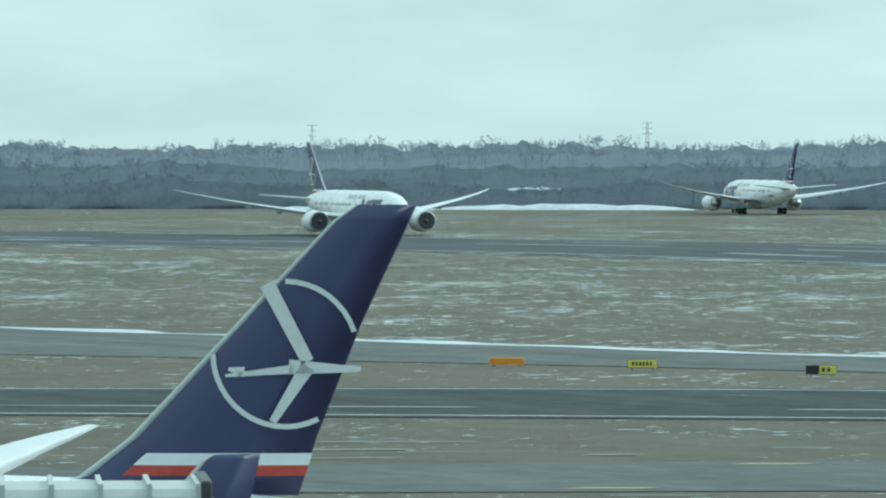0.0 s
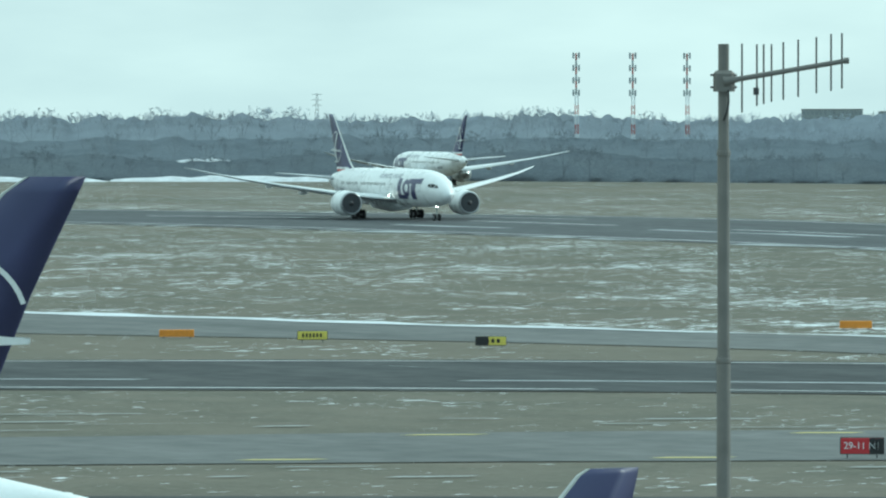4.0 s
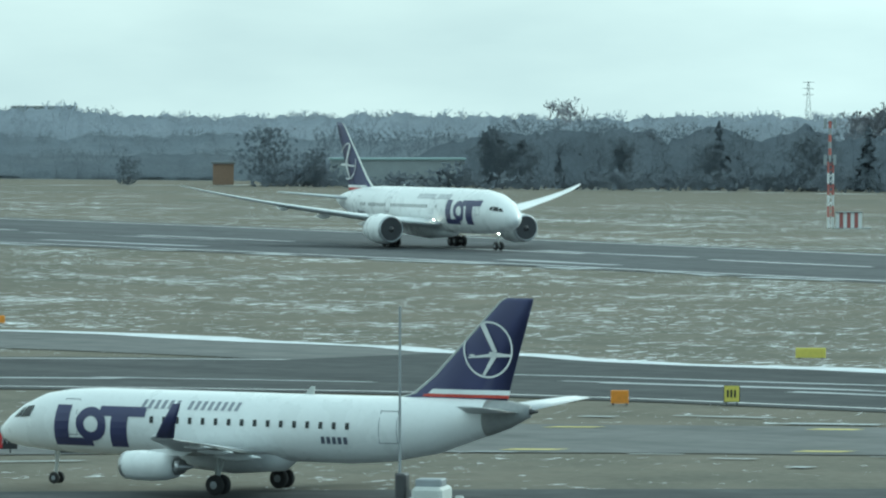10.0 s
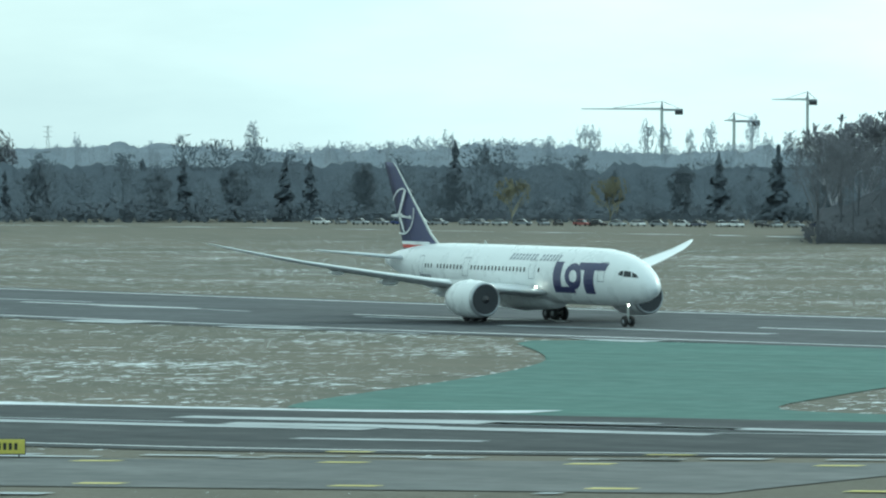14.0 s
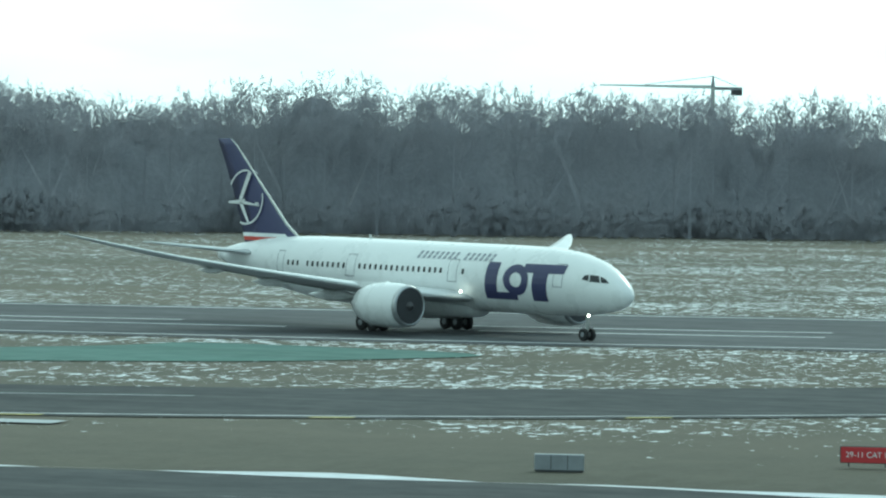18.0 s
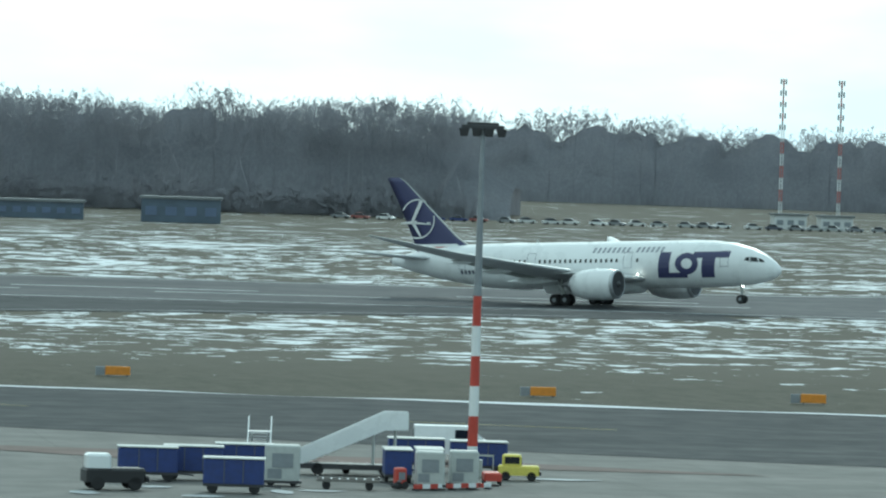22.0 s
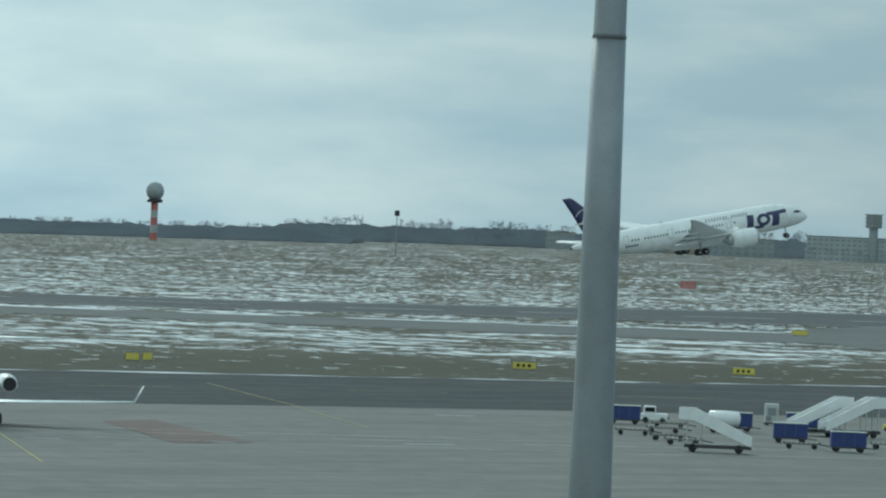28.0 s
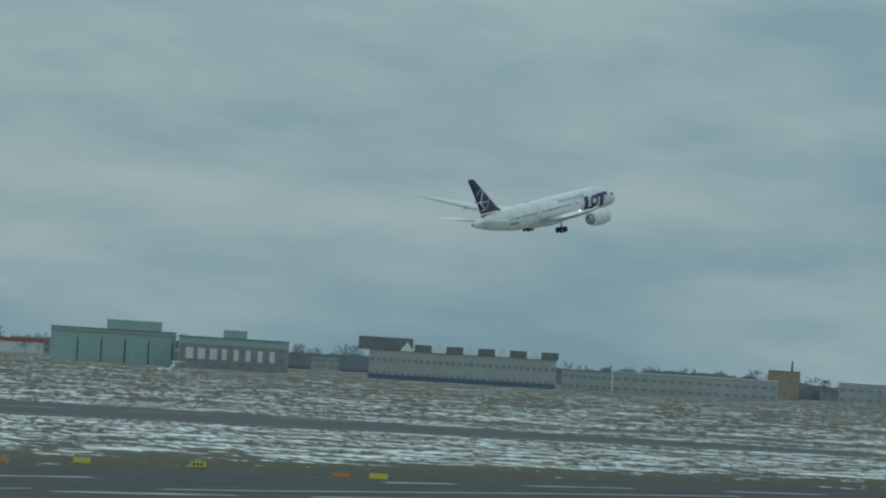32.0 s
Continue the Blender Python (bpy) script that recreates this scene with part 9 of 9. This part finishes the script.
paints = [(M_GALV, "grey parked car"), (M_WALL, "white parked car"), (M_STRIPE_G, "dark grey parked car"), (M_FACADE, "silver parked car"), (M_WALL, "white parked car"), (M_GALV, "grey parked car"), (M_BLACK, "black parked car"), (M_DULLRED, "red parked car"), (M_BLUE, "blue parked car"), (M_WHITE, "white parked car")]
for k in range(34):
    az = -33.5 + k * 0.2 + rng.uniform(-0.04, 0.04)
    r = 1285 - k * 1.5
    mt, lb = rng.choice(paints)
    parked_car(r * math.sin(radians(az)), r * math.cos(radians(az)), rng.uniform(-50, 20), mt, lb + " at the fence")
for k in range(46):
    u = k / 45
    x, y = 190 + 250 * u + rng.uniform(-1, 1), 1118 + 60 * u + rng.uniform(-4, 4)
    mt, lb = rng.choice(paints)
    parked_car(x, y, rng.uniform(-40, 30), mt, lb + " before the wood")
for x, y, a, h in ((300, 1160, 5, 3.4), (312, 1163, 5, 3.2), (355, 1170, 8, 3.6), (372, 1175, 0, 3.0)):
    block("site_cabin", "white site cabin before the wood", x, y, x + 8, y + 1, h, 3, M_WALL, 1, 3)
solo("snow_track", band(452, 470, lambda x: 860 + (x - 452) * 4, lambda x: 868 + (x - 452) * 4, 0.1, step=2, cross=2, ragged=2), M_SNOW, "curved snow-filled vehicle track in the grass", kind="structure")

# small aircraft by the western hangars
for x, y, a, w, lab in ((2200, 1440, -80, 1.0, "white airliner parked before the hangars"), (2240, 1605, -70, 1.0, "white airliner parked before the red hangar"), (1015, 1455, -75, 0.9, "white airliner far off at the field edge")):
    bizjet("business_jet", lab, heading(x, y, 0.1, a) @ Matrix.Scale(1.15 * w, 4), s=BIGJET, stripes=False)
# two birds
bird_list = []
for i in range(2):
    b = thing("bird", "small dark bird in flight", "bird", pose(60, 500, 40))
    part("bird_body", Geo().lathe([(0.02, -0.4), (0.11, 0), (0.02, 0.35)], (0, 0, 0), "x", 8), M_BLACK, b)
    for sgn in (1, -1):
        part("bird_wing", Geo().loft([[(0.12, 0, 0.0), (-0.14, 0, 0.0), (-0.1, 0, 0.03)], [(0.05, sgn * 0.55, 0.18), (-0.08, sgn * 0.55, 0.18), (-0.05, sgn * 0.55, 0.2)]]), M_BLACK, b)
    bird_list.append(b)


def motions():
    rows = [(0, -827.0, 572.0, 2.8, 106.8, 0), (1, -796.1, 566.7, 2.8, 107.0, 0), (2, -764.2, 561, 2.8, 107.3, 0), (4.5, -692.5, 558.3, 2.54, 109.1, 0), (6, -654.6, 564.1, 2.21, 110.1, 0),
            (8, -587.6, 562.4, 1.5, 110.9, 0), (9, -547.1, 557, 1.07, 111.8, 0), (10, -512.5, 559.4, 0.66, 112.3, 0), (11, -467.4, 551.6, 0.29, 113.1, 0), (12, -418.3, 540.7, 0.05, 114.6, 0),
            (13, -366.5, 526.4, 0, 116.1, 0), (14, -311.9, 507.8, 0, 118.2, 0), (15, -261, 495.3, 0, 120.2, 0), (15.5, -236, 490.8, 0, 121, 0), (17.5, -135.3, 484.5, 0, 125.7, 0), (18, -108.1, 482.7, 0, 126.8, 0),
            (19, -59.2, 518.6, -0.17, 127.4, 0), (20, -0.9, 551, -1.33, 127.2, 0.1), (21, 67, 560.1, -1.5, 128.5, 0.3), (22, 138.1, 548.2, -1.5, 130.6, 3.0), (22.5, 177.9, 549.2, -1.3, 130.2, 4.4),
            (23, 217.5, 543.7, -0.3, 130.5, 5.2), (24, 306.1, 538, 0.84, 129.7, 8), (24.5, 357.4, 544.2, 1.85, 126.8, 9.6), (26.5, 593.8, 604.7, 6.48, 120.4, 10.2), (27, 670.4, 629, 8.6, 113.3, 11.1),
            (28, 756.4, 589.6, 14.72, 107.1, 11.4), (29, 863.4, 576, 21.88, 101.8, 11.6), (30, 935.1, 531.7, 30.8, 97.5, 13.1), (31, 1032.3, 514.1, 40.25, 94.7, 12.4), (32, 1114.5, 490.3, 50.09, 92.8, 12)]
    walk(airliner, [(r[0], heading(r[1], r[2], r[3] + 0.08, r[4], r[5])) for r in rows])
    # the wings bend upwards as they take the load
    for w, s in zip(airliner_wings, (1, -1)):
        base = pose(0, s * 2.4, 3.2)
        walk(w, [(0, base), (14, base), (21, base @ pose(0, 0, 0, s * 0.8, 0, 0)), (24.5, base @ pose(0, 0, 0, s * 4.2, 0, 0)), (32, base @ pose(0, 0, 0, s * 4.2, 0, 0))])
    walk(taxiing, [(t, heading(-195.45 - 11.95 * (t - 10), 200.6, 0.1, -102)) for t in (0, 4, 8, 9, 10, 11, 14, 20, 32)])
    for i, b in enumerate(bird_list):
        walk(b, [(t, heading(120 - (t - 26.5) * 20 + i * 5, 300 + i * 6, 30.5 - i * 0.8 + 6 * abs(t - 26.5), -90)) for t in (0, 8, 16, 24, 26.5, 28, 32)])


motions()
